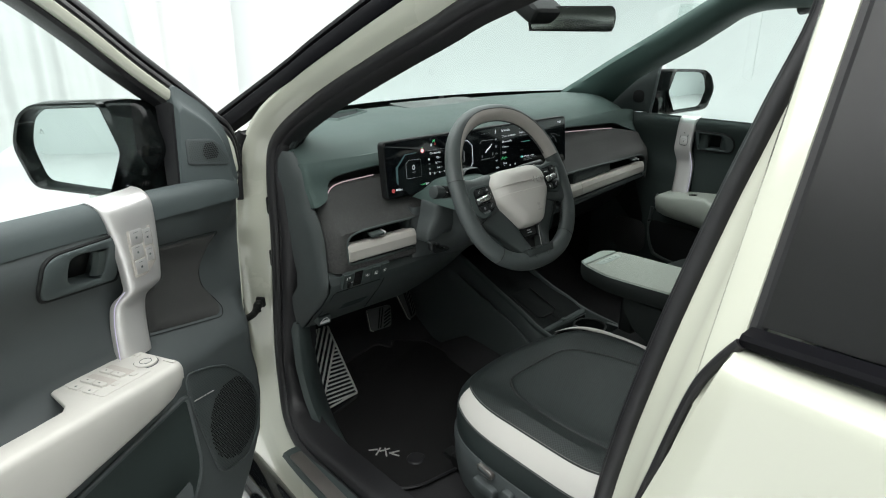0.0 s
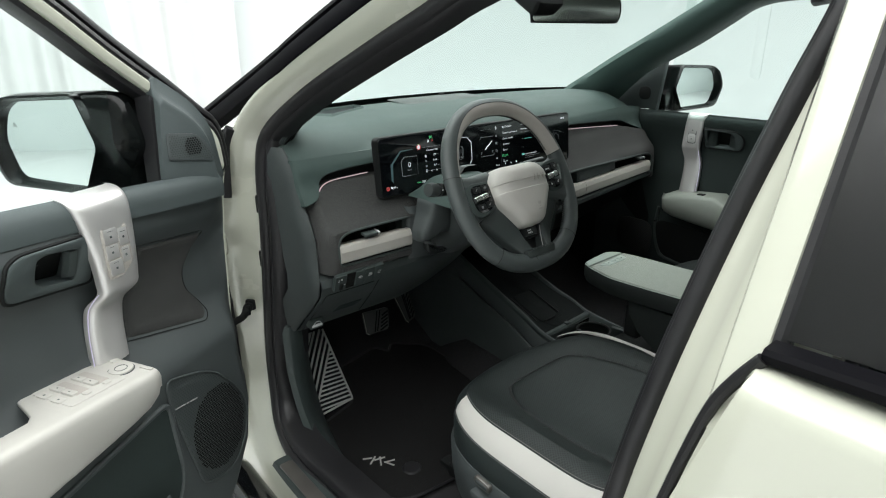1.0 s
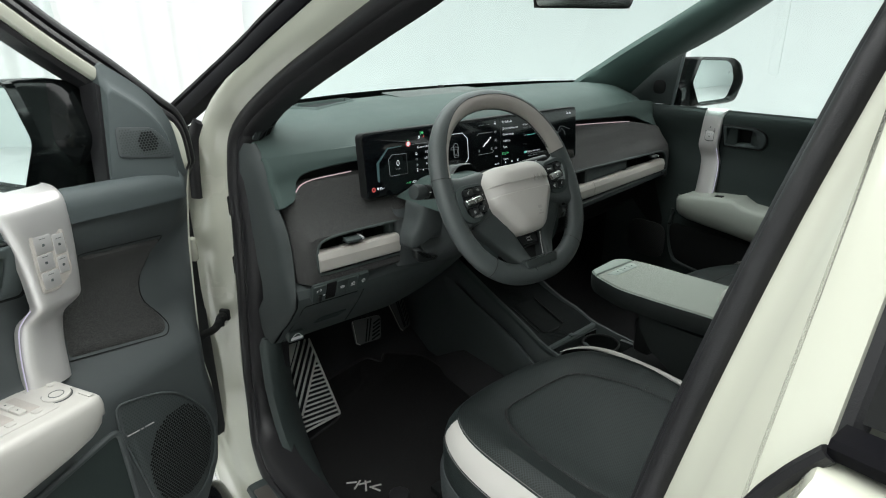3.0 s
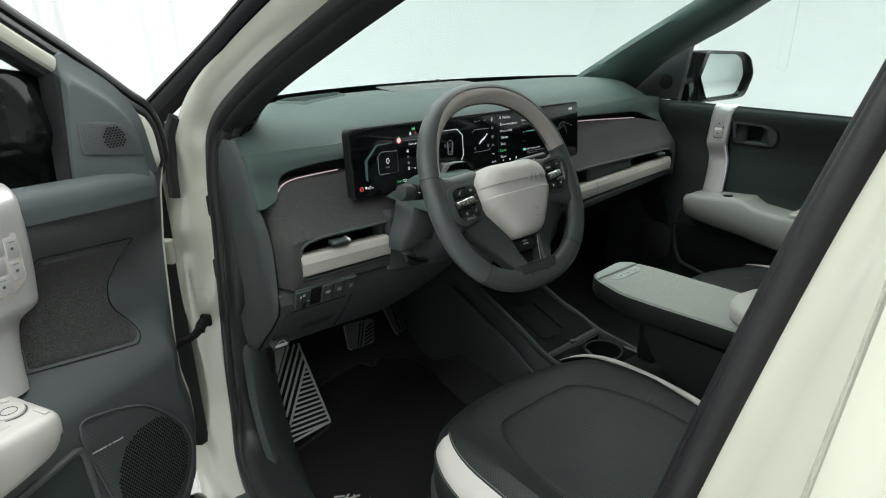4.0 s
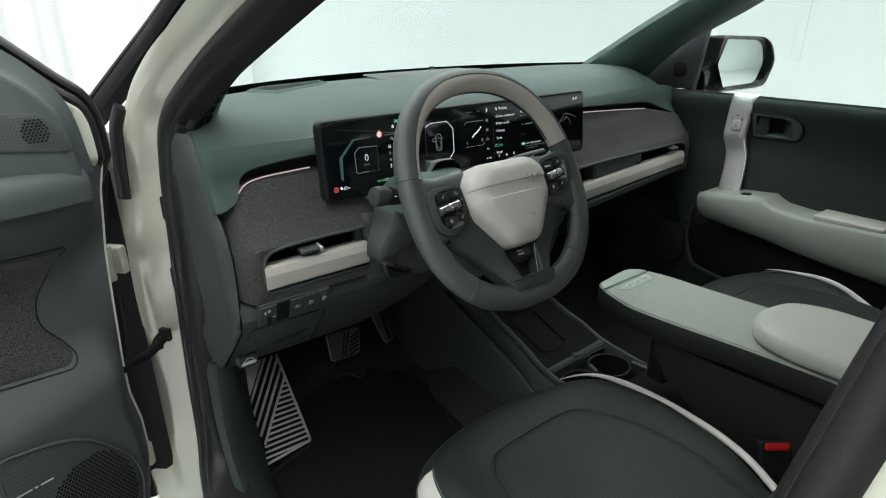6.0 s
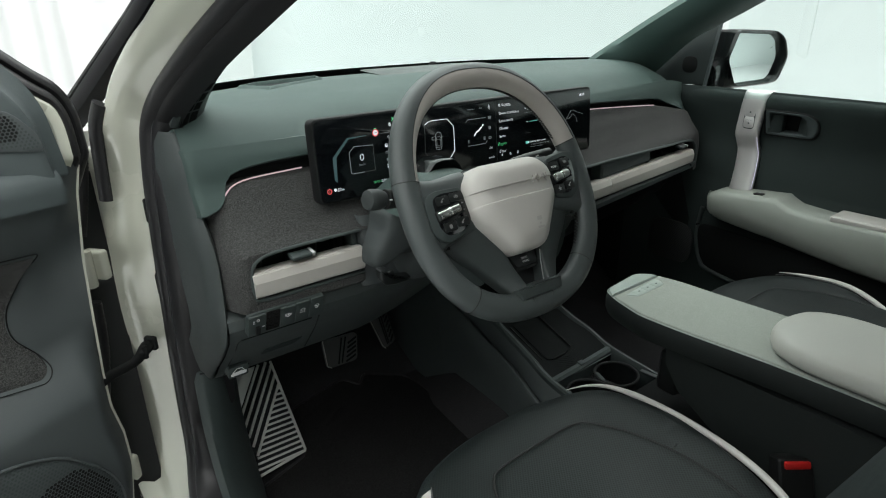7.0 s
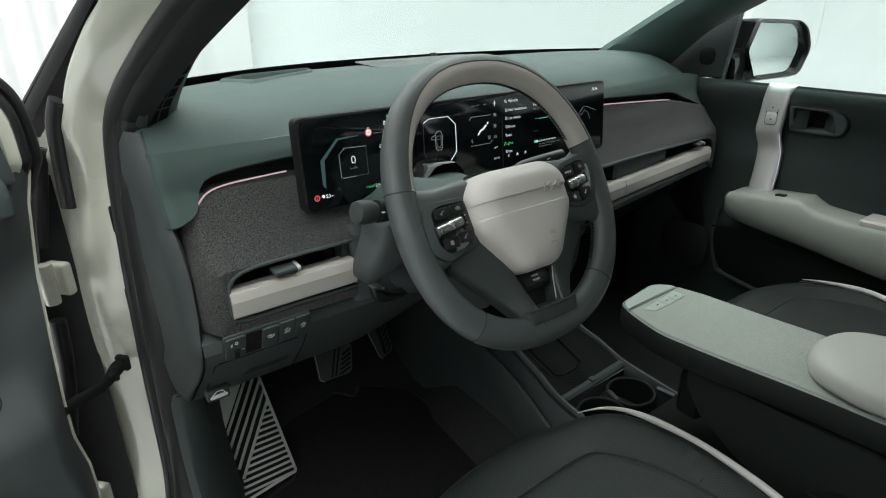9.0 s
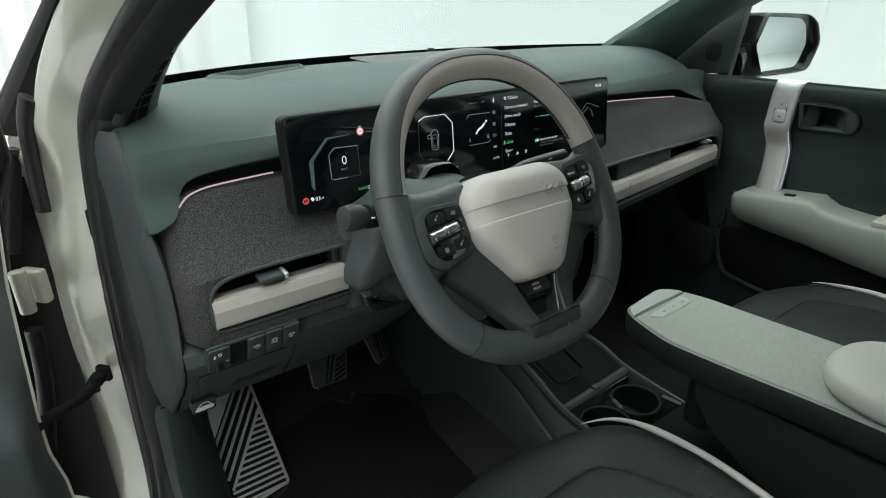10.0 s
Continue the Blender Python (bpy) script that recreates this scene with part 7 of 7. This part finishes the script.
part("phone_tray", loft([[V((x, y, tray_z(y) + .010 * abs(x / .1) ** 4)) for x in steps(-.103, .106, 12)] for y in steps(.84, 1.22, 12)]), TRAY, con, "ribbed rubber phone tray")
for k in range(46):
    y = .850 + .0056 * k
    for sx in (-1, 1):
        part("tray_rib", box(.094, .0022, .0012, basis((sx * .047 + .002, y, tray_z(y) + .0006), (1, sx * .35, sx * .115), (0, 1, .33)), 0), TRAY, con)
pm_ = basis((-.024, .945, tray_z(.945) + .0035), (1, 0, 0), (0, 1, .33))
part("charging_pad", plate(rect(.078, .130, .010), .002, pm_, .001), TRAY, con, "black phone charging pad")
for sx in (-.050, .050):
    part("pad_rail", plate(rect(.004, .120, .002), .004, pm_ @ pose(sx, .002, -.001), .0015), BLACK, con)
part("pad_rail", plate(rect(.050, .004, .002), .003, pm_ @ pose(0, -.066, -.001), .001), BLACK, con)
part("cross_bar", loft(along([V((-.104, .831, .571)), V((-.02, .833, .572)), V((.05, .836, .573)), V((.108, .838, .574))], lambda p: V((0, 0, 1)), [(-.012, -.06), (-.010, -.006), (-.005, .0), (.005, .0), (.010, -.006), (.012, -.06)])), LOW_TRIM, con)
part("bar_tab", box(.016, .014, .006, pose(-.002, .833, .5735), .002), LOW_TRIM, con)
# cup holders: a deck with two wells
part("cup_deck", loft([[V((x, .826, .562)), V((x, .822, .5625))] for x in steps(-.104, .108, 4)]), LOW_TRIM, con)
part("cup_well", loft([[V((-.103, y, z)), V((.0, y, z)), V((.105, y, z))] for y, z in ((.826, .562), (.822, .500), (.70, .480), (.690, .50), (.685, .560))]), MATPILE, con)
for cx_, cy_ in ((.040, .763), (-.066, .755)):
    cup = part("cup_holder", tube([(cx_ + .050 * math.cos(a), cy_ + .048 * math.sin(a), .562) for a in (i * math.pi / 20 for i in range(40))], .0034, 8, True), BLACK, con, "round cup holder")
    part("cup_wall", loft([[V((cx_ + r * math.cos(a), cy_ + r * .96 * math.sin(a), z)) for a in (i * math.pi / 14 for i in range(28))] for r, z in ((.049, .562), (.046, .52), (.043, .482), (.02, .480), (.002, .480))], closed_u=True), TRAY, cup)
    part("cup_finger", box(.010, .034, .046, pose(cx_ - .042, cy_ + .014, .544, 0, 0, -20), .004), LOW_TRIM, cup)
part("lid_clip", box(.012, .040, .006, pose(.092, .713, .566, 0, 0, 8), .002), LOW_TRIM, con)
part("console_top", loft([[V((x, y, z)) for x in (-.112, .0, .110)] for y, z in ((.695, .562), (.60, .565), (.40, .556), (.1, .55))]), TRAY, con)
# passenger flank in black, its shade in the colour; the driver's is grey
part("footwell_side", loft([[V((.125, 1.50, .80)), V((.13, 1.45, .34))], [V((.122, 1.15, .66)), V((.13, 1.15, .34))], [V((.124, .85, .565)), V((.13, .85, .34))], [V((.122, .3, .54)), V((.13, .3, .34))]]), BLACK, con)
part("footwell_side", loft([[V((-.118, 1.20, .665)), V((-.127, 1.20, .60)), V((-.1325, 1.20, .34))], [V((-.124, 1.27, .70)), V((-.133, 1.27, .62)), V((-.138, 1.27, .34))], [V((-.140, 1.50, .82)), V((-.150, 1.50, .70)), V((-.158, 1.45, .34))]]), KNEE_TRIM, con)
part("dash_centre_panel", loft([[V((x, y, z)) for x in steps(-.20, .22, 8)] for y, z in ((.99, .89), (1.06, .86), (1.14, .80), (1.22, .73), (1.30, .69))]), LOW_TRIM, con)

# ---- floating armrest over the console ----
ol = round_poly([(-.060, .695), (-.048, .735), (-.030, .768), (.090, .780), (.112, .756), (.130, .70), (.136, .60), (.152, .44), (.152, .20), (-.030, .20), (-.044, .42), (-.063, .56), (-.070, .655)], [.02, .02, .016, .022, .03, .05, .05, .05, .03, .03, .05, .05, .03], 5)
ar = part("armrest", loft([[V((.045 + (p.x - .045) * k, .5 + (p.y - .5) * k2, z)) for p in ol] for k, k2, z in ((.80, .96, .742), (.94, .985, .748), (1.0, 1.0, .762), (1.010, 1.003, .780), (1.0, 1.0, .792), (.985, .995, .796))], closed_u=True, caps=True), ARMBODY, con, "floating armrest with sage cloth top")
half = ol + ol[:1]
ct = []
for a, b in zip(half, half[1:]):
    if a.y < .7365:
        ct.append(a)
    if (a.y < .7365) != (b.y < .7365):
        ct.append(a.lerp(b, (.7365 - a.y) / (b.y - a.y)))
part("cloth_top", plate([V((.045 + (p.x - .045) * .965, p.y if p.y > .7 else .5 + (p.y - .5) * .985)) for p in ct] , .006, pose(0, 0, .7945), .004, 3), ARMCLOTH, ar, "sage-grey cloth top")
part("welt", tube([V((.045 + (p.x - .045) * .985, .5 + (p.y - .5) * .995, .7968)) for p in ol], .0012, 6, True), SAGE, ar, "pale sage welt round the cloth")
nose = round_poly([(-.046, .7375), (-.027, .764), (.088, .775), (.110, .752), (.114, .7395)], [.004, .014, .020, .012, .004], 5)
part("nose_cap", plate(nose, .0058, pose(0, 0, .7955), .003, 3), SAGE, ar, "smooth sage end cap")
part("button_row", plate(round_poly([(-.022, .722), (-.006, .703), (.080, .703), (.092, .716), (.092, .729), (.086, .731)], .003), .0018, pose(0, 0, .8000), .0006), SAGE, ar, "pale sage button strip")
for k in range(3):
    part("button", plate(rect(.0285, .019, .002, .012 + .030 * k, .7145), .0024, pose(0, 0, .8000), .0005), SAGE, ar)
    part("symbol", plate(rect(.004, .002, .0, .012 + .030 * k, .7145), .0032, pose(0, 0, .8000)), DOOR_PAD, ar)
po = round_poly([(-.050, .385), (-.030, .445), (.035, .478), (.125, .462), (.160, .40), (.165, .10), (-.042, .10)], [.04, .05, .06, .06, .05, .02, .02], 6)
rows = []
for k, z in ((.93, .806), (.985, .808), (1.0, .815), (.995, .824), (.975, .832), (.93, .838), (.82, .843), (.6, .846), (.3, .847), (.03, .847)):
    rows.append([V((.047 + (p.x - .045) * k * .97, .245 + (p.y - .26) * (1 - (1 - k) * .8), z)) for p in po])
part("cushion", loft(rows, closed_u=True, caps=True), material("cream_grey_leather", (.35, .357, .322), .52, vary=.03, bump=.00015, grain=1300), ar, "cream-grey leather armrest cushion", sharp=60)
part("support", loft([[V((x, y, z)) for y, z in ((.612, .735), (.607, .70), (.575, .655), (.50, .61), (.35, .56), (.10, .54), (.10, .74))] for x in (-.035, .0, .09, .13)], closed_u=True, caps=True), ARMBODY, ar, "dark grey armrest support")
part("support_end", box(.13, .05, .10, pose(.05, .612, .665), .018, 3), BLACK, ar)

# ---- driver's floor mat, pedals and footrest ----
mat_ = thing("floor_mat", "black pile floor mat with a small metallic badge", "floor mat")
mo = round_poly([(-.705, .79), (-.655, .76), (-.30, .72), (-.175, .80), (-.165, 1.08), (-.18, 1.30), (-.30, 1.36), (-.325, 1.33), (-.36, 1.37), (-.54, 1.34), (-.555, 1.20), (-.69, 1.16), (-.725, 1.08), (-.728, .95)], [.03, .03, .02, .02, .05, .04, .03, .03, .03, .03, .02, .02, .03, .05], 5)
part("mat_top", patch(mo, lambda x, y, r: V((x, y, .346 + .004 * min(r, 1) + max(0, y - 1.16) ** 2 * 1.1)), 8), MATPILE, mat_)
part("mat_edge", tube([V((p.x, p.y, .347 + max(0, p.y - 1.16) ** 2 * 1.1)) for p in mo], .004, 6, True), RUBBER, mat_, "bound edge")
for a, b in (((-.676, .955), (-.660, .945)), ((-.672, .928), (-.650, .942)), ((-.655, .932), (-.632, .925)), ((-.654, .906), (-.640, .932)), ((-.640, .908), (-.618, .900)), ((-.640, .908), (-.630, .885))):
    d = (V((*b, 0)) - V((*a, 0)))
    part("badge_stroke", box(d.length + .006, .0045, .0016, basis((V((*a, .3515)) + V((*b, .3515))) / 2, d, V((-d.y, d.x, 0))), .0005), STEEL, mat_)
part("mat_clip", rod((-.60, .845, .350), (-.60, .845, .354), .026, .022, 24, .001), RUBBER, mat_, "round mat clip")

ft = thing("footrest", "metal driver's footrest plate with black rubber grooves", "footrest")
FB = [V((-.683, 1.1715, .3735)), V((-.553, 1.2095, .3545)), V((-.5635, 1.3495, .5430)), V((-.694, 1.312, .566))]
fx = (FB[1] - FB[0]).normalized()
fn = fx.cross(FB[2] - FB[1]).normalized()
fn = fn if fn.y < 0 else -fn
FM = basis(FB[0], fx, FB[2] - FB[1])
if FM.to_3x3().col[2].dot(fn) < 0:
    FM = FM @ Matrix.Diagonal((1, 1, -1, 1))
fi = FM.inverted()
F2 = [(fi @ p).to_2d() for p in FB]


def clip_line(p, d, poly):
    """The stretch of the line p + t d inside a convex outline."""
    t0, t1 = -1.0, 1.0
    c = sum(poly, V((0, 0))) / len(poly)
    for a, b in zip(poly, poly[1:] + poly[:1]):
        n = V((b.y - a.y, a.x - b.x))
        if n.dot(c - a) < 0:
            n = -n
        q, r = n.dot(p - a), n.dot(d)
        if abs(r) < 1e-9:
            if q < 0:
                return None
        elif r > 0:
            t0 = max(t0, -q / r)
        else:
            t1 = min(t1, -q / r)
    return (p + d * t0, p + d * t1) if t1 - t0 > .008 else None


def foot_strip(p, q, w, name="steel_rib"):
    d = q - p
    m = FM @ Matrix.Translation(((p.x + q.x) / 2, (p.y + q.y) / 2, .0015)) @ Matrix.Rotation(math.atan2(d.y, d.x), 4, "Z")
    part(name, plate(rect(d.length, w, w * .2, seg=2), .003, m, .0008), STEEL, ft)


part("plate_body", plate(round_poly([V((p.x, p.y)) for p in F2], .004), -.03, FM), BLACK, ft, "black rubber footrest base")
DA, DB = (fi @ V((-.6704, 1.201, .4058))).to_2d(), (fi @ V((-.5600, 1.3150, .4960))).to_2d()
dd = (DB - DA).normalized()
side = V((-dd.y, dd.x))
for a, b in ((F2[0], F2[1]), (F2[1], F2[2])):
    foot_strip(a.lerp(b, .005), a.lerp(b, .995), .006, "steel_rim")
foot_strip(F2[0], F2[3], .005, "steel_rim")
foot_strip(DA, DB, .006)
upper = [DA, DB, F2[2], F2[3]]
for k in range(1, 5):
    seg_ = clip_line(DA + side * .0165 * k, dd, upper)
    if seg_:
        foot_strip(*seg_, .0062)
far_ = [p for p in (clip_line(DA + side * .0165 * 4.45, dd, upper) or ()) if p]
if far_:
    part("steel_patch", plate([far_[0], far_[1], F2[3]], .003, FM @ pose(0, 0, .0012)), STEEL, ft, "plain steel corner")
tri_ = [DA, F2[0], F2[1], DB]
sd = V((1, -.10)).normalized()
for k in range(14):
    seg_ = clip_line(F2[0] + V((0, .014 + .0125 * k)), sd, tri_)
    if seg_:
        foot_strip(*seg_, .0052)


def pedal(name, label, corners, ribs, top):
    pd = thing(name, label, "pedal", "pedals")
    c = [V(p) for p in corners]
    nrm = (c[1] - c[0]).cross(c[3] - c[0]).normalized()
    if nrm.y > 0:
        nrm = -nrm
    m = basis(c[0], c[1] - c[0], c[3] - c[0])
    loc = [m.inverted() @ p for p in c]
    s = 1 if (m.to_3x3() @ V((0, 0, 1))).dot(nrm) > 0 else -1
    part("pedal_pad", plate(round_poly([(p.x, p.y) for p in loc], .012, 4), s * .010, m, .0), PEDAL, pd, "dark steel pad")
    part("steel_edge", tube([c[3] + nrm * .010, c[3].lerp(c[0], .5) + nrm * .010, c[3].lerp(c[0], .90) + nrm * .010, c[0].lerp(c[1], .12) + nrm * .010], .0011, 6), STEEL, pd)

    def spot(u, v):
        return c[0].lerp(c[1], u).lerp(c[3].lerp(c[2], u), v) + nrm * .0104

    def groove(u0, v0, u1, v1, w):
        a, b = spot(u0, v0), spot(u1, v1)
        part("rubber_groove", box((b - a).length, w, .0012, basis((a + b) / 2, b - a, nrm.cross(b - a)), .0004), TRAY, pd)

    groove(.36, .06, .52, .96, .0042)
    groove(.47, .06, .63, .96, .0042)
    for k in range(ribs):
        v = .06 + .80 * k / ribs
        groove(.60 + .13 * v, v, .94, v + .15, .0052)
    part("pedal_arm", rod((c[2] + c[3]) / 2, top, .010), BLACK, pd)


pedal("brake_pedal", "dark steel brake pedal with rubber grooves", [(-.438, 1.295, .497), (-.350, 1.300, .490), (-.335, 1.315, .560), (-.438, 1.315, .570)], 5, (-.38, 1.50, .85))
pedal("accelerator_pedal", "narrow dark accelerator pedal with rubber grooves", [(-.232, 1.355, .448), (-.190, 1.360, .460), (-.200, 1.395, .560), (-.262, 1.395, .560)], 6, (-.22, 1.55, .82))

# ---- rear-view mirror ----
rv = thing("rear_view_mirror", "black frameless rear-view mirror on the windscreen", "mirror")
n_ = V((-.60, -.79, .05)).normalized()
rm = basis((.025, .895, 1.466), V((0, 0, 1)).cross(n_), (0, 0, 1))
part("mirror_shell", plate(round_poly([(-.118, -.030), (.118, -.034), (.125, .0), (.118, .034), (-.118, .034), (-.122, .0)], .016), .012, rm @ pose(0, 0, -.010), .003), BLACK, rv)
part("mirror_back", loft([[rm @ V((x * k, y * k, z)) for x, y in ((-.118, -.03), (.118, -.033), (.122, 0), (.116, .033), (-.116, .033), (-.12, 0))] for k, z in ((1, -.010), (.85, -.03), (.4, -.042))], closed_u=True, caps=True), BLACK, rv)
part("mirror_glass", plate(round_poly([(-.114, -.027), (.114, -.031), (.120, .0), (.114, .031), (-.114, .031), (-.117, .0)], .013), .001, rm @ pose(0, 0, .0022), .0004), material("dimmed_mirror", (.25, .28, .26), .22, metal=1.0, vary=0, rough_vary=0), rv, "dimmed mirror glass")
part("mount", box(.13, .14, .05, pose(-.04, .98, 1.505, 32), .02, 3), BLACK, rv, "black camera housing on the windscreen")
part("stem", rod((.0, .93, 1.48), (-.02, .97, 1.50), .012), BLACK, rv)
